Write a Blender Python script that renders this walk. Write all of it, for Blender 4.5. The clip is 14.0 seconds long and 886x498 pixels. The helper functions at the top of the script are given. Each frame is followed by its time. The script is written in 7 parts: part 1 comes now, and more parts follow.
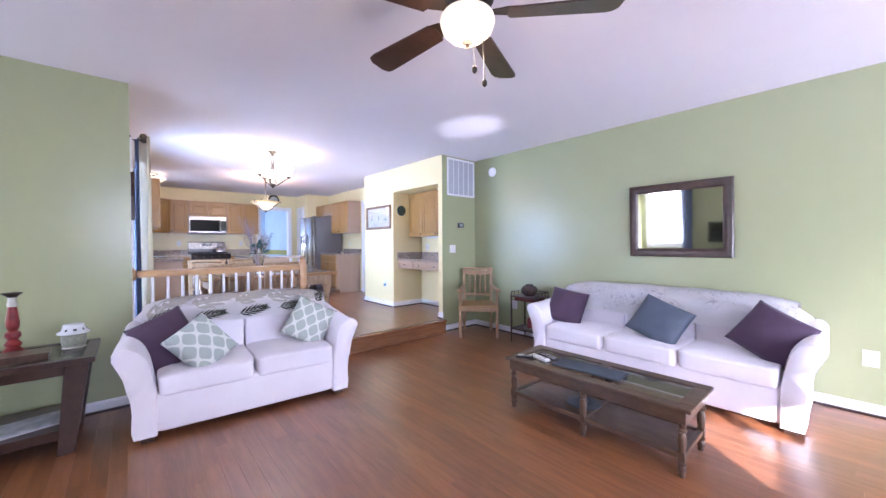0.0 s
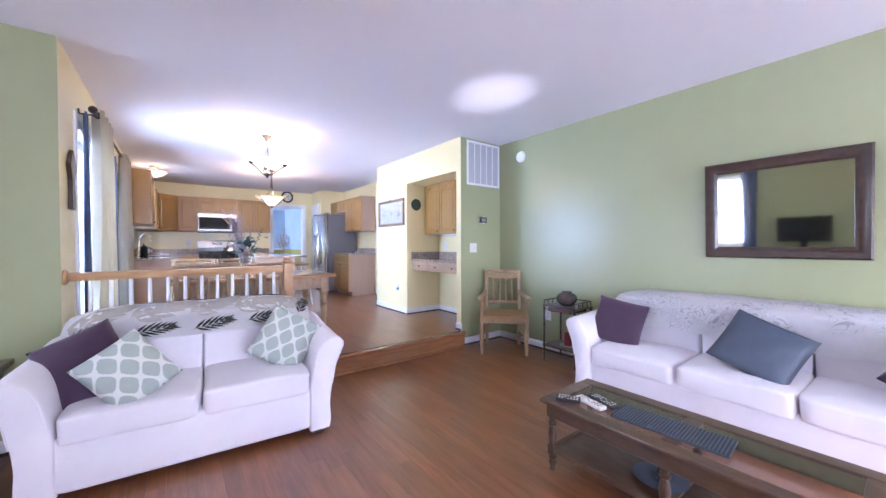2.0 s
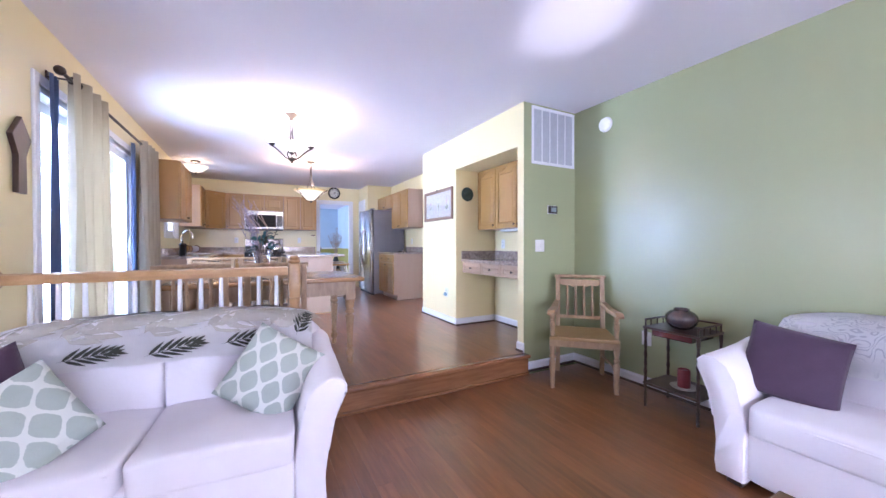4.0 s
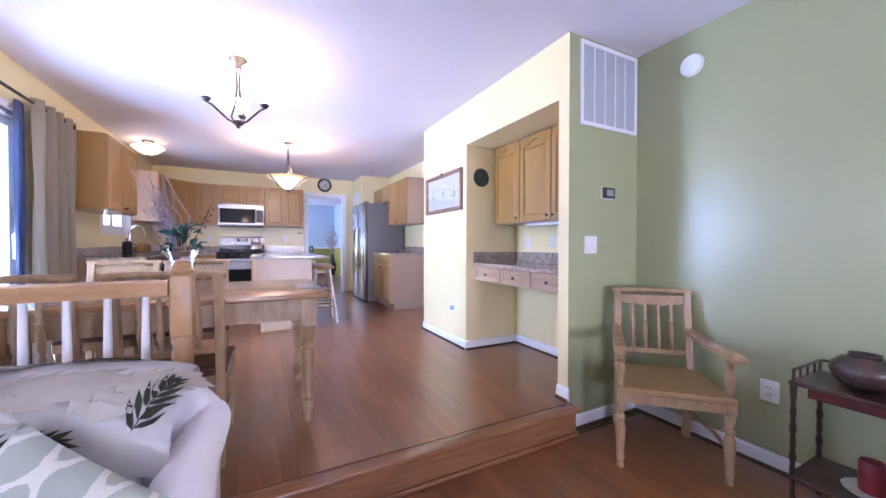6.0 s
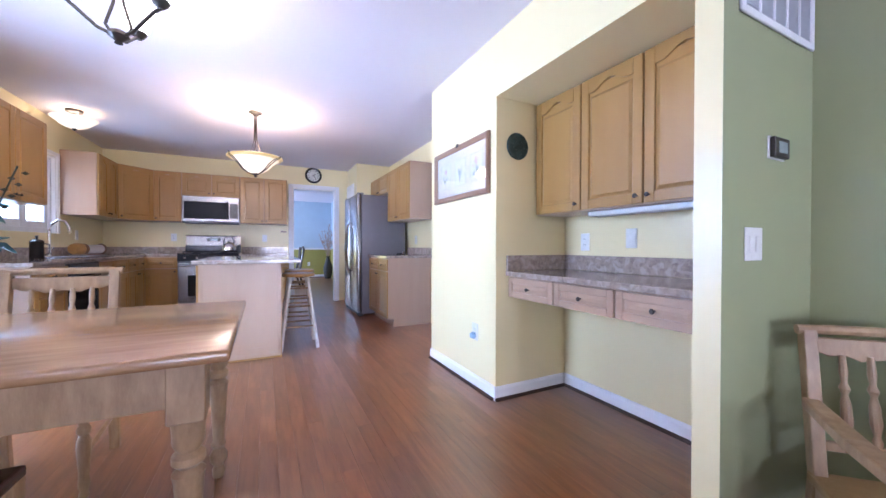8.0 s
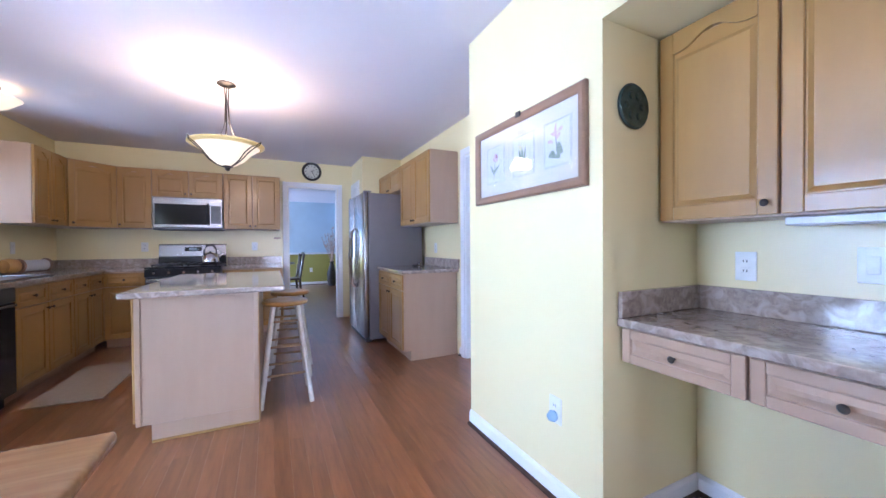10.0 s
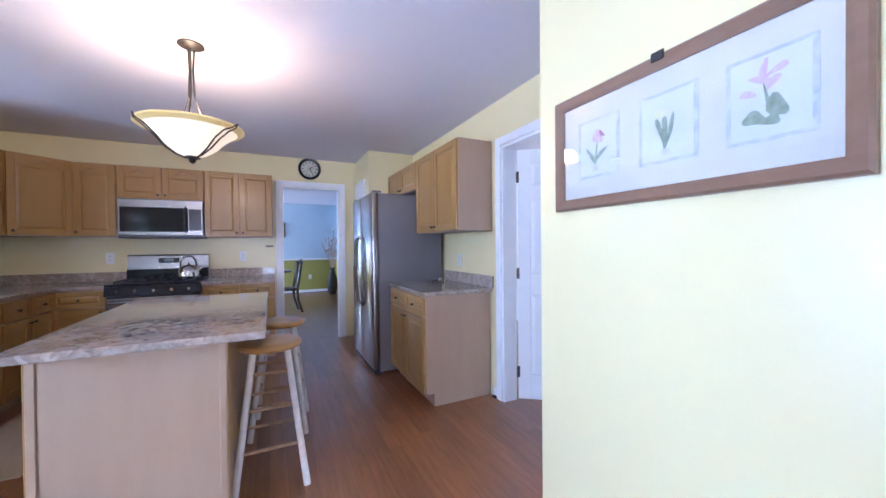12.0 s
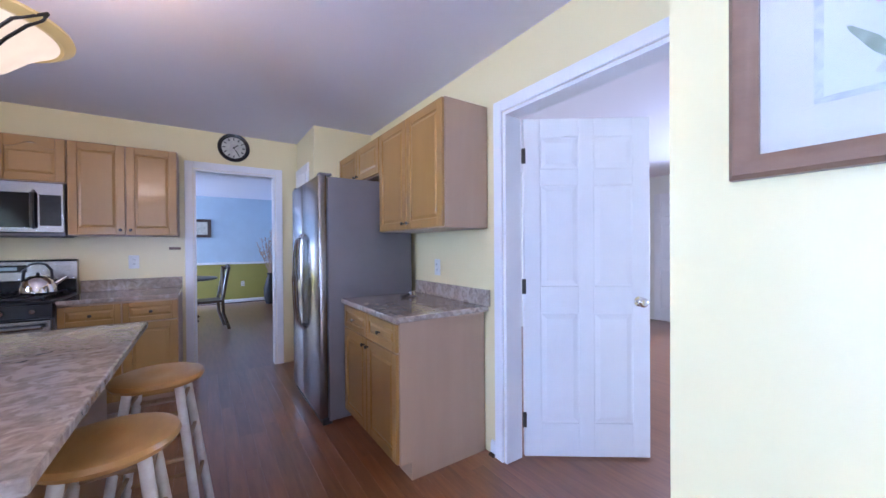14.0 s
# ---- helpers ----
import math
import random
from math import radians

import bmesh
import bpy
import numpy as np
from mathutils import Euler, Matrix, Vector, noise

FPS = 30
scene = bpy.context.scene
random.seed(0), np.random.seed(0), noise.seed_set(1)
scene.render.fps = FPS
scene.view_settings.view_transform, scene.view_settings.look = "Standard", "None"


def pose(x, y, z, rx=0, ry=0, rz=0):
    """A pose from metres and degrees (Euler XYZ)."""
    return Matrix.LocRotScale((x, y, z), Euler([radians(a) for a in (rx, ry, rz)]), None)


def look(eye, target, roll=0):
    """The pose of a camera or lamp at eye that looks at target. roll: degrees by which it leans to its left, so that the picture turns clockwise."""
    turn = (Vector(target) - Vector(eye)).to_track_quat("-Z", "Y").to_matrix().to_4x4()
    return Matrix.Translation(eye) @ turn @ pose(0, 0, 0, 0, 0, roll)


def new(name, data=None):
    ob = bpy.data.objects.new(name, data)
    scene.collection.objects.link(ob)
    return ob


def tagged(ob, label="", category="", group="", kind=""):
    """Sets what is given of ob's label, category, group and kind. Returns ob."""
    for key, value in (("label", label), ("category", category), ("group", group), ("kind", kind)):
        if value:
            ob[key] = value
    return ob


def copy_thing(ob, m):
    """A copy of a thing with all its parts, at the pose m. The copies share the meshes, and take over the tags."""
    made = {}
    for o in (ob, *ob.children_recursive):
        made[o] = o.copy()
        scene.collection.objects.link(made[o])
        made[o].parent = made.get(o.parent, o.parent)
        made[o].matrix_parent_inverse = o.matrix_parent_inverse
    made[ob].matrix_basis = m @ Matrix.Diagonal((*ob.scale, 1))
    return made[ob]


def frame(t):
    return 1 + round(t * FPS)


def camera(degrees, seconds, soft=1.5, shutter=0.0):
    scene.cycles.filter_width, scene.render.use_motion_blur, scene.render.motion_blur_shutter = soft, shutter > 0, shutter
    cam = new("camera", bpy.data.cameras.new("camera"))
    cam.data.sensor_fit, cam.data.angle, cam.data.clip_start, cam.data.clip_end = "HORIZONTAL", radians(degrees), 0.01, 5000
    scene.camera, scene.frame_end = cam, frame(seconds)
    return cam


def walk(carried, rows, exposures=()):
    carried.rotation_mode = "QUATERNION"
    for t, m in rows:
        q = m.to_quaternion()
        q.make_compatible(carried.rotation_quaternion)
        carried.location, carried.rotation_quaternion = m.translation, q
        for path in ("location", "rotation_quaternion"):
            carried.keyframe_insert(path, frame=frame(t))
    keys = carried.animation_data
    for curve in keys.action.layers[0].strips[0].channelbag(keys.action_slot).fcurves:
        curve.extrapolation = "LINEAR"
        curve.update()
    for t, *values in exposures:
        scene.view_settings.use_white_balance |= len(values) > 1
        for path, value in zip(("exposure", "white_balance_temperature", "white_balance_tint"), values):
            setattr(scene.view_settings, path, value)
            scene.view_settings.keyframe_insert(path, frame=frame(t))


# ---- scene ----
cam = camera(102.4, 14.0)
EXPO = 2.55
PATH = [
    (0, (0.85, 0.965, 1.3), (2.17, 2.467, 1.27), -0.3),
    (0.5, (1.023, 1.108, 1.281), (2.34, 2.613, 1.253), -0.4),
    (1, (1.209, 1.226, 1.26), (2.521, 2.735, 1.24), -0.3),
    (1.5, (1.356, 1.345, 1.26), (2.627, 2.889, 1.24), -0.3),
    (2, (1.452, 1.499, 1.266), (2.656, 3.095, 1.24), -0.2),
    (2.5, (1.573, 1.656, 1.261), (2.7, 3.308, 1.232), -0.4),
    (3, (1.732, 1.828, 1.249), (2.769, 3.538, 1.217), -0.4),
    (5.5, (2.38, 2.999, 1.221), (3.295, 4.777, 1.199), 0.0),
    (6, (2.522, 3.238, 1.218), (3.439, 5.015, 1.195), 0.1),
    (6.5, (2.678, 3.49, 1.211), (3.588, 5.271, 1.193), 0.3),
    (7, (2.785, 3.765, 1.207), (3.693, 5.546, 1.189), 0.3),
    (9.5, (3.149, 5.055, 1.265), (4.025, 6.853, 1.246), -0.3),
    (10, (3.181, 5.286, 1.338), (4.051, 7.086, 1.314), -0.4),
    (10.5, (3.188, 5.453, 1.427), (4.054, 7.256, 1.41), -0.4),
    (11, (3.242, 5.659, 1.437), (4.104, 7.463, 1.418), -0.5),
    (11.5, (3.282, 5.85, 1.441), (4.147, 7.655, 1.424), -0.5),
    (12, (3.284, 6.074, 1.443), (4.154, 7.874, 1.424), -0.5),
    (12.5, (3.299, 6.284, 1.441), (4.18, 8.079, 1.423), -0.5),
    (13, (3.358, 6.512, 1.444), (4.272, 8.29, 1.425), -0.6),
    (13.5, (3.431, 6.702, 1.448), (4.414, 8.443, 1.436), -0.5),
    (14, (3.499, 6.912, 1.454), (4.614, 8.573, 1.441), -0.4),
]
walk(cam, [(t, look(eye, target, roll)) for t, eye, target, roll in PATH],
     [(0.0, EXPO + 0.08, 5450, 29), (3.0, EXPO + 0.14, 5420, 28), (6.0, EXPO + 0.07, 5450, 36), (9.5, EXPO - 0.1, 5200, 25), (11.5, EXPO - 0.28, 5180, 25), (14.0, EXPO - 0.3, 5180, 28)])

# ---- world, sun, lamps ----
SUN_DIR = Vector((0.62, 0.75, -0.33)).normalized()
world = bpy.data.worlds.new("sky")
scene.world = world
world.use_nodes = True
wn = world.node_tree.nodes
sky = wn.new("ShaderNodeTexSky")
sky.sky_type = 'NISHITA'
sky.sun_disc = False
sky.sun_elevation = math.asin(-SUN_DIR.z)
sky.sun_rotation = math.atan2(-SUN_DIR.x, -SUN_DIR.y)
world.node_tree.links.new(sky.outputs[0], wn["Background"].inputs[0])
wn["Background"].inputs[1].default_value = 0.15


def lamp(name, kind, energy, color, m, **kw):
    d = bpy.data.lights.new(name, kind)
    d.energy, d.color = energy * (1 if kind == 'SUN' else LEVEL), color
    if kind == 'SPOT':
        d.spot_size, d.spot_blend = radians(19), 1.0
    for k, v in kw.items():
        if k == "size":
            d.size = v
        elif k == "size_y":
            d.shape = 'RECTANGLE'
            d.size_y = v
        elif k == "radius":
            d.shadow_soft_size = v
        elif k == "angle":
            d.angle = v
    ob = new(name, d)
    ob.matrix_world = m
    return ob


def toward(eye, way):
    return look(eye, Vector(eye) + Vector(way))


FL, KF, CE = -0.015, 0.18, 2.62     # living floor, kitchen floor, ceiling
LEVEL = 0.29
lamp("sun", 'SUN', 5.0, (1.0, 0.93, 0.82), toward((0, -8, 8), SUN_DIR), angle=radians(0.5))
DAY = (0.60, 0.80, 1.0)
DAY2 = (0.84, 0.90, 1.0)
WARM = (1.0, 0.74, 0.45)
lamp("daylight_slider", 'AREA', 255, DAY, toward((0.30, 6.2, 1.2), (1, -0.18, -0.15)), size=2.2, size_y=2.2)
lamp("daylight_sink", 'AREA', 15, DAY, toward((0.70, 9.36, 1.75), (1, 0, 0)), size=1.0, size_y=0.9)
lamp("daylight_living_west", 'AREA', 22, DAY2, toward((-1.95, 4.22, 1.4), (1, -0.6, -0.15)), size=0.95, size_y=1.5)
# added lamp behind an unseen patio door, to brighten the room
lamp("daylight_living_south", 'AREA', 112, DAY2, toward((3.7, -2.40, 1.05), (0.6, 1, 0)), size=1.8, size_y=1.9)
# added lamp behind the unseen high window, turned to the sofa and east wall
lamp("daylight_living_high", 'AREA', 140, DAY2, toward((1.10, -2.40, 1.75), (1, 0.6, -0.15)), size=1.2, size_y=0.65)
# added lamp at an unseen dining room window, to brighten the blue wall
lamp("daylight_dining", 'AREA', 80, (0.7, 0.85, 1.0), toward((1.0, 15.6, 1.5), (1, 0, 0)), size=1.6, size_y=1.6)
# added lamp inside the hall to brighten it; no source is seen there
lamp("daylight_hall", 'AREA', 95, (0.75, 0.87, 1.0), toward((9.2, 8.0, 1.6), (-1, 0, 0)), size=1.2, size_y=1.8)


# ---- materials ----
def mat(name, base, rough=0.5, metal=0.0, spec=None, dark=None, scale=8.0, amount=0.35, bump=0.0, bscale=60.0,
        coat=0.0, rvar=0.05, stretch=None, island=0.0, fine=None, trans=0.0, emit=None, emit_s=0.0, sheen=0.0, sss=0.0):
    """A principled surface: base colour mixed with a darker tone by two scales of noise, with bump."""
    m = bpy.data.materials.new(name)
    m.use_nodes = True
    nt = m.node_tree
    n, l = nt.nodes, nt.links
    b = n["Principled BSDF"]
    b.inputs["Roughness"].default_value = rough
    b.inputs["Metallic"].default_value = metal
    if spec is not None:
        b.inputs["Specular IOR Level"].default_value = spec
    b.inputs["Coat Weight"].default_value = coat
    b.inputs["Coat Roughness"].default_value = 0.12
    b.inputs["Transmission Weight"].default_value = trans
    b.inputs["Sheen Weight"].default_value = sheen
    tc = n.new("ShaderNodeTexCoord")
    mp = n.new("ShaderNodeMapping")
    l.new(tc.outputs["Object"], mp.inputs[0])
    if stretch:
        mp.inputs["Scale"].default_value = stretch
    dark = dark or tuple(c * 0.75 for c in base)
    no = n.new("ShaderNodeTexNoise")
    no.inputs["Scale"].default_value = scale
    no.inputs["Detail"].default_value = 6
    no.inputs["Roughness"].default_value = 0.62
    l.new(mp.outputs[0], no.inputs["Vector"])
    ra = n.new("ShaderNodeMapRange")
    ra.inputs[1].default_value, ra.inputs[2].default_value = 0.35, 0.65
    ra.inputs[4].default_value = amount
    l.new(no.outputs[0], ra.inputs[0])
    mix = n.new("ShaderNodeMix")
    mix.data_type = 'RGBA'
    mix.inputs[6].default_value, mix.inputs[7].default_value = (*base, 1), (*dark, 1)
    l.new(ra.outputs[0], mix.inputs[0])
    out = mix.outputs[2]
    if island:
        oi = n.new("ShaderNodeObjectInfo")
        ge = n.new("ShaderNodeNewGeometry")
        ad = n.new("ShaderNodeMath")
        ad.operation = 'ADD'
        l.new(oi.outputs["Random"], ad.inputs[0])
        l.new(ge.outputs["Random Per Island"], ad.inputs[1])
        fr = n.new("ShaderNodeMath")
        fr.operation = 'FRACT'
        l.new(ad.outputs[0], fr.inputs[0])
        mr = n.new("ShaderNodeMapRange")
        mr.inputs[3].default_value, mr.inputs[4].default_value = 1 - island, 1 + island
        l.new(fr.outputs[0], mr.inputs[0])
        hs = n.new("ShaderNodeHueSaturation")
        l.new(mr.outputs[0], hs.inputs["Value"])
        l.new(out, hs.inputs["Color"])
        out = hs.outputs[0]
        off = n.new("ShaderNodeVectorMath")
        off.operation = 'SCALE'
        cb = n.new("ShaderNodeCombineXYZ")
        l.new(fr.outputs[0], cb.inputs[0])
        l.new(fr.outputs[0], cb.inputs[2])
        l.new(cb.outputs[0], off.inputs[0])
        off.inputs["Scale"].default_value = 37.0
        l.new(off.outputs[0], mp.inputs["Location"])
    l.new(out, b.inputs["Base Color"])
    rr = n.new("ShaderNodeMapRange")
    rr.inputs[3].default_value, rr.inputs[4].default_value = max(0.02, rough - rvar), min(1, rough + rvar)
    l.new(no.outputs[0], rr.inputs[0])
    l.new(rr.outputs[0], b.inputs["Roughness"])
    if bump:
        n2 = n.new("ShaderNodeTexNoise")
        n2.inputs["Scale"].default_value = bscale
        n2.inputs["Detail"].default_value = 4
        l.new(mp.outputs[0], n2.inputs["Vector"])
        bp = n.new("ShaderNodeBump")
        bp.inputs["Strength"].default_value = bump
        bp.inputs["Distance"].default_value = 0.004
        l.new(n2.outputs[0], bp.inputs["Height"])
        l.new(bp.outputs[0], b.inputs["Normal"])
    if emit:
        b.inputs["Emission Color"].default_value = (*emit, 1)
        b.inputs["Emission Strength"].default_value = emit_s
    return m


def granite(name, a, b_, c):
    m = mat(name, a, 0.07, spec=0.5, dark=b_, scale=34, amount=1.0, coat=0.3, rvar=0.01)
    nt = m.node_tree
    n, l = nt.nodes, nt.links
    bs = n["Principled BSDF"]
    prev = bs.inputs["Base Color"].links[0].from_socket
    no = n.new("ShaderNodeTexNoise")
    no.inputs["Scale"].default_value, no.inputs["Detail"].default_value = 15, 8
    no.inputs["Distortion"].default_value = 1.4
    tc = n.new("ShaderNodeTexCoord")
    l.new(tc.outputs["Object"], no.inputs["Vector"])
    ra = n.new("ShaderNodeMapRange")
    ra.inputs[1].default_value, ra.inputs[2].default_value, ra.inputs[4].default_value = 0.47, 0.60, 0.75
    l.new(no.outputs[0], ra.inputs[0])
    mx = n.new("ShaderNodeMix")
    mx.data_type = 'RGBA'
    mx.inputs[7].default_value = (*c, 1)
    l.new(ra.outputs[0], mx.inputs[0])
    l.new(prev, mx.inputs[6])
    l.new(mx.outputs[2], bs.inputs["Base Color"])
    return m


M = {}
M["green"] = mat("green wall paint", (0.36, 0.385, 0.215), 0.27, spec=0.6, dark=(0.345, 0.37, 0.205), scale=1.5, amount=0.35, rvar=0.004, bump=0.06, bscale=140)
M["yellow"] = mat("yellow wall paint", (0.78, 0.68, 0.39), 0.28, spec=0.55, dark=(0.76, 0.66, 0.37), scale=1.5, amount=0.35, rvar=0.004, bump=0.06, bscale=140)
M["ceiling"] = mat("white ceiling paint", (0.78, 0.75, 0.80), 0.9, dark=(0.74, 0.71, 0.76), scale=1.2, amount=0.4, bump=0.2, bscale=120)
M["white"] = mat("white gloss trim paint", (0.80, 0.80, 0.82), 0.3, dark=(0.74, 0.74, 0.77), scale=4, amount=0.5, bump=0.05)
M["floor"] = mat("red oak strip floor", (0.275, 0.107, 0.038), 0.3, spec=0.6, dark=(0.17, 0.060, 0.020), scale=5, amount=0.85,
                 stretch=(6, 0.6, 6), coat=0.6, island=0.17, rvar=0.01)
M["floor"].node_tree.nodes["Principled BSDF"].inputs["Coat Roughness"].default_value = 0.28
for _n in M["floor"].node_tree.nodes:
    if _n.type == 'TEX_NOISE':
        _n.inputs["Detail"].default_value = 3.0
M["joint"] = mat("dark floor joint", (0.15, 0.056, 0.02), 0.5, scale=20)
M["stepwood"] = mat("red oak step", (0.27, 0.12, 0.05), 0.22, dark=(0.18, 0.07, 0.028), scale=5, amount=0.8, stretch=(0.7, 8, 8), bump=0.06, coat=0.3)
M["maple"] = mat("honey maple cabinet", (0.36, 0.195, 0.050), 0.34, dark=(0.315, 0.164, 0.040), scale=3, amount=0.5, stretch=(3, 3, 0.7), bump=0.03, bscale=40, coat=0.2)
M["maple_pale"] = mat("pale maple panel", (0.44, 0.30, 0.20), 0.33, dark=(0.40, 0.265, 0.175), scale=3, amount=0.5, stretch=(4, 4, 0.6), bump=0.04, bscale=40, coat=0.1)
M["oak"] = mat("light oak rail", (0.52, 0.32, 0.15), 0.32, dark=(0.40, 0.22, 0.09), scale=5, amount=0.8, stretch=(1.5, 6, 3), bump=0.06, coat=0.2)
M["pine"] = mat("worn pale pine", (0.42, 0.28, 0.15), 0.42, dark=(0.27, 0.165, 0.085), scale=6, amount=0.9, stretch=(4, 4, 1.2), bump=0.12, bscale=60)
M["pine_top"] = mat("polished pine tabletop", (0.42, 0.24, 0.11), 0.22, dark=(0.30, 0.155, 0.065), scale=5, amount=0.8, stretch=(0.8, 7, 7), bump=0.05, coat=0.35)
M["walnut"] = mat("dark brown wood", (0.060, 0.032, 0.022), 0.3, dark=(0.032, 0.016, 0.011), scale=6, amount=0.9, stretch=(2, 2, 2), bump=0.06, coat=0.25)
M["cherry"] = mat("brown stained wood", (0.115, 0.062, 0.035), 0.33, dark=(0.06, 0.03, 0.016), scale=6, amount=0.9, stretch=(3, 1.2, 3), bump=0.08, coat=0.25)
M["white_fabric"] = mat("white slipcover cotton", (0.84, 0.80, 0.84), 0.85, dark=(0.80, 0.76, 0.80), scale=5, amount=0.7, bump=0.25, bscale=45, sheen=0.2)
M["throw"] = mat("white woven throw", (0.88, 0.86, 0.86), 0.9, dark=(0.84, 0.82, 0.82), scale=30, amount=0.7, bump=0.2, bscale=55)
M["purple"] = mat("plum pillow fabric", (0.060, 0.028, 0.060), 0.7, dark=(0.045, 0.02, 0.045), scale=14, bump=0.4, bscale=120, sheen=0.15)
M["slate"] = mat("slate blue satin", (0.075, 0.095, 0.13), 0.5, dark=(0.06, 0.075, 0.11), scale=14, bump=0.3, bscale=120)
M["mint"] = mat("pale mint cotton", (0.42, 0.50, 0.44), 0.8, dark=(0.36, 0.44, 0.40), scale=14, bump=0.3, bscale=120)
M["leafdark"] = mat("dark green leaf print", (0.035, 0.038, 0.025), 0.8, scale=20)
M["leafpale"] = mat("grey beige leaf print", (0.50, 0.47, 0.42), 0.85, scale=20)
M["patternwhite"] = mat("white lattice print", (0.72, 0.72, 0.68), 0.85, scale=20)
M["bronze"] = mat("dark bronze metal", (0.075, 0.055, 0.042), 0.38, metal=0.7, scale=20)
M["pewter"] = mat("brushed antique nickel", (0.048, 0.040, 0.033), 0.42, metal=0.35, scale=20)
M["black"] = mat("black gloss enamel", (0.012, 0.012, 0.014), 0.18, scale=20)
M["blackmat"] = mat("black plastic", (0.02, 0.02, 0.022), 0.5, scale=20)
M["steel"] = mat("brushed stainless steel", (0.33, 0.32, 0.32), 0.25, metal=1.0, dark=(0.30, 0.29, 0.29), scale=6, stretch=(12, 12, 1), amount=0.4, rvar=0.012)
M["fridge_side"] = mat("grey painted steel", (0.18, 0.17, 0.18), 0.4, metal=0.2, scale=4, bump=0.15, bscale=300)
M["chrome"] = mat("polished chrome", (0.75, 0.75, 0.76), 0.08, metal=1.0, scale=10)
M["granite"] = granite("speckled grey granite", (0.38, 0.305, 0.25), (0.25, 0.197, 0.165), (0.47, 0.395, 0.34))
M["plastic"] = mat("white plastic", (0.78, 0.77, 0.74), 0.3, scale=20)
M["ventgrey"] = mat("grey filter cloth", (0.46, 0.48, 0.52), 0.8, scale=20)
M["mirror"] = mat("mirror glass", (0.85, 0.86, 0.86), 0.01, metal=1.0, dark=(0.85, 0.86, 0.86), scale=1)
M["glass"] = mat("clear glass", (0.95, 0.97, 0.97), 0.02, trans=1.0, dark=(0.95, 0.97, 0.97), scale=1)
M["glass_dark"] = mat("dark oven glass", (0.02, 0.02, 0.022), 0.06, scale=2, spec=0.4)
M["black_satin"] = mat("black satin enamel", (0.012, 0.012, 0.014), 0.3, spec=0.25, scale=20)
M["shade"] = mat("lit alabaster glass", (0.80, 0.70, 0.46), 0.3, dark=(0.66, 0.52, 0.28), scale=9, emit=(1.0, 0.76, 0.46), emit_s=0.19)
M["shade_rim"] = mat("amber glass rim", (0.70, 0.52, 0.20), 0.3, emit=(1.0, 0.70, 0.25), emit_s=0.06, scale=9)
M["curtain"] = mat("beige linen curtain", (0.45, 0.385, 0.28), 0.85, dark=(0.39, 0.335, 0.24), scale=5, stretch=(6, 6, 0.6), bump=0.3, bscale=90)
M["curtain_blue"] = mat("slate blue curtain", (0.13, 0.17, 0.27), 0.85, scale=5, stretch=(6, 6, 0.6), bump=0.3, bscale=90)
M["vinyl"] = mat("white window vinyl", (0.74, 0.76, 0.80), 0.35, scale=8)
M["red"] = mat("worn red paint", (0.30, 0.025, 0.03), 0.45, dark=(0.13, 0.015, 0.015), scale=14, amount=0.9, bump=0.2)
M["cream"] = mat("cream ceramic", (0.62, 0.60, 0.52), 0.25, dark=(0.25, 0.26, 0.22), scale=16, amount=0.5)
M["ceramic"] = mat("white glazed ceramic", (0.72, 0.74, 0.75), 0.15, dark=(0.60, 0.63, 0.68), scale=14, amount=0.5)
M["pottery"] = mat("dark glazed pottery", (0.045, 0.035, 0.035), 0.25, dark=(0.10, 0.055, 0.04), scale=10, amount=0.9, coat=0.4)
M["redwood"] = mat("red brown tray wood", (0.10, 0.025, 0.022), 0.25, dark=(0.05, 0.012, 0.012), scale=8, coat=0.4)
M["candlered"] = mat("dark red wax", (0.16, 0.012, 0.016), 0.4, scale=8)
M["brownframe"] = mat("brown picture frame wood", (0.23, 0.135, 0.085), 0.32, dark=(0.18, 0.10, 0.062), scale=6, stretch=(1, 2, 5), amount=0.5, bump=0.08)
M["paper"] = mat("warm white paper", (0.60, 0.58, 0.57), 0.8, dark=(0.66, 0.64, 0.63), scale=9)
M["mount"] = mat("cream picture mount", (0.58, 0.54, 0.49), 0.85, scale=9)
M["printpaper"] = mat("soft white print paper", (0.58, 0.57, 0.56), 0.85, scale=9)
M["paper_blue"] = mat("grey washed paper border", (0.36, 0.36, 0.42), 0.8, dark=(0.54, 0.54, 0.56), scale=40, amount=1.0)
M["pink"] = mat("pink ink", (0.50, 0.29, 0.36), 0.8, dark=(0.56, 0.46, 0.50), scale=70, amount=1.0)
M["plumink"] = mat("dull plum ink", (0.30, 0.12, 0.16), 0.8, dark=(0.42, 0.24, 0.28), scale=60)
M["inkgreen"] = mat("green ink", (0.15, 0.19, 0.12), 0.8, dark=(0.30, 0.34, 0.26), scale=70, amount=1.0)
M["inkyellow"] = mat("yellow ink", (0.60, 0.54, 0.24), 0.8, dark=(0.62, 0.58, 0.42), scale=70, amount=1.0)
M["verdigris"] = mat("verdigris bronze", (0.045, 0.085, 0.075), 0.45, dark=(0.02, 0.035, 0.03), scale=18, amount=0.9, metal=0.3, bump=0.6, bscale=30)
M["teal"] = mat("dark teal leaf", (0.03, 0.12, 0.12), 0.5, scale=12)
M["lavender"] = mat("dried lavender stems", (0.34, 0.28, 0.33), 0.8, dark=(0.20, 0.16, 0.20), scale=20)
M["blush"] = mat("dried tan reed", (0.42, 0.30, 0.24), 0.8, scale=20)
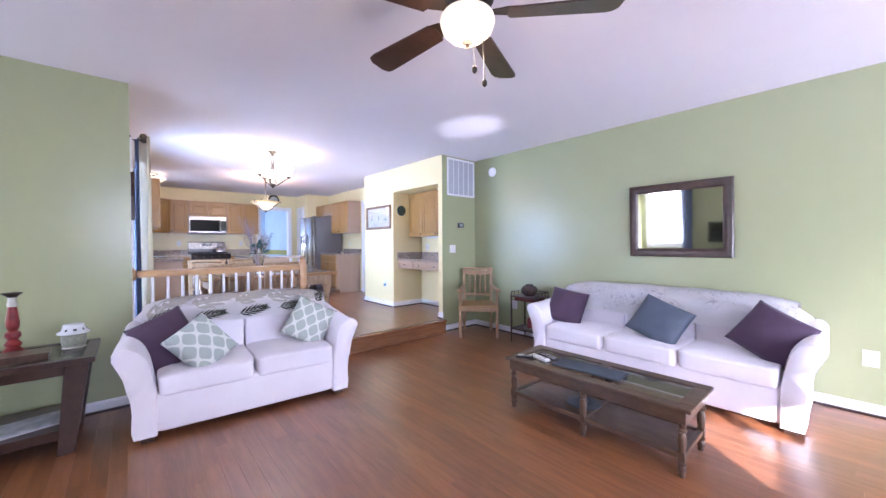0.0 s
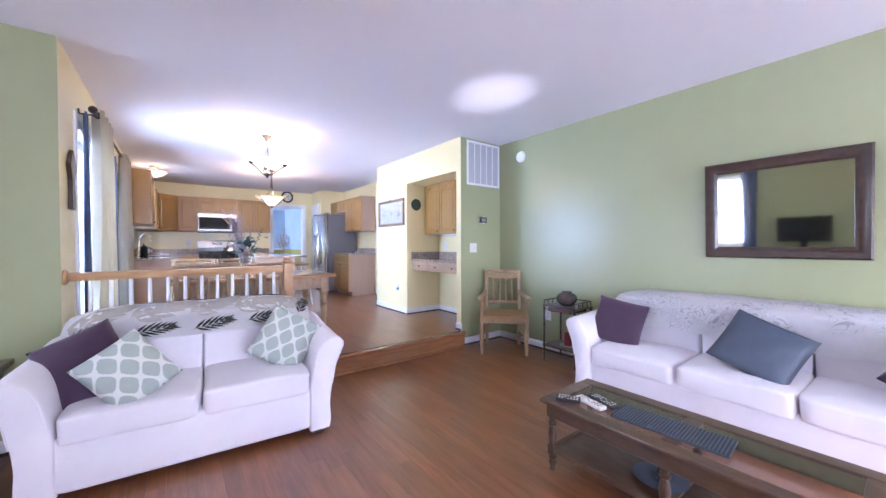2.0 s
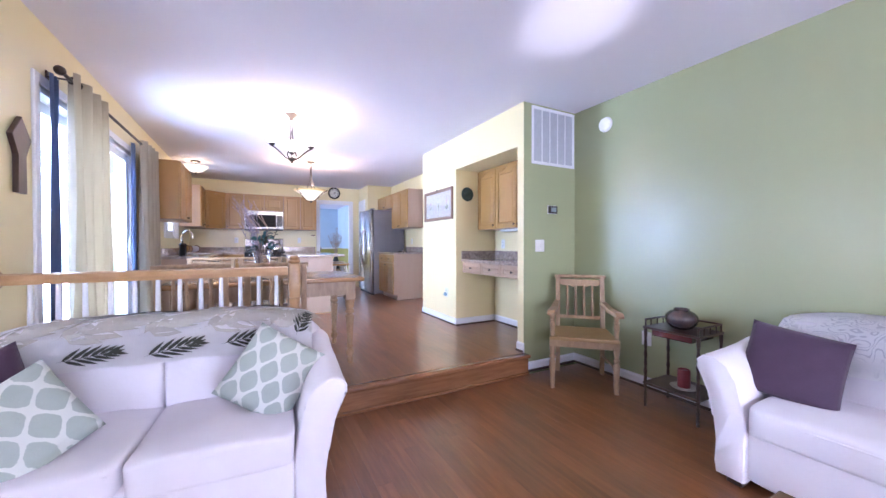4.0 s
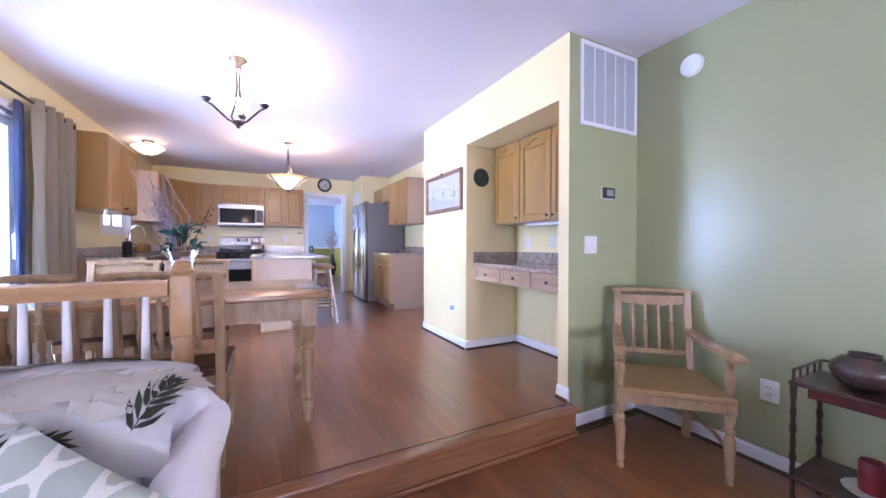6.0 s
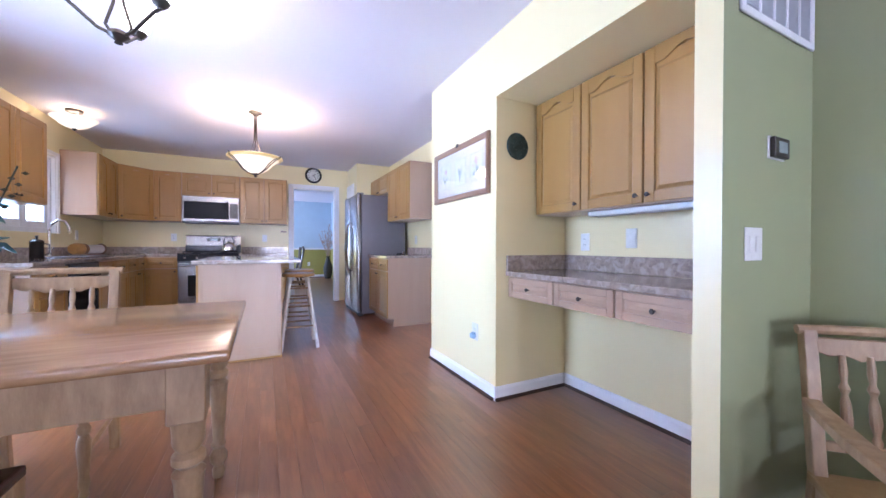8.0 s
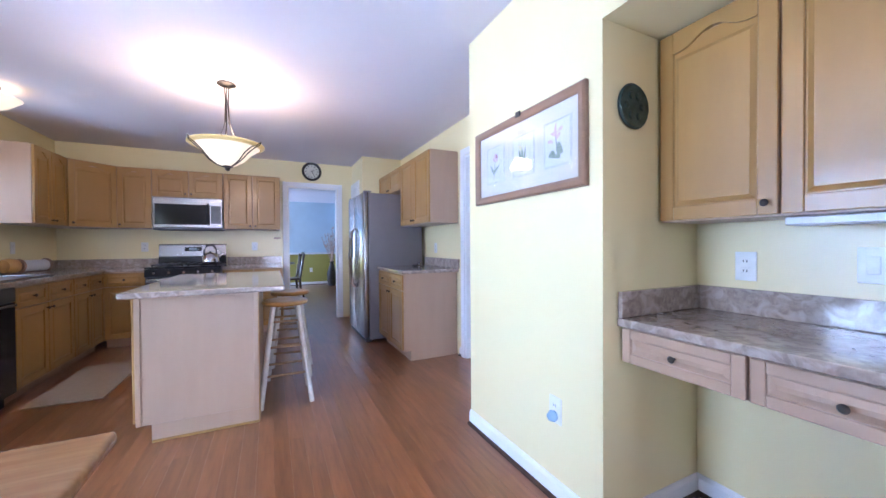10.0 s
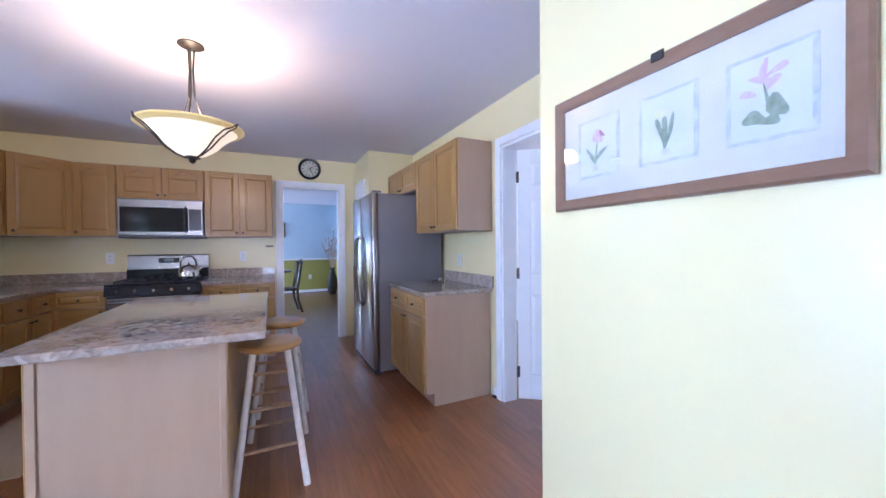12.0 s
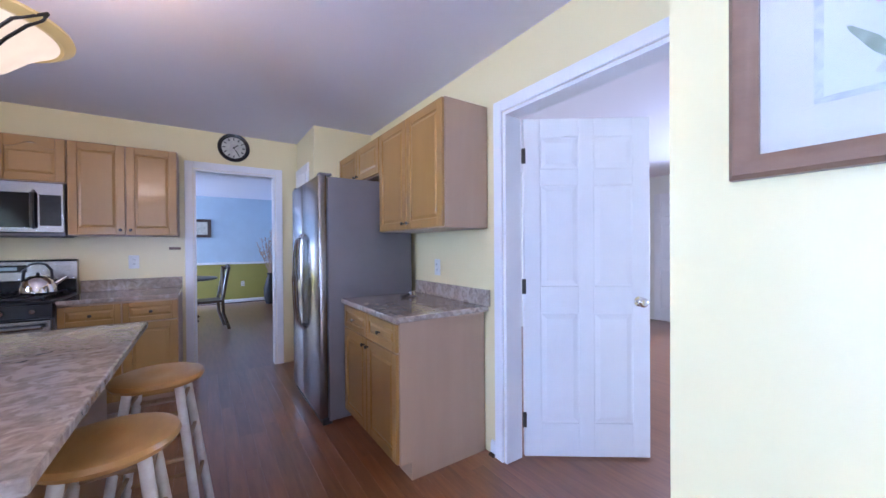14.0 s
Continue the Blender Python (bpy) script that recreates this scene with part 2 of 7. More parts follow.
M["mat"] = mat("beige floor mat", (0.42, 0.34, 0.24), 0.9, dark=(0.34, 0.27, 0.19), scale=30, bump=0.6, bscale=80)
M["olive"] = mat("olive wall paint", (0.36, 0.33, 0.08), 0.5, scale=2, bump=0.1, bscale=140)
M["hall_wall"] = mat("white hall paint", (0.80, 0.80, 0.76), 0.5, dark=(0.78, 0.78, 0.74), scale=1.5, amount=0.4, bump=0.05)
M["jar_glaze"] = mat("grey green crackle glaze", (0.30, 0.32, 0.24), 0.3, dark=(0.16, 0.17, 0.12), scale=45, amount=0.9, bump=0.2, bscale=90)
M["blue_wall"] = mat("pale blue wall paint", (0.48, 0.60, 0.70), 0.5, scale=2, bump=0.1, bscale=140)
M["stoolseat"] = mat("golden pine seat", (0.50, 0.27, 0.075), 0.3, dark=(0.38, 0.19, 0.05), scale=3, stretch=(3, 1, 3), amount=0.8, coat=0.3)
M["stoolwhite"] = mat("chipped white paint", (0.74, 0.72, 0.68), 0.4, dark=(0.5, 0.44, 0.36), scale=16, amount=0.5, bump=0.2)
M["lcd"] = mat("grey display", (0.30, 0.36, 0.36), 0.2, scale=20)
M["magazine"] = mat("grey magazine cover", (0.42, 0.43, 0.45), 0.4, dark=(0.2, 0.22, 0.24), scale=14, amount=0.9)
M["blueglass"] = mat("pale blue glass", (0.30, 0.45, 0.60), 0.1, scale=3)
M["outside"] = mat("bright lawn", (0.20, 0.26, 0.10), 0.9, dark=(0.14, 0.20, 0.07), scale=2)
M["darkseat"] = mat("dark polished seat wood", (0.11, 0.062, 0.045), 0.16, dark=(0.07, 0.038, 0.026), scale=6, coat=0.5)
M["slatecloth"] = mat("dark slate cloth", (0.045, 0.055, 0.065), 0.8, scale=14, bump=0.3, bscale=120)
M["cushionbeige"] = mat("tan woven seat", (0.33, 0.20, 0.075), 0.5, dark=(0.24, 0.14, 0.05), scale=20, bump=0.5, bscale=90)


# ---- mesh helpers ----
def part(name, bm, material, parent=None, label="", smooth=False, sharp=35):
    bmesh.ops.recalc_face_normals(bm, faces=bm.faces)
    me = bpy.data.meshes.new(name)
    bm.to_mesh(me)
    bm.free()
    for m in (material if isinstance(material, (list, tuple)) else [material]):
        me.materials.append(M[m])
    if smooth:
        me.shade_smooth()
        me.set_sharp_from_angle(angle=radians(sharp))
    ob = new(name, me)
    if parent is not None:
        ob.parent = parent
    return tagged(ob, label=label)


def thing(name, x, y, z, rz=0, label="", category="", group=""):
    ob = new(name)
    ob.empty_display_size = 0.1
    ob.matrix_basis = pose(x, y, z, 0, 0, rz)
    return tagged(ob, label, category, group)


def box(bm, x0, x1, y0, y1, z0, z1, bev=0.0, seg=1, mi=0, rot=None, at=None):
    vs = bmesh.ops.create_cube(bm, size=1)["verts"]
    sx, sy, sz = x1 - x0, y1 - y0, z1 - z0
    c = Vector(((x0 + x1) / 2, (y0 + y1) / 2, (z0 + z1) / 2))
    for v in vs:
        v.co = Vector((v.co.x * sx, v.co.y * sy, v.co.z * sz)) + c
    faces = {f for v in vs for f in v.link_faces}
    for f in faces:
        f.material_index = mi
    if bev:
        es = {e for v in vs for e in v.link_edges}
        r = bmesh.ops.bevel(bm, geom=list(es), offset=bev, segments=seg, affect='EDGES', profile=0.5)
        vs = list({v for f in r["faces"] for v in f.verts} | {v for v in vs if v.is_valid})
        for f in r["faces"]:
            f.material_index = mi
    if rot is not None:
        for v in vs:
            v.co = rot @ v.co
    return vs


def bx(*a, **k):
    bm = bmesh.new()
    box(bm, *a, **k)
    return bm


def lathe(bm, prof, c=(0, 0, 0), seg=20, m=None, mi=0, sq=None):
    """prof: list of (radius, height)."""
    rings = []
    for r, h in prof:
        ring = []
        for i in range(seg):
            a = 2 * math.pi * i / seg
            p = Vector((r * math.cos(a), r * math.sin(a), h))
            p = (m @ p) if m is not None else p
            ring.append(bm.verts.new(p + Vector(c)))
        rings.append(ring)
    for a, b in zip(rings, rings[1:]):
        for i in range(seg):
            j = (i + 1) % seg
            bm.faces.new((a[i], a[j], b[j], b[i])).material_index = mi
    for ring in (rings[0], rings[-1]):
        bm.faces.new(ring).material_index = mi


def tube(bm, pts, r, seg=8, mi=0, taper=None):
    pts = [Vector(p) for p in pts]
    rings = []
    up = Vector((0, 0, 1))
    for i, p in enumerate(pts):
        d = (pts[min(i + 1, len(pts) - 1)] - pts[max(i - 1, 0)]).normalized()
        ref = up if abs(d.dot(up)) < 0.95 else Vector((1, 0, 0))
        a = d.cross(ref).normalized()
        b = d.cross(a).normalized()
        rr = r if taper is None else r + (taper - r) * i / (len(pts) - 1)
        rings.append([bm.verts.new(p + (a * math.cos(t) + b * math.sin(t)) * rr) for t in (2 * math.pi * k / seg for k in range(seg))])
    for a, b in zip(rings, rings[1:]):
        for i in range(seg):
            j = (i + 1) % seg
            bm.faces.new((a[i], a[j], b[j], b[i])).material_index = mi
    for ring in (rings[0], rings[-1]):
        bm.faces.new(ring).material_index = mi


def prism(bm, poly, d0, d1, axis="y", mi=0, bev=0.0, seg=2):
    """Extrude a closed outline along an axis: for y the outline is (x, z), for x it is (y, z), for z it is (x, y)."""
    def at(p, d):
        return {"y": (p[0], d, p[1]), "x": (d, p[0], p[1]), "z": (p[0], p[1], d)}[axis]
    a = [bm.verts.new(at(p, d0)) for p in poly]
    b = [bm.verts.new(at(p, d1)) for p in poly]
    caps = [bm.faces.new(a), bm.faces.new(b)]
    for i in range(len(poly)):
        j = (i + 1) % len(poly)
        bm.faces.new((a[i], a[j], b[j], b[i])).material_index = mi
    for f in caps:
        f.material_index = mi
    if bev:
        es = [e for f in caps for e in f.edges]
        bmesh.ops.bevel(bm, geom=es, offset=bev, segments=seg, affect='EDGES', profile=0.5)


def superbox(bm, x0, x1, y0, y1, z0, z1, e=0.25, n=28, m=14, puff=0.0, seed=0, wob=0.0):
    """A soft block with rounded sides, as a stuffed cushion."""
    c = Vector(((x0 + x1) / 2, (y0 + y1) / 2, (z0 + z1) / 2))
    h = Vector(((x1 - x0) / 2, (y1 - y0) / 2, (z1 - z0) / 2))
    f = lambda v, p: math.copysign(abs(v) ** p, v)
    rows = []
    for j in range(1, m):
        ph = -math.pi / 2 + math.pi * j / m
        row = []
        for i in range(n):
            th = 2 * math.pi * i / n + math.pi / n
            x = f(math.cos(ph), e) * f(math.cos(th), e)
            y = f(math.cos(ph), e) * f(math.sin(th), e)
            z = f(math.sin(ph), e * 1.4)
            z *= 1 + puff * (1 - x * x) * (1 - y * y)
            p = Vector((x * h.x, y * h.y, z * h.z)) + c
            if wob:
                p += noise.noise_vector(p * 7 + Vector((seed, 0, 0))) * wob
            row.append(bm.verts.new(p))
        rows.append(row)
    for a, b in zip(rows, rows[1:]):
        for i in range(n):
            bm.faces.new((a[i], a[(i + 1) % n], b[(i + 1) % n], b[i]))
    for row, s in ((rows[0], -1), (rows[-1], 1)):
        v = bm.verts.new(c + Vector((0, 0, s * h.z * (1 + puff))))
        for i in range(n):
            bm.faces.new((row[i], row[(i + 1) % n], v))


# ---- the structure ----
def solid(name, boxes, mats, face_mat=None, label=""):
    bm = bmesh.new()
    for b in boxes:
        box(bm, *b)
    if face_mat:
        for f in bm.faces:
            f.normal_update()
            f.material_index = face_mat(f)
    ob = part(name, bm, mats)
    return tagged(ob, kind="structure", label=label)


EW, XV, YV, XD, YB, XW = 5.04, 4.34, 4.95, 4.96, 11.17, 0.86
SX0, SX1 = -2.1, 5.16
YS = -2.2
# floors: slabs under the strips
solid("floor_living_base", [(-1.75, EW, YS, 4.88, FL - 0.2, FL - 0.012)], ["joint"])
solid("floor_kitchen_base", [(XW, XV, 4.90, YV, -0.05, KF - 0.012), (XW, XD, 5.04, YB, -0.05, KF - 0.012), (XW, XV, YV, 5.04, -0.05, KF - 0.012)], ["joint"])
solid("floor_dining", [(1.0, 6.2, YB, 16.6, -0.05, KF)], ["floor"])
solid("floor_hall", [(XD, 10.0, 5.3, 11.0, -0.05, KF)], ["floor"])
# ceiling
solid("ceiling", [(-2.3, EW + 0.2, YS - 0.2, YB + 0.14, CE, CE + 0.15)], ["ceiling"])
solid("ceiling_dining", [(0.9, 6.3, YB + 0.14, 16.8, CE, CE + 0.15)], ["ceiling"])
solid("ceiling_hall", [(EW + 0.2, 10.2, 5.1, 11.1, CE, CE + 0.15)], ["ceiling"])
# east wall of the living room
solid("wall_east", [(EW, EW + 0.12, YS - 0.12, YV, FL - 0.2, CE)], ["green"])
# return wall: green towards the living room, yellow on the end
solid("wall_return", [(XV, EW + 0.12, YV, YV + 0.09, -0.1, CE)], ["green", "yellow"], lambda f: 0 if f.normal.y < -0.5 else 1)
solid("wall_niche", [(XV, XD, 5.04, 6.26, 2.205, CE), (XD, EW + 0.12, 5.04, 6.26, -0.05, CE)], ["yellow"])
solid("wall_picture", [(XV, XD + 0.12, 6.26, 7.28, -0.05, CE)], ["yellow"])
DY0, DY1, DH = 7.50, 8.445, 2.235
solid("wall_hall_side", [(XD, XD + 0.12, 7.28, DY0, -0.05, CE), (XD, XD + 0.12, DY0, DY1, DH, CE), (XD, XD + 0.12, DY1, 10.42, -0.05, CE)], ["yellow"])
solid("wall_pantry", [(4.38, 4.50, 10.54, YB, -0.05, CE), (4.38, XD + 0.12, 10.42, 10.54, -0.05, CE)], ["yellow"])
BX0, BX1, BH = 3.42, 4.15, 2.235
solid("wall_north", [(XW - 0.12, BX0, YB, YB + 0.12, -0.05, CE), (BX0, BX1, YB, YB + 0.12, BH, CE), (BX1, XD + 0.12, YB, YB + 0.12, -0.05, CE)], ["yellow"])
# west wall of the kitchen with the sliding door and the sink window
SY0, SY1, SZ = 5.33, 7.25, 2.22
WY0, WY1, WZ0, WZ1 = 8.86, 9.86, 1.34, 2.20
solid("wall_west", [(XW - 0.14, XW, 4.97, SY0, -0.05, CE), (XW - 0.14, XW, SY0, SY1, SZ, CE), (XW - 0.14, XW, SY0, SY1, -0.05, KF),
                    (XW - 0.14, XW, SY1, WY0, -0.05, CE), (XW - 0.14, XW, WY0, WY1, -0.05, WZ0), (XW - 0.14, XW, WY0, WY1, WZ1, CE),
                    (XW - 0.14, XW, WY1, YB, -0.05, CE)], ["yellow"])
solid("wall_living_north", [(-2.3, XW, 4.85, 4.97, FL - 0.2, CE)], ["green", "yellow"], lambda f: 1 if f.normal.x > 0.5 else 0)
# living room behind the camera
LW_ = -1.75
V0, V1, VZ0, VZ1 = 3.72, 4.72, 0.55, 2.2
solid("wall_living_west", [(LW_ - 0.12, LW_, YS, V0, FL, CE), (LW_ - 0.12, LW_, V1, 4.85, FL, CE), (LW_ - 0.12, LW_, V0, V1, FL, VZ0), (LW_ - 0.12, LW_, V0, V1, VZ1, CE)], ["green"])
# unseen high window, placed and sized so sun falls by the sofa
TX0, TX1, TZ0, TZ1 = 0.40, 1.72, 1.38, 1.82
# unseen patio door, made up as an opening for more daylight
PX0, PX1, PZ = 2.95, 4.75, 1.62
solid("wall_living_south", [(LW_ - 0.12, TX0, YS - 0.12, YS, FL, CE), (TX0, TX1, YS - 0.12, YS, FL, TZ0), (TX0, TX1, YS - 0.12, YS, TZ1, CE), (TX1, PX0, YS - 0.12, YS, FL, CE),
                            (PX1, EW, YS - 0.12, YS, FL, CE), (PX0, PX1, YS - 0.12, YS, PZ, CE)], ["green"])
# dining room and hall beyond
# unseen window opening in the west wall, placed to keep sun patches out of sight
solid("wall_dining", [(1.0, 6.3, 16.5, 16.62, 1.1, CE), (0.88, 1.0, YB + 0.12, 14.9, 0, CE), (0.88, 1.0, 16.3, 16.5, 0, CE), (0.88, 1.0, 14.9, 16.3, 0, 0.9), (0.88, 1.0, 14.9, 16.3, 2.2, CE), (4.95, 5.07, YB + 0.12, 16.5, 1.1, CE)], ["blue_wall"])
solid("wall_dining_dado", [(1.0, 4.95, 16.49, 16.62, 0.1, 1.098), (4.94, 5.07, YB + 0.12, 16.49, 0.1, 1.098)], ["olive"])
# unseen opening in the end wall, made up to let light in
solid("wall_hall", [(XD + 0.12, 10.0, 10.9, 11.02, 0, CE), (XD + 0.12, 10.0, 5.3, 5.42, 0, CE), (9.9, 10.0, 5.42, 7.1, 0, CE), (9.9, 10.0, 8.9, 10.9, 0, CE), (9.9, 10.0, 7.1, 8.9, 2.3, CE)], ["hall_wall"])

# step
tagged(part("step_riser", bx(XW, XV, 4.880, 4.90, FL - 0.015, KF - 0.03), "stepwood", label="reddish oak riser of the single step up to the kitchen"), kind="structure")
bm = bmesh.new()
box(bm, XW, XV, 4.842, 4.93, KF - 0.03, KF + 0.001, 0.009, 3)
tagged(part("step_nosing", bm, "stepwood", smooth=True), kind="structure")
tagged(part("step_shoe_moulding", bx(XW, XV, 4.860, 4.879, FL, FL + 0.026, bev=0.006), "stepwood"), kind="structure")


# baseboards
def baseboard(name, x0, y0, x1, y1, z, nx, ny, shoe=True):
    """Board of white trim with a dark wooden shoe, along a wall whose face looks to (nx, ny)."""
    bm = bmesh.new()
    L = math.hypot(x1 - x0, y1 - y0)
    ux, uy = (x1 - x0) / L, (y1 - y0) / L
    prof = [(0, 0), (0.014, 0), (0.014, 0.072), (0.009, 0.082), (0.005, 0.088), (0, 0.09)]
    prof2 = [(0.0145, 0), (0.030, 0), (0.028, 0.010), (0.0145, 0.018)]
    for pr, mi in ((prof, 0), (prof2, 1)):
        a = [bm.verts.new((x0 + nx * d, y0 + ny * d, z + h)) for d, h in pr]
        b = [bm.verts.new((x1 + nx * d, y1 + ny * d, z + h)) for d, h in pr]
        for f in (a, b):
            bm.faces.new(f).material_index = mi
        for i in range(len(pr)):
            j = (i + 1) % len(pr)
            bm.faces.new((a[i], a[j], b[j], b[i])).material_index = mi
    tagged(part(name, bm, ["white", "walnut"]), kind="structure")


baseboard("baseboard", EW, YS, EW, YV, FL, -1, 0)
baseboard("baseboard", XV - 0.012, YV, EW - 0.014, YV, FL, 0, -1)
baseboard("baseboard", -1.75, 4.85, XW, 4.85, FL, 0, -1)
baseboard("baseboard", XV, YV - 0.012, XV, 5.04, KF, -1, 0)
baseboard("baseboard", XD, 5.04, XD, 6.26, KF, -1, 0)
baseboard("baseboard", XV - 0.014, 6.26, XD - 0.014, 6.26, KF, 0, -1)
baseboard("baseboard", XV, 6.262, XV, 7.28, KF, -1, 0)
baseboard("baseboard", XD, 7.28, XD, DY0 - 0.07, KF, -1, 0)
baseboard("baseboard", XD, DY1 + 0.075, XD, 8.56, KF, -1, 0)
baseboard("baseboard", XW, 4.97, XW, SY0 - 0.08, KF, 1, 0)
baseboard("baseboard", 1.0, 16.488, 4.94, 16.488, KF, 0, -1)
baseboard("baseboard", XW, SY1 + 0.08, XW, 7.7, KF, 1, 0)
tagged(part("chair_rail", bx(1.0, 4.94, 16.46, 16.49, 1.08, 1.13, bev=0.006), "white"), kind="structure")


def casing(name, axis, plane, a0, a1, z0, z1, side, depth=0.12, w=0.072):
    """Door casing round an opening from a0 to a1, on a wall face at plane that looks to side, with its jamb lining."""
    bm = bmesh.new()
    t = 0.018
    p0, p1 = sorted((plane, plane + side * t))
    def b(u0, u1, v0, v1, q0=p0, q1=p1, bev=0.004):
        if axis == "x":
            box(bm, u0, u1, q0, q1, v0, v1, bev)
        else:
            box(bm, q0, q1, u0, u1, v0, v1, bev)
    b(a0 - w, a0 - 0.004, z0, z1 + w)
    b(a1 + 0.004, a1 + w, z0, z1 + w)
    b(a0 - 0.004, a1 + 0.004, z1 + 0.004, z1 + w)
    q0, q1 = sorted((plane + side * 0.004, plane - side * depth))
    b(a0 - 0.002, a0 + 0.018, z0, z1, q0, q1, 0)
    b(a1 - 0.018, a1 + 0.002, z0, z1, q0, q1, 0)
    b(a0 + 0.018, a1 - 0.018, z1 - 0.018, z1 + 0.002, q0, q1, 0)
    return tagged(part(name, bm, "white"), kind="structure")


casing("door_frame_1", "x", YB, BX0, BX1, KF, BH, -1)
casing("door_frame_2", "y", XD, DY0, DY1, KF, DH, -1)
casing("door_frame_3", "y", 4.38, 10.68, 11.08, KF, DH, -1, depth=0.02)

# ---- living room things ----
def turned(bm, x, y, z0, z1, r, style=0, seg=12, sq=0.0):
    """A turned leg or post between two heights, with beads and a vase, square blocks where sq is given."""
    H = z1 - z0
    if style == 0:
        pr = [(0.55, 0), (0.75, 0.02), (0.6, 0.05), (0.85, 0.09), (1.0, 0.13), (0.7, 0.17), (0.95, 0.19), (0.95, 0.21), (0.6, 0.23), (0.75, 0.35),
              (1.0, 0.52), (0.9, 0.60), (0.6, 0.66), (0.95, 0.68), (0.95, 0.71), (0.65, 0.73), (0.9, 0.78), (0.9, 0.82), (1, 1)]
    elif style == 1:
        pr = [(0.6, 0), (0.7, 0.1), (0.9, 0.3), (1.0, 0.45), (0.7, 0.52), (1.0, 0.55), (0.7, 0.58), (0.9, 0.75), (0.6, 1)]
    elif style == 3:
        pr = [(0.62, 0), (0.72, 0.02), (0.50, 0.07), (0.80, 0.13), (0.78, 0.17), (0.66, 0.21), (0.84, 0.40), (0.98, 0.52), (0.92, 0.60), (0.60, 0.66), (0.92, 0.69),
              (0.92, 0.73), (0.60, 0.76), (0.80, 0.84), (0.95, 0.92), (0.75, 0.96), (1, 1)]
    else:
        pr = [(0.8, 0), (0.8, 0.08), (0.6, 0.12), (1.0, 0.2), (0.6, 0.28), (0.85, 0.36), (0.6, 0.44), (1.0, 0.52), (0.6, 0.6), (0.85, 0.7), (0.6, 0.8), (0.9, 0.9), (0.9, 1)]
    lathe(bm, [(r * a, z0 + H * b) for a, b in pr], (x, y, 0), seg)
    if sq:
        box(bm, x - sq, x + sq, y - sq, y + sq, z1 - sq * 3.2, z1, 0.003)


def sofa(name, x, y, rz, w, depth, n, label, category="sofa"):
    """Slipcovered sofa: front edge on local y = 0, looking to -y."""
    t = thing(name, x, y, FL, rz, label, category)
    h = w / 2
    bm = bmesh.new()
    superbox(bm, -h + 0.10, h - 0.10, 0.015, depth - 0.03, 0.045, 0.33, e=0.10, n=40, m=12)
    part("base", bm, "white_fabric", t, smooth=True)
    for s, nm in ((-1, "arm"), (1, "arm")):
        bm = bmesh.new()
        prof = [(-0.13, 0.04), (-0.005, 0.04), (0.0, 0.2), (0.014, 0.33), (0.036, 0.45), (0.072, 0.535), (0.094, 0.58), (0.094, 0.615), (0.066, 0.642),
                (0.018, 0.648), (-0.04, 0.612), (-0.085, 0.54), (-0.11, 0.42), (-0.13, 0.30)]
        cx, cz = -0.02, 0.35
        fine, q = [], len(prof)
        for i in range(q):
            p0, p1, p2, p3 = (prof[(i + d) % q] for d in (-1, 0, 1, 2))
            for f in ((0,) if i < 1 or i == q - 1 else (0, 0.33, 0.67)):
                fine.append(tuple(b + f * (c - a) / 2 + f * f * (a - 2.5 * b + 2 * c - d / 2) + f ** 3 * (1.5 * (b - c) + (d - a) / 2) for a, b, c, d in zip(p0, p1, p2, p3)))
        rows = []
        ys = [0.0, 0.006, 0.016, 0.035, 0.12, 0.25, 0.4, 0.52, depth - 0.20, depth - 0.14, depth - 0.09, depth - 0.05, depth - 0.02, depth - 0.004, depth]
        for yy in ys:
            front, rear = max(0.0, 1 - yy / 0.035), max(0.0, 1 - (depth - yy) / 0.16)
            k = 1 - 0.09 * (1 - math.sqrt(1 - front ** 2)) - 0.45 * (1 - math.sqrt(max(0.0, 1 - rear ** 2)))
            lift = 0.10 * max(0, (yy - 0.15) / depth) ** 1.3
            row = []
            for px, pz in fine:
                qx = cx + (px - cx) * k
                qz = pz if pz < 0.05 else cz + (pz - cz) * (1 - (1 - k) * 0.6)
                qz += lift * max(0, (pz - 0.3) / 0.35)
                qx = qx if qx < 0 else qx * (1 - 0.2 * max(0, (yy - 0.2) / depth))
                p = Vector((s * (h + qx), yy, qz))
                row.append(bm.verts.new(p + noise.noise_vector(p * 5) * 0.005))
            rows.append(row)
        m = len(fine)
        for a, b in zip(rows, rows[1:]):
            for i in range(m):
                bm.faces.new((a[i], a[(i + 1) % m], b[(i + 1) % m], b[i]))
        bm.faces.new(rows[0])
        bm.faces.new(rows[-1])
        ar = part(nm, bm, "white_fabric", t, smooth=True, sharp=75)
        bm = bmesh.new()
        tube(bm, [rows_p for rows_p in [(s * (h + px * 0.97), 0.004, 0.35 + (pz - 0.35) * 0.985) for px, pz in prof[3:13]]], 0.0045, 6)
        part("piping", bm, "white_fabric", ar, smooth=True)
    bm = bmesh.new()
    rows = []
    prof = [(depth - 0.20, 0.30), (depth - 0.185, 0.60), (depth - 0.15, 0.79), (depth - 0.11, 0.83), (depth - 0.05, 0.842), (depth - 0.005, 0.82),
            (depth, 0.70), (depth - 0.01, 0.3), (depth - 0.02, 0.05)]
    N = 28
    for i in range(N + 1):
        u = -1 + 2 * i / N
        edge = 1 - 0.24 * abs(u) ** 8
        row = [bm.verts.new((u * (h + (0.04 if n == 2 else 0.0)), depth - 0.1 + (py - depth + 0.1) * (1 - 0.35 * abs(u) ** 10), 0.3 + (pz - 0.3) * edge + 0.005 * math.sin(i * 1.1))) for py, pz in prof]
        rows.append(row)
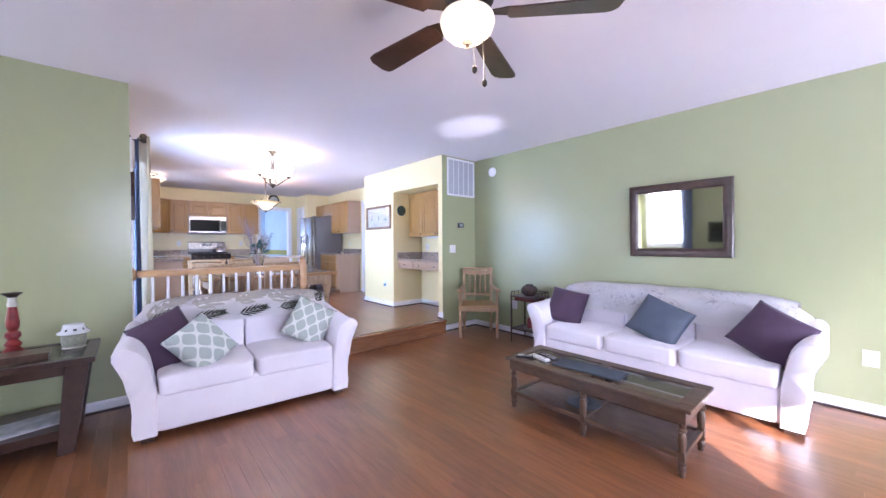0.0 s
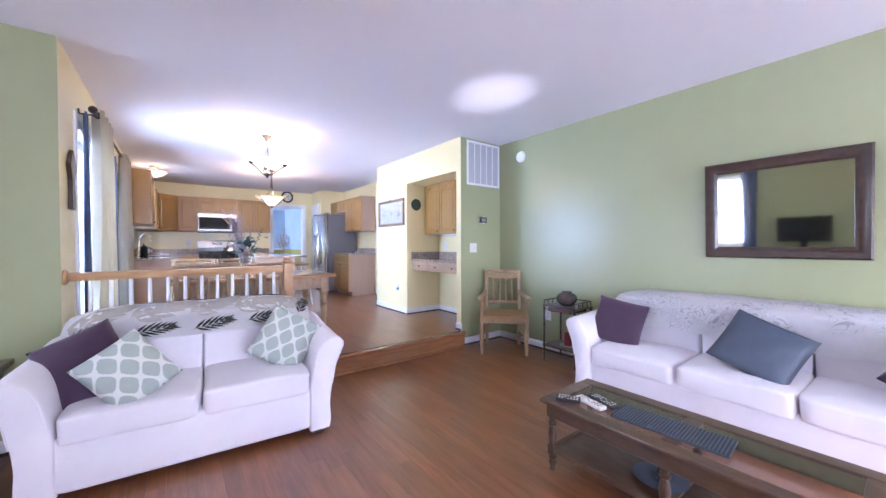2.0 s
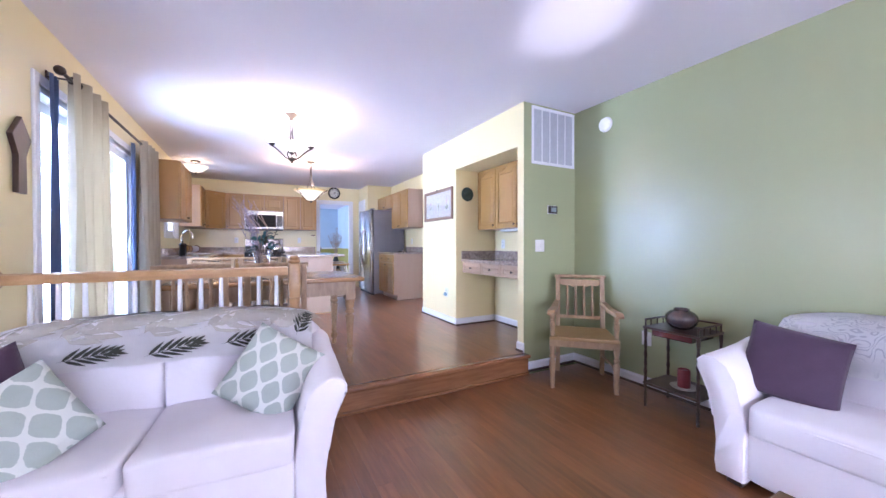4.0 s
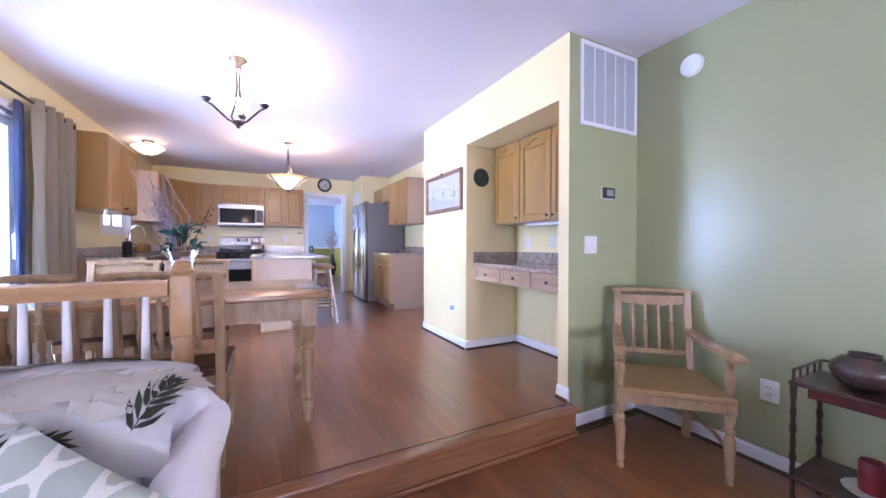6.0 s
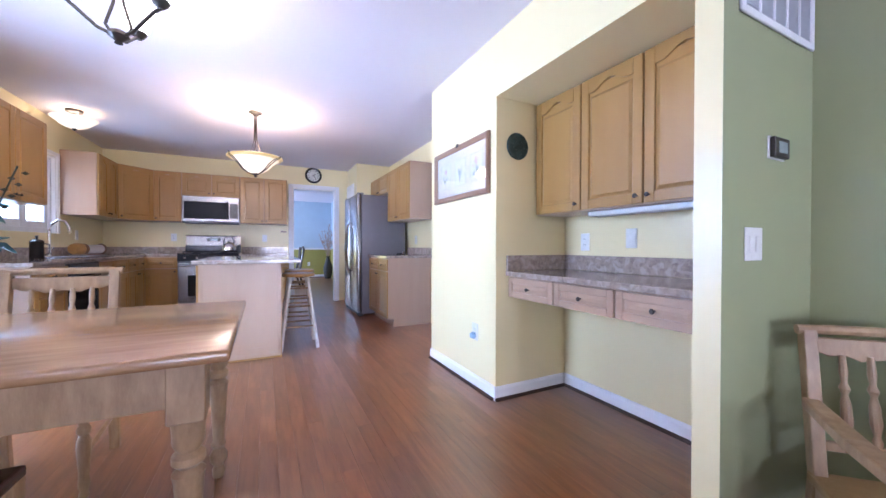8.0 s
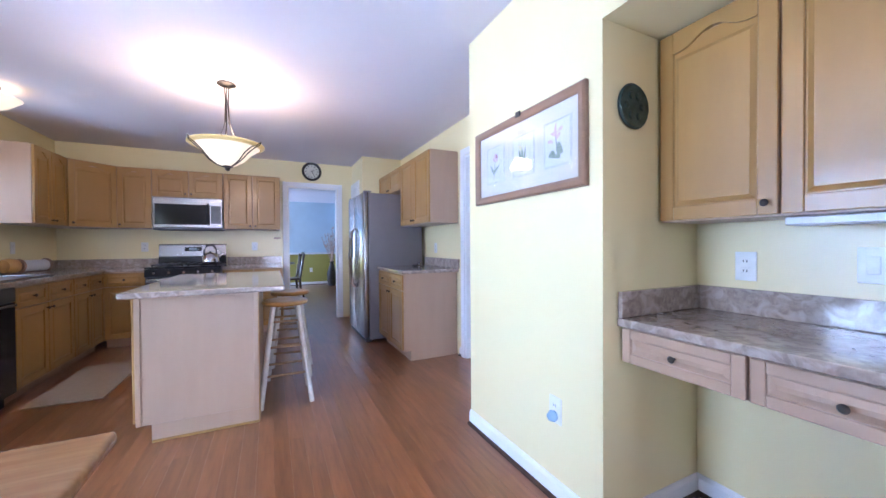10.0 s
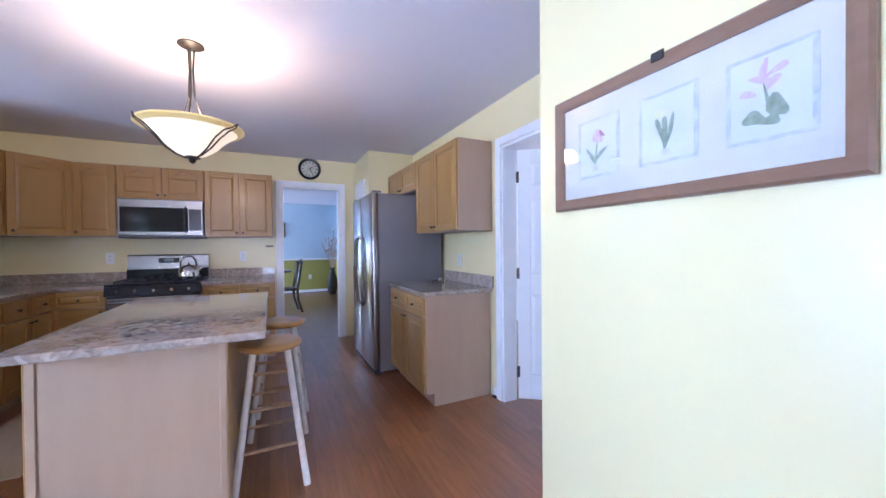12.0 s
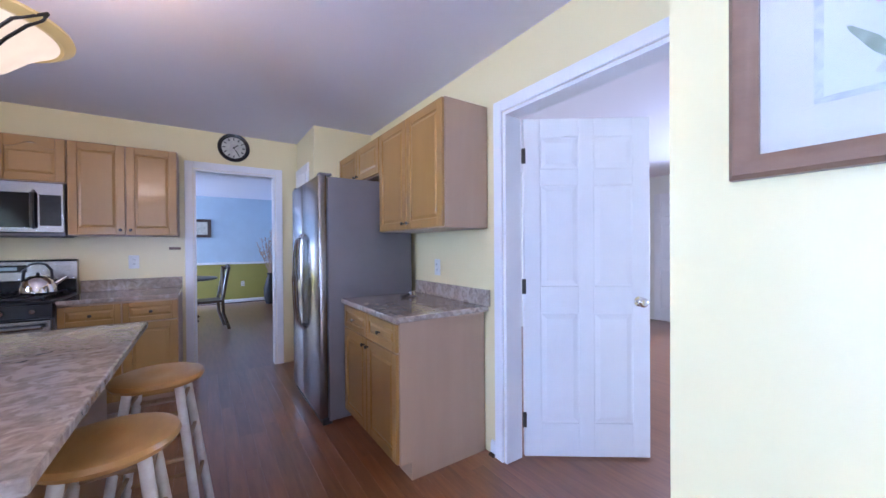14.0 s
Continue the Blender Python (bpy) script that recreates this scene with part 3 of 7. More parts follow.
    for a, b in zip(rows, rows[1:]):
        for i in range(len(prof) - 1):
            bm.faces.new((a[i], a[i + 1], b[i + 1], b[i]))
    bm.faces.new(rows[0])
    bm.faces.new(rows[-1])
    part("back", bm, "white_fabric", t, smooth=True, sharp=100)
    iw = (w - 0.25) / n
    for i in range(n):
        x0 = -h + 0.125 + iw * i
        bm = bmesh.new()
        superbox(bm, x0 + 0.003, x0 + iw - 0.003, -0.012, depth - 0.22, 0.29, 0.44, e=0.17, n=52, m=18, puff=0.16, seed=i, wob=0.014)
        seat = part("seat_cushion", bm, "white_fabric", t, smooth=True, sharp=60)
        bm = bmesh.new()
        tube(bm, [(x0 + 0.03, 0.004, 0.405), (x0 + iw * 0.5, -0.010, 0.41), (x0 + iw - 0.03, 0.004, 0.405)], 0.004, 6)
        part("piping", bm, "white_fabric", seat, smooth=True)
        bm = bmesh.new()
        superbox(bm, x0 + 0.004, x0 + iw - 0.004, depth - 0.31, depth - 0.13, 0.37, 0.82, e=0.17, n=40, m=16, seed=i + 5, wob=0.012)
        part("back_cushion", bm, "white_fabric", t, smooth=True, sharp=60)
    for fx in (-h + 0.075, h - 0.075):
        for fy in (0.06, depth - 0.07):
            part("foot", bx(fx - 0.035, fx + 0.035, fy - 0.035, fy + 0.035, 0, 0.055, bev=0.004), "walnut", t, label="dark wooden block foot")
    return t


def throw_surface(w, depth, front=0.665, lift=0.012):
    """Point of a throw laid over the sofa's back: u along the sofa from 0 to 1, v from the front hem over the top to the back."""
    path = [(depth - 0.340, front), (depth - 0.332, 0.735), (depth - 0.315, 0.81), (depth - 0.24, 0.853), (depth - 0.14, 0.864), (depth - 0.04, 0.858), (depth + 0.012, 0.80), (depth + 0.018, 0.70)]
    def S(u, v, off=0.0):
        k = max(0.0, min(0.9999, v)) * (len(path) - 1)
        i = int(k)
        f = k - i
        py = path[i][0] * (1 - f) + path[i + 1][0] * f
        pz = path[i][1] * (1 - f) + path[i + 1][1] * f
        dy, dz = path[i + 1][0] - path[i][0], path[i + 1][1] - path[i][1]
        l = math.hypot(dy, dz)
        n = Vector((0, -dz / l, dy / l))
        p = Vector(((u - 0.5) * w, py, pz))
        r = 0.008 * noise.noise(Vector((u * 9, v * 4, w)))
        return p + n * (lift + off + r) + Vector((0, 0, -0.055 * abs(2 * u - 1) ** 6))
    return S


def cloth(bm, S, nu=60, nv=28, hem=0.012, v0=0.0, seed=0):
    rows = []
    for i in range(nu + 1):
        u = i / nu
        rows.append([bm.verts.new(S(u, max(0, j / nv + hem * math.sin(u * 23 + seed) * (1 - j / nv)))) for j in range(nv + 1)])
    for a, b in zip(rows, rows[1:]):
        for i in range(nv):
            bm.faces.new((a[i], a[i + 1], b[i + 1], b[i]))
    bmesh.ops.solidify(bm, geom=bm.faces[:], thickness=0.004)


def frond(bm, S, u, v, size, ang, w, vlen, mi, nleaf=6, off=0.004, wide=0.085):
    """A printed leaf sprig mapped on the cloth."""
    def at(px, py):
        a, b = px * math.cos(ang) - py * math.sin(ang), px * math.sin(ang) + py * math.cos(ang)
        return S(u + a * size / w, v + b * size / vlen, off)
    def blade(x0, y0, a, L, wd):
        pts = [(0, 0), (0.25, 0.5), (0.6, 0.45), (1, 0), (0.6, -0.45), (0.25, -0.5)]
        vs = []
        for t_, s_ in pts:
            lx, ly = t_ * L, s_ * wd
            vs.append(bm.verts.new(at(x0 + lx * math.cos(a) - ly * math.sin(a), y0 + lx * math.sin(a) + ly * math.cos(a))))
        bm.faces.new(vs).material_index = mi
    for i in range(nleaf):
        t_ = i / (nleaf - 1)
        L = 0.54 * (1 - 0.5 * abs(t_ - 0.3))
        blade(-0.5 + 0.85 * t_, 0, 0.62 - 0.25 * t_, L, wide)
        blade(-0.46 + 0.85 * t_, 0, -0.62 + 0.25 * t_, L, wide)
    blade(0.33, 0, 0, 0.34, wide)
    blade(-0.62, 0, 0, 1.0, 0.015)


def pillow(name, w, h, t, material, m, label, seed=0):
    bm = bmesh.new()
    n, w, h = 18, w * 0.94, h * 0.94
    f = lambda s: math.copysign(abs(s) ** 0.85, s)
    for side in (1, -1):
        rows = []
        for i in range(n + 1):
            row = []
            for j in range(n + 1):
                u, v = f(-1 + 2 * i / n), f(-1 + 2 * j / n)
                px = u * w / 2 * (1 - 0.035 * (1 - v * v))
                py = v * h / 2 * (1 - 0.035 * (1 - u * u))
                th = t / 2 * (max(0, (1 - u * u)) * max(0, (1 - v * v))) ** 0.42
                wr = 0.010 * noise.noise(Vector((u * 2.2 + seed, v * 2.2, side))) * (1 - max(abs(u), abs(v)) ** 4)
                row.append(bm.verts.new((px, py, side * (th + wr))))
            rows.append(row)
        for a, b in zip(rows, rows[1:]):
            for j in range(n):
                bm.faces.new((a[j], a[j + 1], b[j + 1], b[j]) if side < 0 else (a[j], b[j], b[j + 1], a[j + 1]))
    bmesh.ops.remove_doubles(bm, verts=bm.verts[:], dist=0.0004)
    ob = part(name, bm, material, smooth=True, sharp=80)
    ob.matrix_basis = m
    return tagged(ob, label=label, category="pillow")


def lattice_material(name, ground, line, kx=40.0, ky=31.0, width=0.22):
    m = mat(name, ground, 0.8, dark=tuple(c * 0.8 for c in ground), scale=14, bump=0.3, bscale=120)
    nt = m.node_tree
    n, l = nt.nodes, nt.links
    b = n["Principled BSDF"]
    prev = b.inputs["Base Color"].links[0].from_socket
    tc = n.new("ShaderNodeTexCoord")
    no = n.new("ShaderNodeTexNoise")
    no.inputs["Scale"].default_value = 60
    l.new(tc.outputs["Object"], no.inputs["Vector"])
    sep = n.new("ShaderNodeSeparateXYZ")
    l.new(tc.outputs["Object"], sep.inputs[0])
    def math_(op, a, c):
        q = n.new("ShaderNodeMath")
        q.operation = op
        for i, v in enumerate((a, c)):
            if v is None:
                continue
            if isinstance(v, float):
                q.inputs[i].default_value = v
            else:
                l.new(v, q.inputs[i])
        return q.outputs[0]
    cx = math_('COSINE', math_('MULTIPLY', sep.outputs[0], kx * 2), None)
    cy = math_('COSINE', math_('MULTIPLY', sep.outputs[1], ky * 2), None)
    s = math_('ABSOLUTE', math_('ADD', cx, cy), None)
    s = math_('SUBTRACT', s, math_('MULTIPLY', no.outputs[0], 0.5))
    ra = n.new("ShaderNodeMapRange")
    ra.inputs[1].default_value, ra.inputs[2].default_value = width - 0.12, width - 0.02
    ra.inputs[3].default_value, ra.inputs[4].default_value = 1, 0
    l.new(s, ra.inputs[0])
    mx = n.new("ShaderNodeMix")
    mx.data_type = 'RGBA'
    mx.inputs[7].default_value = (*line, 1)
    l.new(ra.outputs[0], mx.inputs[0])
    l.new(prev, mx.inputs[6])
    l.new(mx.outputs[2], b.inputs["Base Color"])
    M[name] = m


def scroll_material(name, ground, line):
    m = mat(name, ground, 0.9, dark=tuple(c * 0.9 for c in ground), scale=40, bump=0.2, bscale=70)
    nt = m.node_tree
    n, l = nt.nodes, nt.links
    b = n["Principled BSDF"]
    prev = b.inputs["Base Color"].links[0].from_socket
    tc = n.new("ShaderNodeTexCoord")
    no = n.new("ShaderNodeTexNoise")
    no.inputs["Scale"].default_value, no.inputs["Detail"].default_value, no.inputs["Distortion"].default_value = 7, 1.0, 1.6
    l.new(tc.outputs["Object"], no.inputs["Vector"])
    q = n.new("ShaderNodeMath")
    q.operation = 'PINGPONG'
    q.inputs[1].default_value = 0.05
    l.new(no.outputs[0], q.inputs[0])
    ra = n.new("ShaderNodeMapRange")
    ra.inputs[1].default_value, ra.inputs[2].default_value = 0.010, 0.016
    ra.inputs[3].default_value, ra.inputs[4].default_value = 0.9, 0
    l.new(q.outputs[0], ra.inputs[0])
    n3 = n.new("ShaderNodeTexNoise")
    n3.inputs["Scale"].default_value = 3.5
    l.new(tc.outputs["Object"], n3.inputs["Vector"])
    r3 = n.new("ShaderNodeMapRange")
    r3.inputs[1].default_value, r3.inputs[2].default_value = 0.46, 0.54
    l.new(n3.outputs[0], r3.inputs[0])
    mu = n.new("ShaderNodeMath")
    mu.operation = 'MULTIPLY'
    l.new(ra.outputs[0], mu.inputs[0])
    l.new(r3.outputs[0], mu.inputs[1])
    mx = n.new("ShaderNodeMix")
    mx.data_type = 'RGBA'
    mx.inputs[7].default_value = (*line, 1)
    l.new(mu.outputs[0], mx.inputs[0])
    l.new(prev, mx.inputs[6])
    l.new(mx.outputs[2], b.inputs["Base Color"])
    M[name] = m


lattice_material("mint lattice print", (0.43, 0.49, 0.44), (0.72, 0.74, 0.69), 27.0, 21.0, 0.21)
scroll_material("white floral embroidered throw", (0.88, 0.86, 0.86), (0.60, 0.58, 0.61))

# loveseat
LX, LY, LR, LW, LD = 1.5675, 3.955, -4.5, 1.455, 0.855
sofa("loveseat", LX, LY, LR, LW, LD, 2, "white slipcovered two-seat sofa with flared arms", "sofa")
S = throw_surface(LW - 0.05, LD)
bm = bmesh.new()
cloth(bm, S)
throw = part("throw_blanket", bm, "throw", smooth=True, sharp=70)
throw.matrix_basis = pose(LX, LY, FL, 0, 0, LR)
tagged(throw, "white throw with palm leaf print draped over the loveseat", "throw blanket")
vl, wl = 0.62, LW - 0.12
sprigs = [("leafpale", 0, [(0.12, 0.36, 0.30, 0.6), (0.34, 0.38, 0.32, 0.35), (0.55, 0.40, 0.30, 0.5), (0.75, 0.38, 0.32, 0.3), (0.93, 0.40, 0.26, 0.6), (0.24, 0.66, 0.28, 0.2), (0.64, 0.68, 0.28, 0.5)]),
          ("leafdark", 1, [(0.05, 0.17, 0.18, 0.45), (0.31, 0.13, 0.19, 0.15), (0.54, 0.13, 0.20, 0.25), (0.77, 0.16, 0.19, 0.15), (0.965, 0.34, 0.16, 1.2), (0.45, 0.75, 0.2, 0.4), (0.83, 0.74, 0.2, 0.4)])]
for mt, k, lst in sprigs:
    for u, v, sz, a in lst:
        bm = bmesh.new()
        frond(bm, S, u, v, sz, a, wl, vl, 0, off=0.0065 + 0.001 * k, wide=0.085 if k else 0.15)
        part("palm_leaf_print", bm, mt, throw)


def on_sofa(x, y, z, rx, ry, rz, base):
    return base @ pose(x, y, z, rx, ry, rz)


LB = pose(LX, LY, FL, 0, 0, LR)
RX, RY, RR, RW, RD = 4.18, 2.19, -90, 2.10, 0.83
RB = pose(RX, RY, FL, 0, 0, RR)
pillow("pillow", 0.38, 0.45, 0.15, "purple", on_sofa(-0.54, 0.32, 0.60, 62, -24, 12, LB), "dark plum square pillow leaning on the loveseat arm", 1)
pillow("pillow", 0.36, 0.39, 0.19, "mint lattice print", on_sofa(-0.34, 0.17, 0.575, 56, -30, 30, LB), "mint pillow with white lattice print leaning on another", 2)
pillow("pillow", 0.40, 0.41, 0.15, "mint lattice print", on_sofa(0.50, 0.33, 0.60, 62, 28, -22, LB), "mint pillow with white lattice print beside the arm", 3)

# three-seat sofa along the east wall
sofa("three_seat_sofa", RX, RY, RR, RW, RD, 3, "white slipcovered three-seat sofa with flared arms by the wall", "sofa")
S2 = throw_surface(RW - 0.16, RD, front=0.585)
bm = bmesh.new()
cloth(bm, S2, nu=80, seed=2)
th2 = part("throw_blanket", bm, "white floral embroidered throw", smooth=True, sharp=70)
th2.matrix_basis = RB
tagged(th2, "white throw with grey floral scrolls on the long sofa", "throw blanket")
pillow("pillow", 0.42, 0.42, 0.14, "purple", on_sofa(-0.85, 0.33, 0.61, 60, 10, 14, RB), "plum square pillow against the far arm of the long sofa", 4)
pillow("pillow", 0.46, 0.42, 0.14, "slate", on_sofa(0.09, 0.29, 0.60, 54, 20, -6, RB), "slate blue satin pillow resting on the middle seat", 5)
pillow("pillow", 0.42, 0.42, 0.16, "purple", on_sofa(0.84, 0.29, 0.62, 58, 26, -16, RB), "large dark plum pillow against the near arm of the long sofa", 6)


# coffee table
def coffee_table():
    x0, x1, y0, y1, zt = 0, 0.50, 0, 1.27, 0.405
    t = thing("coffee_table", 3.10, 1.515, FL, 0, "brown wooden coffee table with glass panels and turned legs", "coffee table")
    bm = bmesh.new()
    b = 0.085
    for a in ((x0, x0 + b, y0, y1), (x1 - b, x1, y0, y1), (x0 + b, x1 - b, y0, y0 + b), (x0 + b, x1 - b, y1 - b, y1), (x0 + b, x1 - b, 0.60, 0.67)):
        box(bm, a[0], a[1], a[2], a[3], zt - 0.022, zt, 0.006, 2)
    part("tabletop_frame", bm, "cherry", t)
    for ya, yb in ((y0 + b, 0.60), (0.67, y1 - b)):
        part("glass_panel", bx(x0 + b, x1 - b, ya, yb, zt - 0.012, zt - 0.006), "glass", t, label="clear glass insert")
    bm = bmesh.new()
    for a in ((0.03, 0.055, 0.05, y1 - 0.05), (x1 - 0.055, x1 - 0.03, 0.05, y1 - 0.05), (0.05, x1 - 0.05, 0.03, 0.055), (0.05, x1 - 0.05, y1 - 0.055, y1 - 0.03)):
        box(bm, a[0], a[1], a[2], a[3], zt - 0.10, zt - 0.022, 0.004)
    part("apron", bm, "cherry", t)
    for lx in (0.055, x1 - 0.055):
        for ly in (0.055, 0.635, y1 - 0.055):
            bm = bmesh.new()
            turned(bm, lx, ly, 0, zt - 0.022, 0.024, 0, 14, 0.024)
            box(bm, lx - 0.02, lx + 0.02, ly - 0.02, ly + 0.02, 0.09, 0.15, 0.003)
            part("leg", bm, "cherry", t, smooth=True, sharp=40)
    bm = bmesh.new()
    for a in ((0.04, 0.07, 0.07, y1 - 0.07), (x1 - 0.07, x1 - 0.04, 0.07, y1 - 0.07), (0.07, x1 - 0.07, 0.04, 0.07), (0.07, x1 - 0.07, y1 - 0.07, y1 - 0.04), (0.07, x1 - 0.07, 0.62, 0.65)):
        box(bm, a[0], a[1], a[2], a[3], 0.105, 0.135, 0.003)
    part("stretcher", bm, "cherry", t)
    part("lower_shelf", bx(0.07, x1 - 0.07, 0.07, y1 - 0.07, 0.112, 0.122), "cherry", t)


coffee_table()
# spot lamp added above the coffee table to imitate glare on the ceiling
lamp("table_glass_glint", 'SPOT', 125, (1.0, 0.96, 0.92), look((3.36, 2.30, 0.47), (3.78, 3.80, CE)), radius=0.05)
ZT = FL + 0.405


def remote(x, y, z, rz, L, w, body, label):
    t = thing("remote_control", x, y, z, rz, label, "remote control")
    part("case", bx(-w / 2, w / 2, -L / 2, L / 2, 0, 0.02, bev=0.005, seg=2), body, t)
    bm = bmesh.new()
    for i in range(3):
        for j in range(7):
            if (i + j) % 5 < 4:
                box(bm, -w * 0.34 + i * w * 0.34 - 0.0035, -w * 0.34 + i * w * 0.34 + 0.0035, -L * 0.4 + j * L * 0.12, -L * 0.4 + j * L * 0.12 + 0.008, 0.019, 0.0225, 0.001)
    part("buttons", bm, "plastic" if body == "blackmat" else "blackmat", t)


remote(3.20, 2.66, ZT, 30, 0.13, 0.06, "blackmat", "small dark remote control on the coffee table")
remote(3.26, 2.56, ZT, -12, 0.17, 0.05, "plastic", "grey remote control with dark keys on the coffee table")
remote(3.325, 2.525, ZT, -16, 0.18, 0.05, "blackmat", "black remote control with pale keys on the coffee table")
tr = thing("table_runner", 3.31, 2.19, ZT, 4, "folded dark slate striped table mat on the coffee table", "table mat")
bm = bmesh.new()
box(bm, -0.09, 0.09, -0.24, 0.24, 0.0, 0.012, 0.004, 2)
part("cloth", bm, "slatecloth", tr)
bm = bmesh.new()
for i in range(33):
    box(bm, -0.085, 0.085, -0.228 + i * 0.014, -0.221 + i * 0.014, 0.012, 0.0135)
part("ribs", bm, "slate", tr)
ds = thing("shelf_dish", 3.34, 2.24, FL + 0.122, 0, "round blue glass dish on the lower shelf of the coffee table", "dish")
bm = bmesh.new()
lathe(bm, [(0.03, 0), (0.08, 0.004), (0.12, 0.02), (0.115, 0.022), (0.05, 0.01), (0.01, 0.008)], seg=24)
part("bowl", bm, "slate", ds, smooth=True)
bm = bmesh.new()
lathe(bm, [(0.02, 0.01), (0.03, 0.03), (0.012, 0.06), (0.02, 0.075), (0.01, 0.09)], seg=12)
part("ornament", bm, "blackmat", ds, smooth=True)


# end table
def end_table():
    t = thing("end_table", 0.11, 4.48, FL, 0, "dark brown glass-topped end table with slanted legs", "end table")
    w, d, h = 0.56, 0.31, 0.60
    bm = bmesh.new()
    for a in ((-w, w, -d, -d + 0.06), (-w, w, d - 0.06, d), (-w, -w + 0.06, -d + 0.06, d - 0.06), (w - 0.06, w, -d + 0.06, d - 0.06)):
        box(bm, a[0], a[1], a[2], a[3], h - 0.035, h, 0.004, 2)
    part("tabletop_frame", bm, "walnut", t)
    part("glass_panel", bx(-w + 0.06, w - 0.06, -d + 0.06, d - 0.06, h - 0.010, h - 0.003), "glass", t, label="clear glass insert")
    for ya in (-d + 0.036, d - 0.061):
        part("apron", bx(-w + 0.08, w - 0.08, ya, ya + 0.025, h - 0.10, h - 0.036, bev=0.003), "walnut", t)
    for sx in (-1, 1):
        for sy in (-1, 1):
            bm = bmesh.new()
            prism(bm, [(sx * (w - 0.14), h - 0.036), (sx * (w - 0.03), h - 0.036), (sx * (w - 0.10), 0), (sx * (w - 0.18), 0)], sy * (d - 0.03), sy * (d - 0.09), "y", bev=0.003, seg=1)
            part("leg", bm, "walnut", t)
    bm = bmesh.new()
    box(bm, -w + 0.125, w - 0.125, -d + 0.036, d - 0.036, 0.10, 0.16, 0.004)
    part("lower_shelf", bm, "walnut", t)


end_table()
mg = thing("magazine_stack", 0.36, 4.40, FL + 0.16, 14, "pale magazines stacked on the end table's lower shelf", "magazine")
part("magazine", bx(-0.15, 0.14, -0.10, 0.11, 0, 0.014, bev=0.001), "paper", mg)
part("magazine", bx(-0.13, 0.15, -0.11, 0.10, 0.014, 0.026, bev=0.001), "magazine", mg)
bk = thing("wooden_box", 0.28, 4.36, FL + 0.60, 3, "reddish brown wooden tray box on the end table", "box")
part("body", bx(-0.17, 0.17, -0.09, 0.09, 0, 0.035, bev=0.004), "cherry", bk)
part("lid", bx(-0.175, 0.175, -0.095, 0.095, 0.035, 0.045, bev=0.003), "cherry", bk)


def candlestick(x, y, z, s=1.0):
    t = thing("candlestick", x, y, z, 0, "tall worn red wooden candlestick on the end table", "candlestick", "pair of red candlesticks")
    bm = bmesh.new()
    lathe(bm, [(0.050 * s, 0), (0.052 * s, 0.012), (0.040 * s, 0.03), (0.030 * s, 0.04), (0.042 * s, 0.06), (0.030 * s, 0.08), (0.024 * s, 0.09), (0.038 * s, 0.11), (0.036 * s, 0.135),
               (0.022 * s, 0.15), (0.030 * s, 0.17), (0.033 * s, 0.20), (0.024 * s, 0.28), (0.020 * s, 0.31)], seg=20)
    part("stem", bm, "red", t, smooth=True)
    bm = bmesh.new()
    lathe(bm, [(0.024, 0.31), (0.026, 0.33), (0.020, 0.345), (0.021, 0.372)], seg=20)
    part("collar", bm, "cream", t, smooth=True)
    bm = bmesh.new()
    lathe(bm, [(0.020, 0.372), (0.028, 0.38), (0.048, 0.398), (0.046, 0.402), (0.01, 0.395)], seg=20)
    part("cup", bm, "bronze", t, smooth=True)


candlestick(0.255, 4.64, FL + 0.60)
candlestick(0.04, 4.55, FL + 0.60)
jr = thing("ceramic_jar", 0.545, 4.56, FL + 0.60, 0, "green ribbed ceramic jar with a white and blue painted lid", "jar")
bm = bmesh.new()
lathe(bm, [(0.055, 0), (0.058, 0.008), (0.048, 0.014), (0.060, 0.02), (0.066, 0.05), (0.064, 0.09), (0.055, 0.10)], seg=28)
part("body", bm, "jar_glaze", jr, smooth=True)
bm = bmesh.new()
lathe(bm, [(0.062, -0.0), (0.064, 0.006), (0.056, 0.012)], seg=28)
part("foot_ring", bm, "cream", jr, smooth=True)
bm = bmesh.new()
lathe(bm, [(0.074, 0.098), (0.084, 0.102), (0.086, 0.110), (0.074, 0.116), (0.058, 0.142), (0.054, 0.150), (0.058, 0.156), (0.050, 0.164), (0.02, 0.168), (0.001, 0.168)], seg=28)
ld = part("lid", bm, "ceramic", jr, smooth=True)
for k in range(9):
    a = k * 2 * math.pi / 9
    bm = bmesh.new()
    lathe(bm, [(0.008, 0), (0.007, 0.0015), (0.001, 0.002)], seg=8)
    bmesh.ops.transform(bm, verts=bm.verts[:], matrix=Matrix.Rotation(a, 4, 'Z') @ Matrix.Translation((0.066, 0, 0.130)) @ Matrix.Rotation(radians(60), 4, 'Y') @ Matrix.Diagonal((1.2, 0.9 + 0.5 * (k % 2), 1, 1)))
    part("painted_spot", bm, "slatecloth", ld, smooth=True)


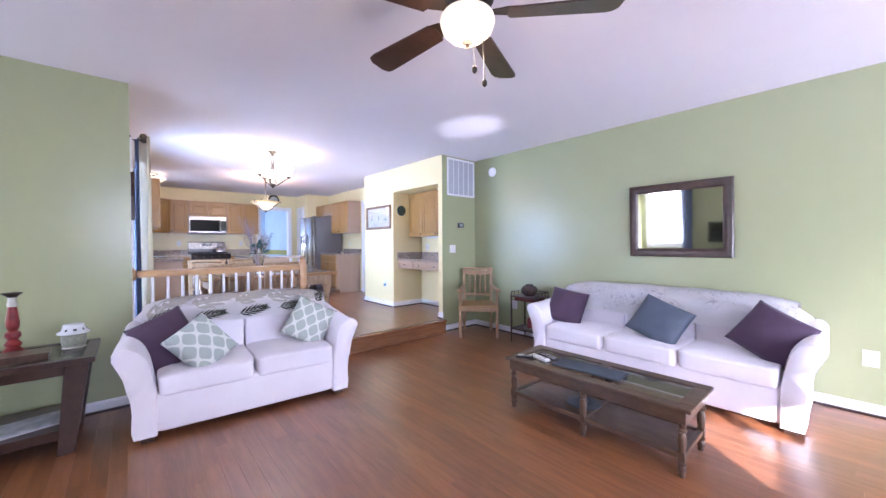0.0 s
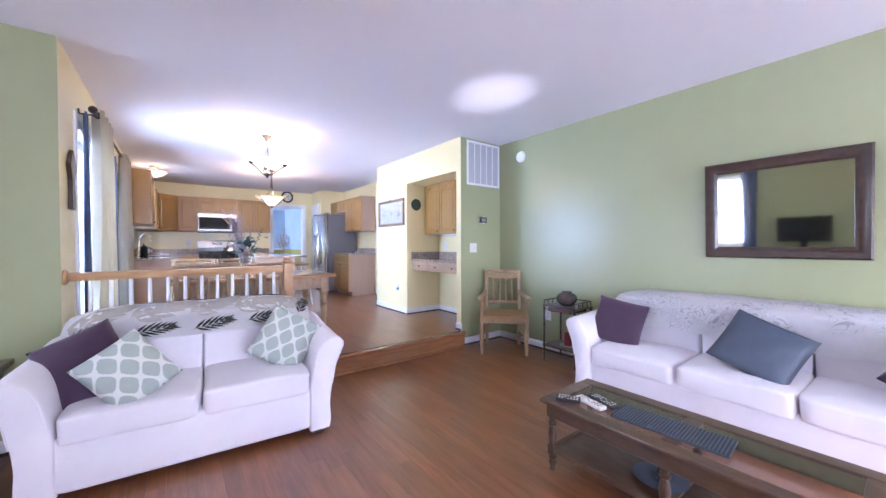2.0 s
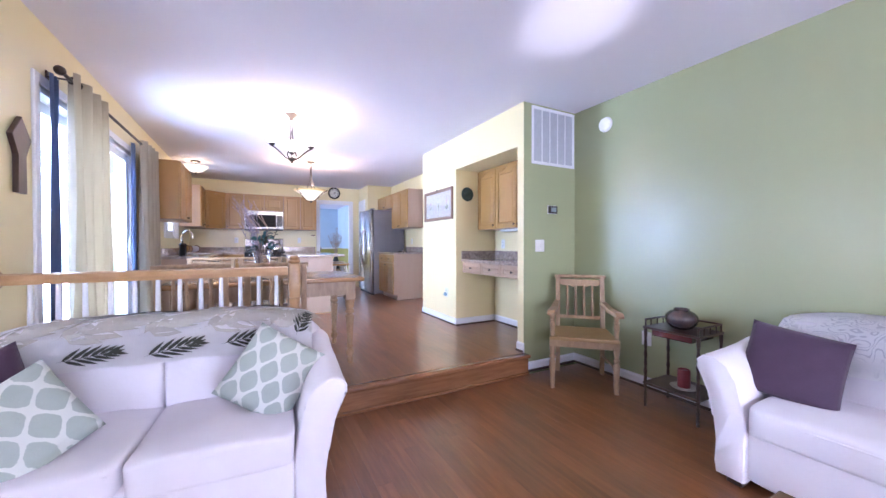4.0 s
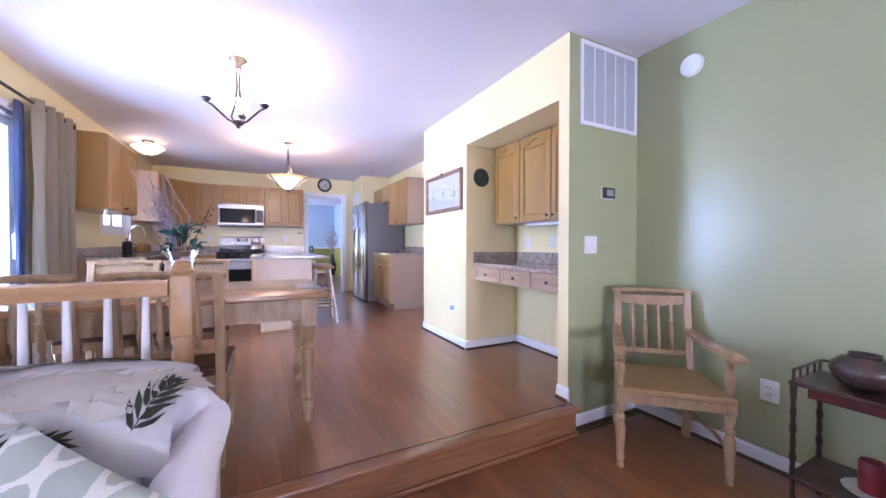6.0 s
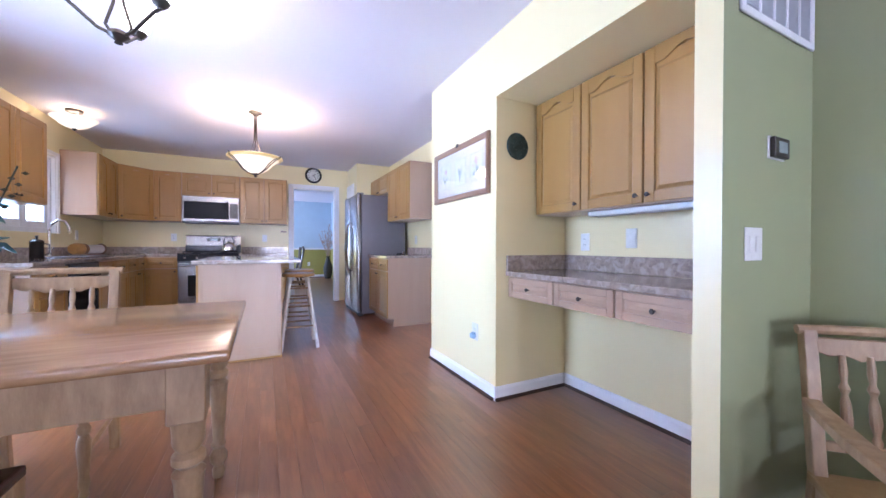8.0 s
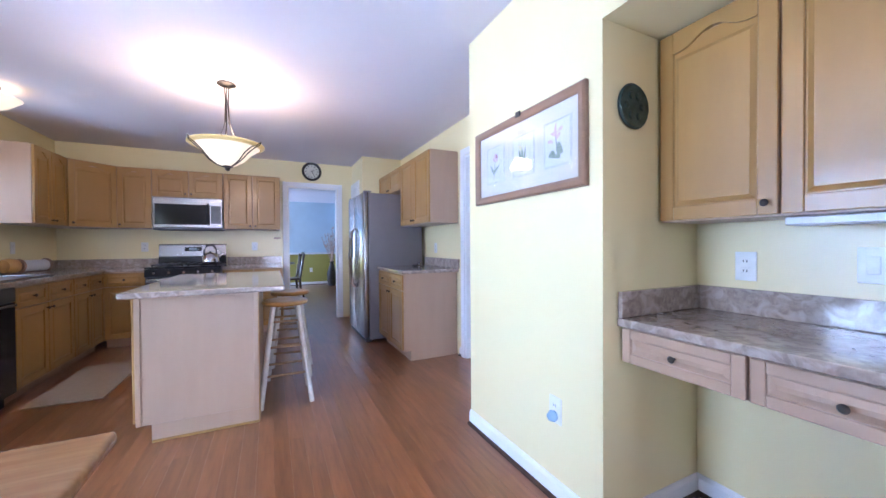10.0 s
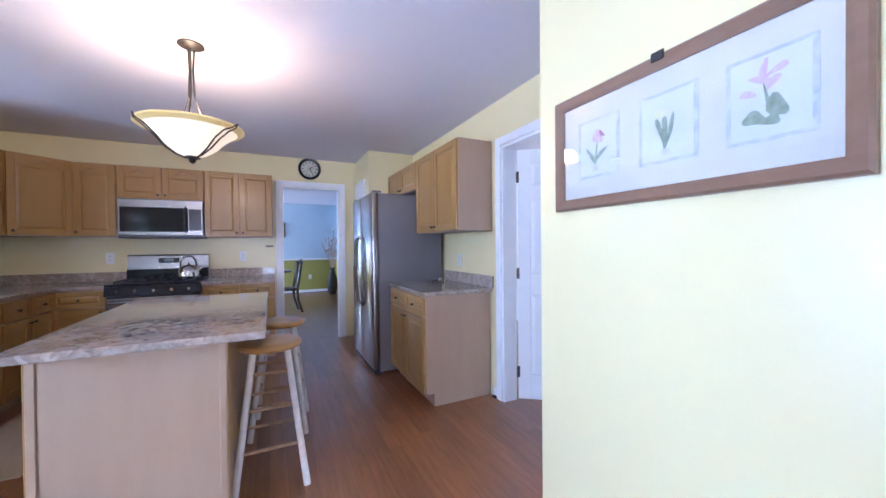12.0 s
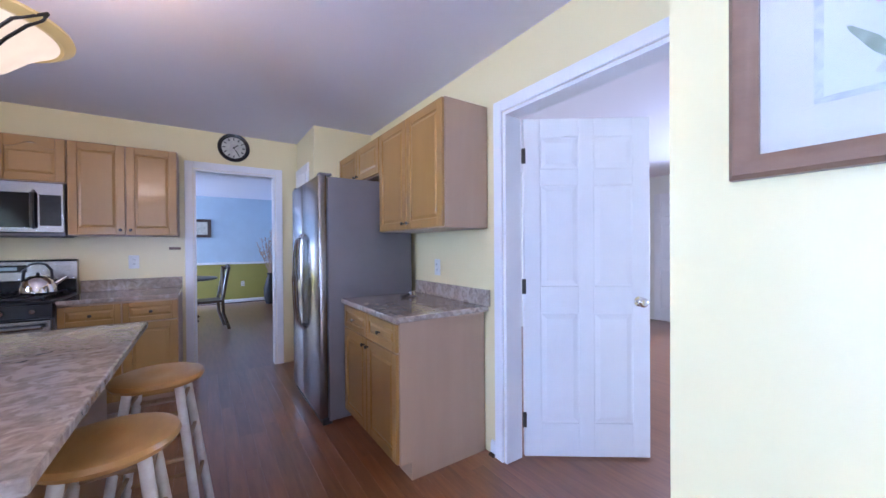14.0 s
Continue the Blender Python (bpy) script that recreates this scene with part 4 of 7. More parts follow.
# armchair of worn pine
def pine_chair(name, x, y, z, rz, arms, label, h=0.93, w=0.50, d=0.44, seat_z=0.44, group="", seatmat="cushionbeige"):
    t = thing(name, x, y, z, rz, label, "chair", group)
    hw, hd = w / 2, d / 2
    hb = hw * 0.81 if arms else hw

    def taper(bm):
        for v in bm.verts:
            v.co.x *= 1 - (1 - hb / hw) * (v.co.y + hd) / (2 * hd)

    for sx in (-1, 1):
        bm = bmesh.new()
        top = 0.68 if arms else seat_z
        turned(bm, sx * (hw - 0.025), -hd + 0.03, 0, seat_z - 0.05, 0.028 if arms else 0.025, 3, 14)
        box(bm, sx * (hw - 0.025) - 0.024, sx * (hw - 0.025) + 0.024, -hd + 0.006, -hd + 0.054, seat_z - 0.075, seat_z, 0.003)
        if arms:
            turned(bm, sx * (hw - 0.025), -hd + 0.03, seat_z, 0.655, 0.025, 3, 14)
        part("front_leg", bm, "pine", t, smooth=True, sharp=40)
        bm = bmesh.new()
        pts = [(hd + 0.03, 0), (hd - 0.015, seat_z), (hd + 0.05, h)]
        for (ya, za), (yb, zb) in zip(pts, pts[1:]):
            prism(bm, [(ya - 0.02, za), (ya + 0.02, za), (yb + 0.02, zb), (yb - 0.02, zb)], sx * (hb - 0.045), sx * (hb - 0.005), "x", bev=0.003, seg=1)
        part("back_post", bm, "pine", t)
        if arms:
            bm = bmesh.new()
            prism(bm, [(-hd - 0.05, 0.645), (-hd - 0.055, 0.665), (-hd - 0.02, 0.685), (0, 0.675), (hd + 0.01, 0.70), (hd + 0.01, 0.665), (0, 0.645), (-hd, 0.65)], sx * (hw - 0.05), sx * (hw + 0.015), "x", bev=0.010, seg=2)
            taper(bm)
            part("arm", bm, "pine", t)
    bm = bmesh.new()
    box(bm, -hw, hw, -hd, hd, seat_z - 0.02, seat_z + 0.012, 0.008, 2)
    taper(bm)
    part("seat", bm, seatmat, t)
    bm = bmesh.new()
    for a in ((-hw + 0.02, hw - 0.02, -hd + 0.015, -hd + 0.035), (-hw + 0.02, hw - 0.02, hd - 0.035, hd - 0.015), (-hw + 0.015, -hw + 0.035, -hd + 0.03, hd - 0.03), (hw - 0.035, hw - 0.015, -hd + 0.03, hd - 0.03)):
        box(bm, a[0], a[1], a[2], a[3], seat_z - 0.075, seat_z - 0.02, 0.002)
    taper(bm)
    part("seat_rail", bm, "pine", t)
    yb = lambda z_: hd - 0.015 + 0.065 * (z_ - seat_z) / (h - seat_z)
    bm = bmesh.new()
    za = h - 0.10
    prism(bm, [(-hb + 0.04, za + 0.03), (-hb + 0.08, za + 0.012), (-0.10, za + 0.02), (-0.06, za), (0, za + 0.014), (0.06, za), (0.10, za + 0.02), (hb - 0.08, za + 0.012), (hb - 0.04, za + 0.03),
               (hb - 0.04, h - 0.025), (-hb + 0.04, h - 0.025)], yb(h) - 0.012, yb(h) + 0.012, "y", bev=0.002, seg=1)
    part("crest_rail", bm, "pine", t)
    bm = bmesh.new()
    tube(bm, [(-hb - 0.005, yb(h), h), (-hb * 0.5, yb(h), h + 0.004), (hb * 0.5, yb(h), h + 0.004), (hb + 0.005, yb(h), h)], 0.017, 10)
    part("top_rail", bm, "pine", t, smooth=True)
    zl = seat_z + 0.12
    bm = bmesh.new()
    box(bm, -hb + 0.04, hb - 0.04, yb(zl) - 0.011, yb(zl) + 0.011, zl - 0.03, zl, 0.003)
    part("lower_rail", bm, "pine", t)
    for i in range(4):
        bx_ = -hb + 0.04 + (2 * hb - 0.08) * (i + 1) / 5
        bm = bmesh.new()
        H_ = za + 0.02 - zl
        pr = [(0.010, 0), (0.013, 0.06), (0.008, 0.12), (0.016, 0.25), (0.014, 0.45), (0.008, 0.55), (0.015, 0.62), (0.008, 0.69), (0.012, 0.8), (0.009, 1)]
        lean = (yb(za) - yb(zl)) / H_
        lathe(bm, [(r, H_ * f) for r, f in pr], (bx_, yb(zl), zl), 10)
        for v in bm.verts:
            v.co.y += (v.co.z - zl) * lean
        part("spindle", bm, "pine", t, smooth=True)
    for sx in (-1, 1):
        bm = bmesh.new()
        tube(bm, [(sx * (hw - 0.025), -hd + 0.03, 0.17), (sx * (hw - 0.025), 0, 0.175), (sx * (hb - 0.025), hd + 0.01, 0.18)], 0.011, 8)
        part("stretcher", bm, "pine", t, smooth=True)
    return t


pine_chair("armchair", 4.635, 4.505, FL, -45, True, "worn pine armchair with a spindle back in the green corner", h=0.93, w=0.56, d=0.47)


# tea cart
def tea_cart():
    t = thing("tea_table", 4.83, 3.755, FL, 0, "dark two-tier side table with turned posts beside the sofa", "side table")
    hx, hy = 0.165, 0.20
    for z in (0.17, 0.60):
        part("shelf", bx(-hx, hx, -hy, hy, z, z + 0.018, bev=0.004), "walnut", t)
    part("shelf_tray", bx(-hx + 0.02, hx - 0.02, -hy + 0.06, hy - 0.06, 0.555, 0.599, bev=0.004), "redwood", t)
    for sx in (-1, 1):
        for sy in (-1, 1):
            bm = bmesh.new()
            turned(bm, sx * (hx - 0.015), sy * (hy - 0.015), 0, 0.17, 0.013, 2, 10)
            turned(bm, sx * (hx - 0.015), sy * (hy - 0.015), 0.188, 0.60, 0.014, 2, 10)
            turned(bm, sx * (hx - 0.015), sy * (hy - 0.015), 0.618, 0.675, 0.008, 2, 8)
            part("post", bm, "walnut", t, smooth=True)
    bm = bmesh.new()
    for sy in (-1, 1):
        box(bm, -hx + 0.01, hx - 0.01, sy * (hy - 0.015) - 0.006, sy * (hy - 0.015) + 0.006, 0.663, 0.675, 0.002)
        for i in range(3):
            tube(bm, [(-0.08 + 0.08 * i, sy * (hy - 0.015), 0.617), (-0.08 + 0.08 * i, sy * (hy - 0.015), 0.664)], 0.005, 6)
    box(bm, hx - 0.021, hx - 0.009, -hy + 0.02, hy - 0.02, 0.664, 0.676, 0.002)
    part("gallery_rail", bm, "walnut", t)


tea_cart()
bw = thing("pottery_bowl", 4.83, 3.76, FL + 0.618, 0, "dark glazed squat pottery vase on the side table", "vase")
bm = bmesh.new()
lathe(bm, [(0.05, 0), (0.07, 0.010), (0.098, 0.040), (0.108, 0.072), (0.102, 0.102), (0.076, 0.128), (0.050, 0.138), (0.052, 0.150), (0.045, 0.150), (0.042, 0.138), (0.08, 0.07), (0.04, 0.02)], seg=36)
part("body", bm, "pottery", bw, smooth=True, sharp=60)
cd = thing("pillar_candle", 4.81, 3.73, FL + 0.188, 0, "dark red pillar candle on a pale round plate", "candle")
bm = bmesh.new()
lathe(bm, [(0.04, 0), (0.085, 0.006), (0.09, 0.012), (0.05, 0.008)], seg=28)
part("plate", bm, "cream", cd, smooth=True)
bm = bmesh.new()
lathe(bm, [(0.040, 0.008), (0.042, 0.02), (0.041, 0.13), (0.036, 0.138), (0.030, 0.128)], seg=24)
part("wax", bm, "candlered", cd, smooth=True, sharp=50)


# ceiling fan
def fan():
    x, y = 2.03, 2.13
    t = thing("ceiling_fan", x, y, CE, 0, "bronze ceiling fan with dark blades and a lit bowl", "ceiling fan")
    bm = bmesh.new()
    lathe(bm, [(0.07, 0), (0.07, -0.02), (0.03, -0.05), (0.014, -0.055), (0.014, -0.10), (0.06, -0.105), (0.11, -0.13), (0.13, -0.17), (0.12, -0.21), (0.08, -0.235), (0.075, -0.26), (0.115, -0.27), (0.115, -0.275)], seg=32)
    part("motor_housing", bm, "bronze", t, smooth=True)
    bm = bmesh.new()
    lathe(bm, [(0.112, -0.272), (0.122, -0.285), (0.126, -0.305), (0.113, -0.345), (0.08, -0.375), (0.04, -0.392), (0.01, -0.396)], seg=36)
    part("glass_bowl", bm, "shade", t, smooth=True, label="frosted glass bowl, lit")
    bm = bmesh.new()
    lathe(bm, [(0.022, -0.39), (0.024, -0.398), (0.010, -0.405), (0.008, -0.42), (0.002, -0.424)], seg=14)
    part("finial", bm, "bronze", t, smooth=True)
    for k in range(5):
        a = radians(24 + 72 * k)
        m = Matrix.Rotation(a, 4, 'Z')
        tilt = Matrix.Translation((0, 0, -0.272)) @ Matrix.Rotation(radians(12), 4, 'X')
        bm = bmesh.new()
        out = [(0.20, -0.055), (0.62, -0.076), (0.655, -0.069), (0.675, -0.038), (0.675, 0.038), (0.655, 0.069), (0.62, 0.076), (0.20, 0.055), (0.185, 0.03), (0.185, -0.03)]
        prism(bm, out, -0.004, 0.004, "z")
        bmesh.ops.transform(bm, matrix=m @ tilt, verts=bm.verts[:])
        bl = part("blade", bm, "walnut", t)
        bm = bmesh.new()
        prism(bm, [(0.10, -0.02), (0.19, -0.045), (0.25, -0.04), (0.25, 0.04), (0.19, 0.045), (0.10, 0.02)], 0.004, 0.010, "z", bev=0.001)
        bmesh.ops.transform(bm, matrix=m @ tilt, verts=bm.verts[:])
        part("blade_arm", bm, "bronze", bl)
    for dx, L in ((-0.035, 0.27), (0.03, 0.31)):
        bm = bmesh.new()
        tube(bm, [(dx, -0.06, -0.26), (dx, -0.065, -0.30), (dx, -0.078, -0.27 - L)], 0.0025, 5)
        ch = part("pull_chain", bm, "pewter", t)
        bm = bmesh.new()
        lathe(bm, [(0.003, 0), (0.012, -0.01), (0.012, -0.025), (0.004, -0.035)], (dx, -0.078, -0.27 - L), 10)
        part("pull_knob", bm, "pewter", ch, smooth=True)


fan()
lamp("fan_lamp", 'POINT', 6, WARM, pose(2.03, 2.13, CE - 0.46), radius=0.09)


# mirror
def wall_mirror():
    y0, y1, z0, z1 = 1.655, 2.555, 1.155, 1.905
    t = thing("wall_mirror", EW, (y0 + y1) / 2, z0, 0, "large mirror in a dark brown wooden frame", "mirror")
    hy, H, w = (y1 - y0) / 2, z1 - z0, 0.085
    prof = [(0, 0), (0, 0.03), (0.012, 0.042), (0.03, 0.035), (0.05, 0.03), (0.065, 0.036), (0.078, 0.026), (w, 0.012), (w, 0)]
    bm = bmesh.new()
    rings = []
    for cy, cz in ((-hy, 0), (hy, 0), (hy, H), (-hy, H)):
        sy, sz = (1 if cy < 0 else -1), (1 if cz == 0 else -1)
        rings.append([bm.verts.new((-b - 0.001, cy + sy * a, cz + sz * a)) for a, b in prof])
    for i in range(4):
        a, b = rings[i], rings[(i + 1) % 4]
        for j in range(len(prof) - 1):
            bm.faces.new((a[j], a[j + 1], b[j + 1], b[j]))
    t.matrix_basis = pose(EW - 0.003, (y0 + y1) / 2, z0, 0, -2.6, 0)
    part("frame", bm, "walnut", t, smooth=True, sharp=40)
    part("mirror_glass", bx(-0.014, -0.002, -hy + w - 0.004, hy - w + 0.004, w - 0.004, H - w + 0.004), "mirror", t)


wall_mirror()


# small things on the walls
def plate_on(name, axis, plane, side, u, z, w, h, kind, label, material="plastic"):
    """A switch or socket plate on a wall face at plane, looking to side, centred at u along the wall."""
    t = thing(name, 0, 0, 0, 0, label, kind)
    t.matrix_basis = pose(plane, u, z) if axis == "y" else pose(u, plane, z)
    def b(bm, u0, u1, z0, z1, d0, d1, bev=0.001):
        q0, q1 = sorted((side * d0, side * d1))
        if axis == "y":
            box(bm, q0, q1, u0, u1, z0, z1, bev)
        else:
            box(bm, u0, u1, q0, q1, z0, z1, bev)
    bm = bmesh.new()
    b(bm, -w / 2, w / 2, -h / 2, h / 2, 0.0005, 0.006, 0.002)
    part("plate", bm, material, t)
    if kind == "power outlet":
        for s in (-1, 1):
            bm = bmesh.new()
            b(bm, -0.017, 0.017, s * 0.02 - 0.014, s * 0.02 + 0.014, 0.006, 0.008)
            so = part("socket", bm, material, t)
            bm = bmesh.new()
            for q in (-0.007, 0.005):
                b(bm, q, q + 0.003, s * 0.02 - 0.004, s * 0.02 + 0.006, 0.008, 0.0086, 0)
            part("slot", bm, "blackmat", so)
    elif kind == "light switch":
        n = 2 if w > 0.09 else 1
        for i in range(n):
            bm = bmesh.new()
            c = (i - (n - 1) / 2) * 0.046
            b(bm, c - 0.016, c + 0.016, -0.03, 0.03, 0.006, 0.010, 0.002)
            part("rocker", bm, material, t)
    elif kind == "thermostat":
        bm = bmesh.new()
        b(bm, -w / 2 + 0.005, w / 2 - 0.005, -h / 2 + 0.005, h / 2 - 0.005, 0.006, 0.024, 0.003)
        part("case", bm, "pewter", t)
        bm = bmesh.new()
        b(bm, -w / 4, w / 3.4, -h / 4, h / 4, 0.024, 0.0255, 0)
        part("display", bm, "lcd", t)
    return t


plate_on("power_outlet", "y", EW, -1, 4.155, 0.41, 0.085, 0.12, "power outlet", "white power outlet low on the green wall by the armchair")
plate_on("power_outlet", "y", EW, -1, 0.845, 0.415, 0.085, 0.12, "power outlet", "white power outlet low on the green wall past the sofa arm")
plate_on("light_switch", "x", YV, -1, 4.545, 1.22, 0.12, 0.12, "light switch", "white double light switch on the green wall")
plate_on("thermostat", "x", YV, -1, 4.71, 1.585, 0.125, 0.085, "thermostat", "small grey thermostat with a pale display on the green wall")

sm = thing("smoke_detector", EW, 4.57, 2.39, 0, "round white smoke detector high on the green wall", "smoke detector")
bm = bmesh.new()
R90 = Matrix.Rotation(radians(-90), 3, 'Y')
lathe(bm, [(0.07, 0.001), (0.07, 0.012), (0.062, 0.028), (0.03, 0.036), (0.001, 0.037)], seg=32, m=R90)
part("case", bm, "plastic", sm, smooth=True)


def return_vent():
    x0, x1, z0, z1 = 4.435, 5.02, 2.03, 2.60
    t = thing("air_return_vent", (x0 + x1) / 2, YV, z0, 0, "white metal air return grille on the green wall", "air vent")
    hw, H = (x1 - x0) / 2, z1 - z0
    bm = bmesh.new()
    f = 0.028
    for a in ((-hw, -hw + f, 0, H), (hw - f, hw, 0, H), (-hw + f, hw - f, 0, f), (-hw + f, hw - f, H - f, H)):
        box(bm, a[0], a[1], -0.012, -0.0005, a[2], a[3], 0.003)
    part("frame", bm, "white", t)
    part("backing", bx(-hw + f, hw - f, -0.003, -0.001, f, H - f), "ventgrey", t)
    for i in range(1, 5):
        c = -hw + f + (2 * hw - 2 * f) * i / 5
        part("bar", bx(c - 0.005, c + 0.005, -0.011, -0.003, f, H - f, bev=0.001), "white", t)
    bm = bmesh.new()
    for i in range(52):
        z = f + 0.006 + (H - 2 * f - 0.012) * i / 51
        box(bm, -hw + f, hw - f, -0.0060, -0.0035, z - 0.0028, z + 0.0028)
    tagged(part("slats", bm, "ventgrey", t), kind="stuff")


return_vent()


# railing at the step
def railing():
    t = thing("stair_railing", 0, 4.90, 0, 0, "light oak handrail with white balusters and a turned newel", "railing")
    bm = bmesh.new()
    prism(bm, [(-0.030, 1.028), (0.030, 1.028), (0.034, 1.053), (0.026, 1.078), (0.0, 1.086), (-0.026, 1.078), (-0.034, 1.053)], 0.89, 2.22, "x", bev=0.002, seg=1)
    part("handrail", bm, "oak", t)
    bm = bmesh.new()
    lathe(bm, [(0.050, 0), (0.052, 0.010), (0.040, 0.022), (0.030, 0.026)], (0.862, 0, 1.055), 24, Matrix.Rotation(radians(90), 3, 'Y'))
    part("rosette", bm, "oak", t, smooth=True)
    for i in range(12):
        x = 0.99 + (2.15 - 0.99) * i / 11
        bm = bmesh.new()
        a, b_ = 0.016, 0.011
        box(bm, x - a, x + a, -a, a, KF, 0.45, 0.002)
        lathe(bm, [(a, 0.45), (0.012, 0.47), (0.016, 0.5), (0.017, 0.55), (b_, 1.030)], (x, 0, 0), 10)
        part("baluster", bm, "white", t, smooth=True, sharp=40)
    bm = bmesh.new()
    x = 2.262
    box(bm, x - 0.038, x + 0.038, -0.038, 0.038, KF, 0.62, 0.004)
    lathe(bm, [(0.036, 0.62), (0.040, 0.63), (0.028, 0.645), (0.037, 0.66), (0.030, 0.68), (0.028, 0.70), (0.033, 0.76), (0.036, 0.80), (0.030, 0.83), (0.038, 0.85), (0.037, 0.87)], (x, 0, 0), 20)
    box(bm, x - 0.037, x + 0.037, -0.037, 0.037, 0.87, 1.105, 0.012, 2)
    lathe(bm, [(0.030, 1.105), (0.038, 1.112), (0.040, 1.120), (0.026, 1.130), (0.032, 1.142), (0.026, 1.155), (0.01, 1.160)], (x, 0, 0), 20)
    part("newel_post", bm, "oak", t, smooth=True, sharp=40)


railing()


# what the mirror shows of the west side
def window_unit(name, axis, plane, a0, a1, z0, z1, deep, panes, label, rail=None):
    """White window: frame, sash bars and panes standing in an opening; plane is the middle of the frame."""
    t = thing(name, 0, 0, 0, 0, label, "window")
    def b(bm, u0, u1, v0, v1, d, bev=0.003):
        if axis == "y":
            box(bm, plane - d, plane + d, u0, u1, v0, v1, bev)
        else:
            box(bm, u0, u1, plane - d, plane + d, v0, v1, bev)
    f = 0.05
    bm = bmesh.new()
    for q in ((a0, a0 + f, z0, z1), (a1 - f, a1, z0, z1), (a0 + f, a1 - f, z0, z0 + f), (a0 + f, a1 - f, z1 - f, z1)):
        b(bm, *q, deep)
    part("window_frame", bm, "vinyl", t)
    w = (a1 - a0 - 2 * f) / panes
    for i in range(panes):
        u0 = a0 + f + w * i
        bm = bmesh.new()
        s = 0.055
        for q in ((u0, u0 + s, z0 + f, z1 - f), (u0 + w - s, u0 + w, z0 + f, z1 - f), (u0 + s, u0 + w - s, z0 + f, z0 + f + s + 0.02), (u0 + s, u0 + w - s, z1 - f - s, z1 - f)):
            b(bm, *q, deep * 0.5)
        if rail:
            b(bm, u0 + s, u0 + w - s, rail - 0.02, rail + 0.02, deep * 0.45)
        sash = part("sash", bm, "vinyl", t)
        bm = bmesh.new()
        b(bm, u0 + s, u0 + w - s, z0 + f + s + 0.02, z1 - f - s, 0.003, 0)
        g = part("pane", bm, "glass", sash)
        g.visible_shadow = False
    return t


window_unit("living_window", "y", LW_ - 0.06, V0, V1, VZ0, VZ1, 0.05, 1, "white double-hung window filled with daylight", rail=1.37)
# out of view: this opening is shaped to throw the sun patch
window_unit("south_window", "x", YS - 0.06, TX0, TX1, TZ0, TZ1, 0.05, 2, "white framed high window, unseen and sized for the sun patch")
# unseen patio door, added to light the room
window_unit("patio_window", "x", YS - 0.06, PX0, PX1, FL, PZ, 0.05, 2, "white framed glass patio door, unseen and added for daylight")


def curtain(name, x, y0, y1, z0, z1, material, label, waves=7, amp=0.035, parent=None, side=1, seed=0):
    """Hanging curtain in deep folds, along y at x."""
    bm = bmesh.new()
    N, K = waves * 14, 10
    rows = []
    for i in range(N + 1):
        u = i / N
        row = []
        for k in range(K + 1):
            v = k / K
            a = amp * (0.75 + 0.35 * (1 - v)) * math.sin(u * waves * 2 * math.pi + 0.5 * math.sin(v * 3 + seed + u * 4))
            yy = y0 + (y1 - y0) * u + 0.012 * math.sin(v * 5 + u * 9 + seed)
            row.append(bm.verts.new((x + a, yy, z0 + (z1 - z0) * v)))
        rows.append(row)
    for a, b in zip(rows, rows[1:]):
        for k in range(K):
            bm.faces.new((a[k], b[k], b[k + 1], a[k + 1]))
    bmesh.ops.solidify(bm, geom=bm.faces[:], thickness=0.003)
    ob = part(name, bm, material, parent, smooth=True, sharp=80)
    return tagged(ob, label=label) if parent is not None else tagged(ob, label, "curtain")


curtain("curtain", LW_ + 0.08, 3.60, 3.86, 0.1, 2.35, "curtain_blue", "slate blue curtain beside the living room window", 4)
cr = thing("curtain_rod", LW_ + 0.07, 4.1, 2.33, 0, "dark metal curtain rod over the living room window", "curtain rod")
bm = bmesh.new()
tube(bm, [(0, -0.6, 0), (0, 0, 0), (0, 0.7, 0)], 0.012, 10)
part("rod", bm, "bronze", cr, smooth=True)
for yy in (-0.55, 0.65):
    part("bracket", bx(-0.07, 0.005, yy - 0.008, yy + 0.008, -0.02, 0.0), "bronze", cr)
TVX, TVY = -1.52, 2.85
tv = thing("television", TVX, TVY, FL, 0, "black flat television on a dark stand", "television")
part("cabinet", bx(-0.2, 0.2, -0.6, 0.6, 0, 0.55, bev=0.01), "walnut", tv)
part("foot", bx(-0.1, 0.1, -0.2, 0.2, 0.55, 0.57, bev=0.004), "blackmat", tv)
part("neck", bx(-0.02, 0.02, -0.05, 0.05, 0.57, 0.78), "blackmat", tv)
part("screen", bx(-0.02, 0.02, -0.40, 0.40, 0.72, 1.22, bev=0.006), "black", tv)

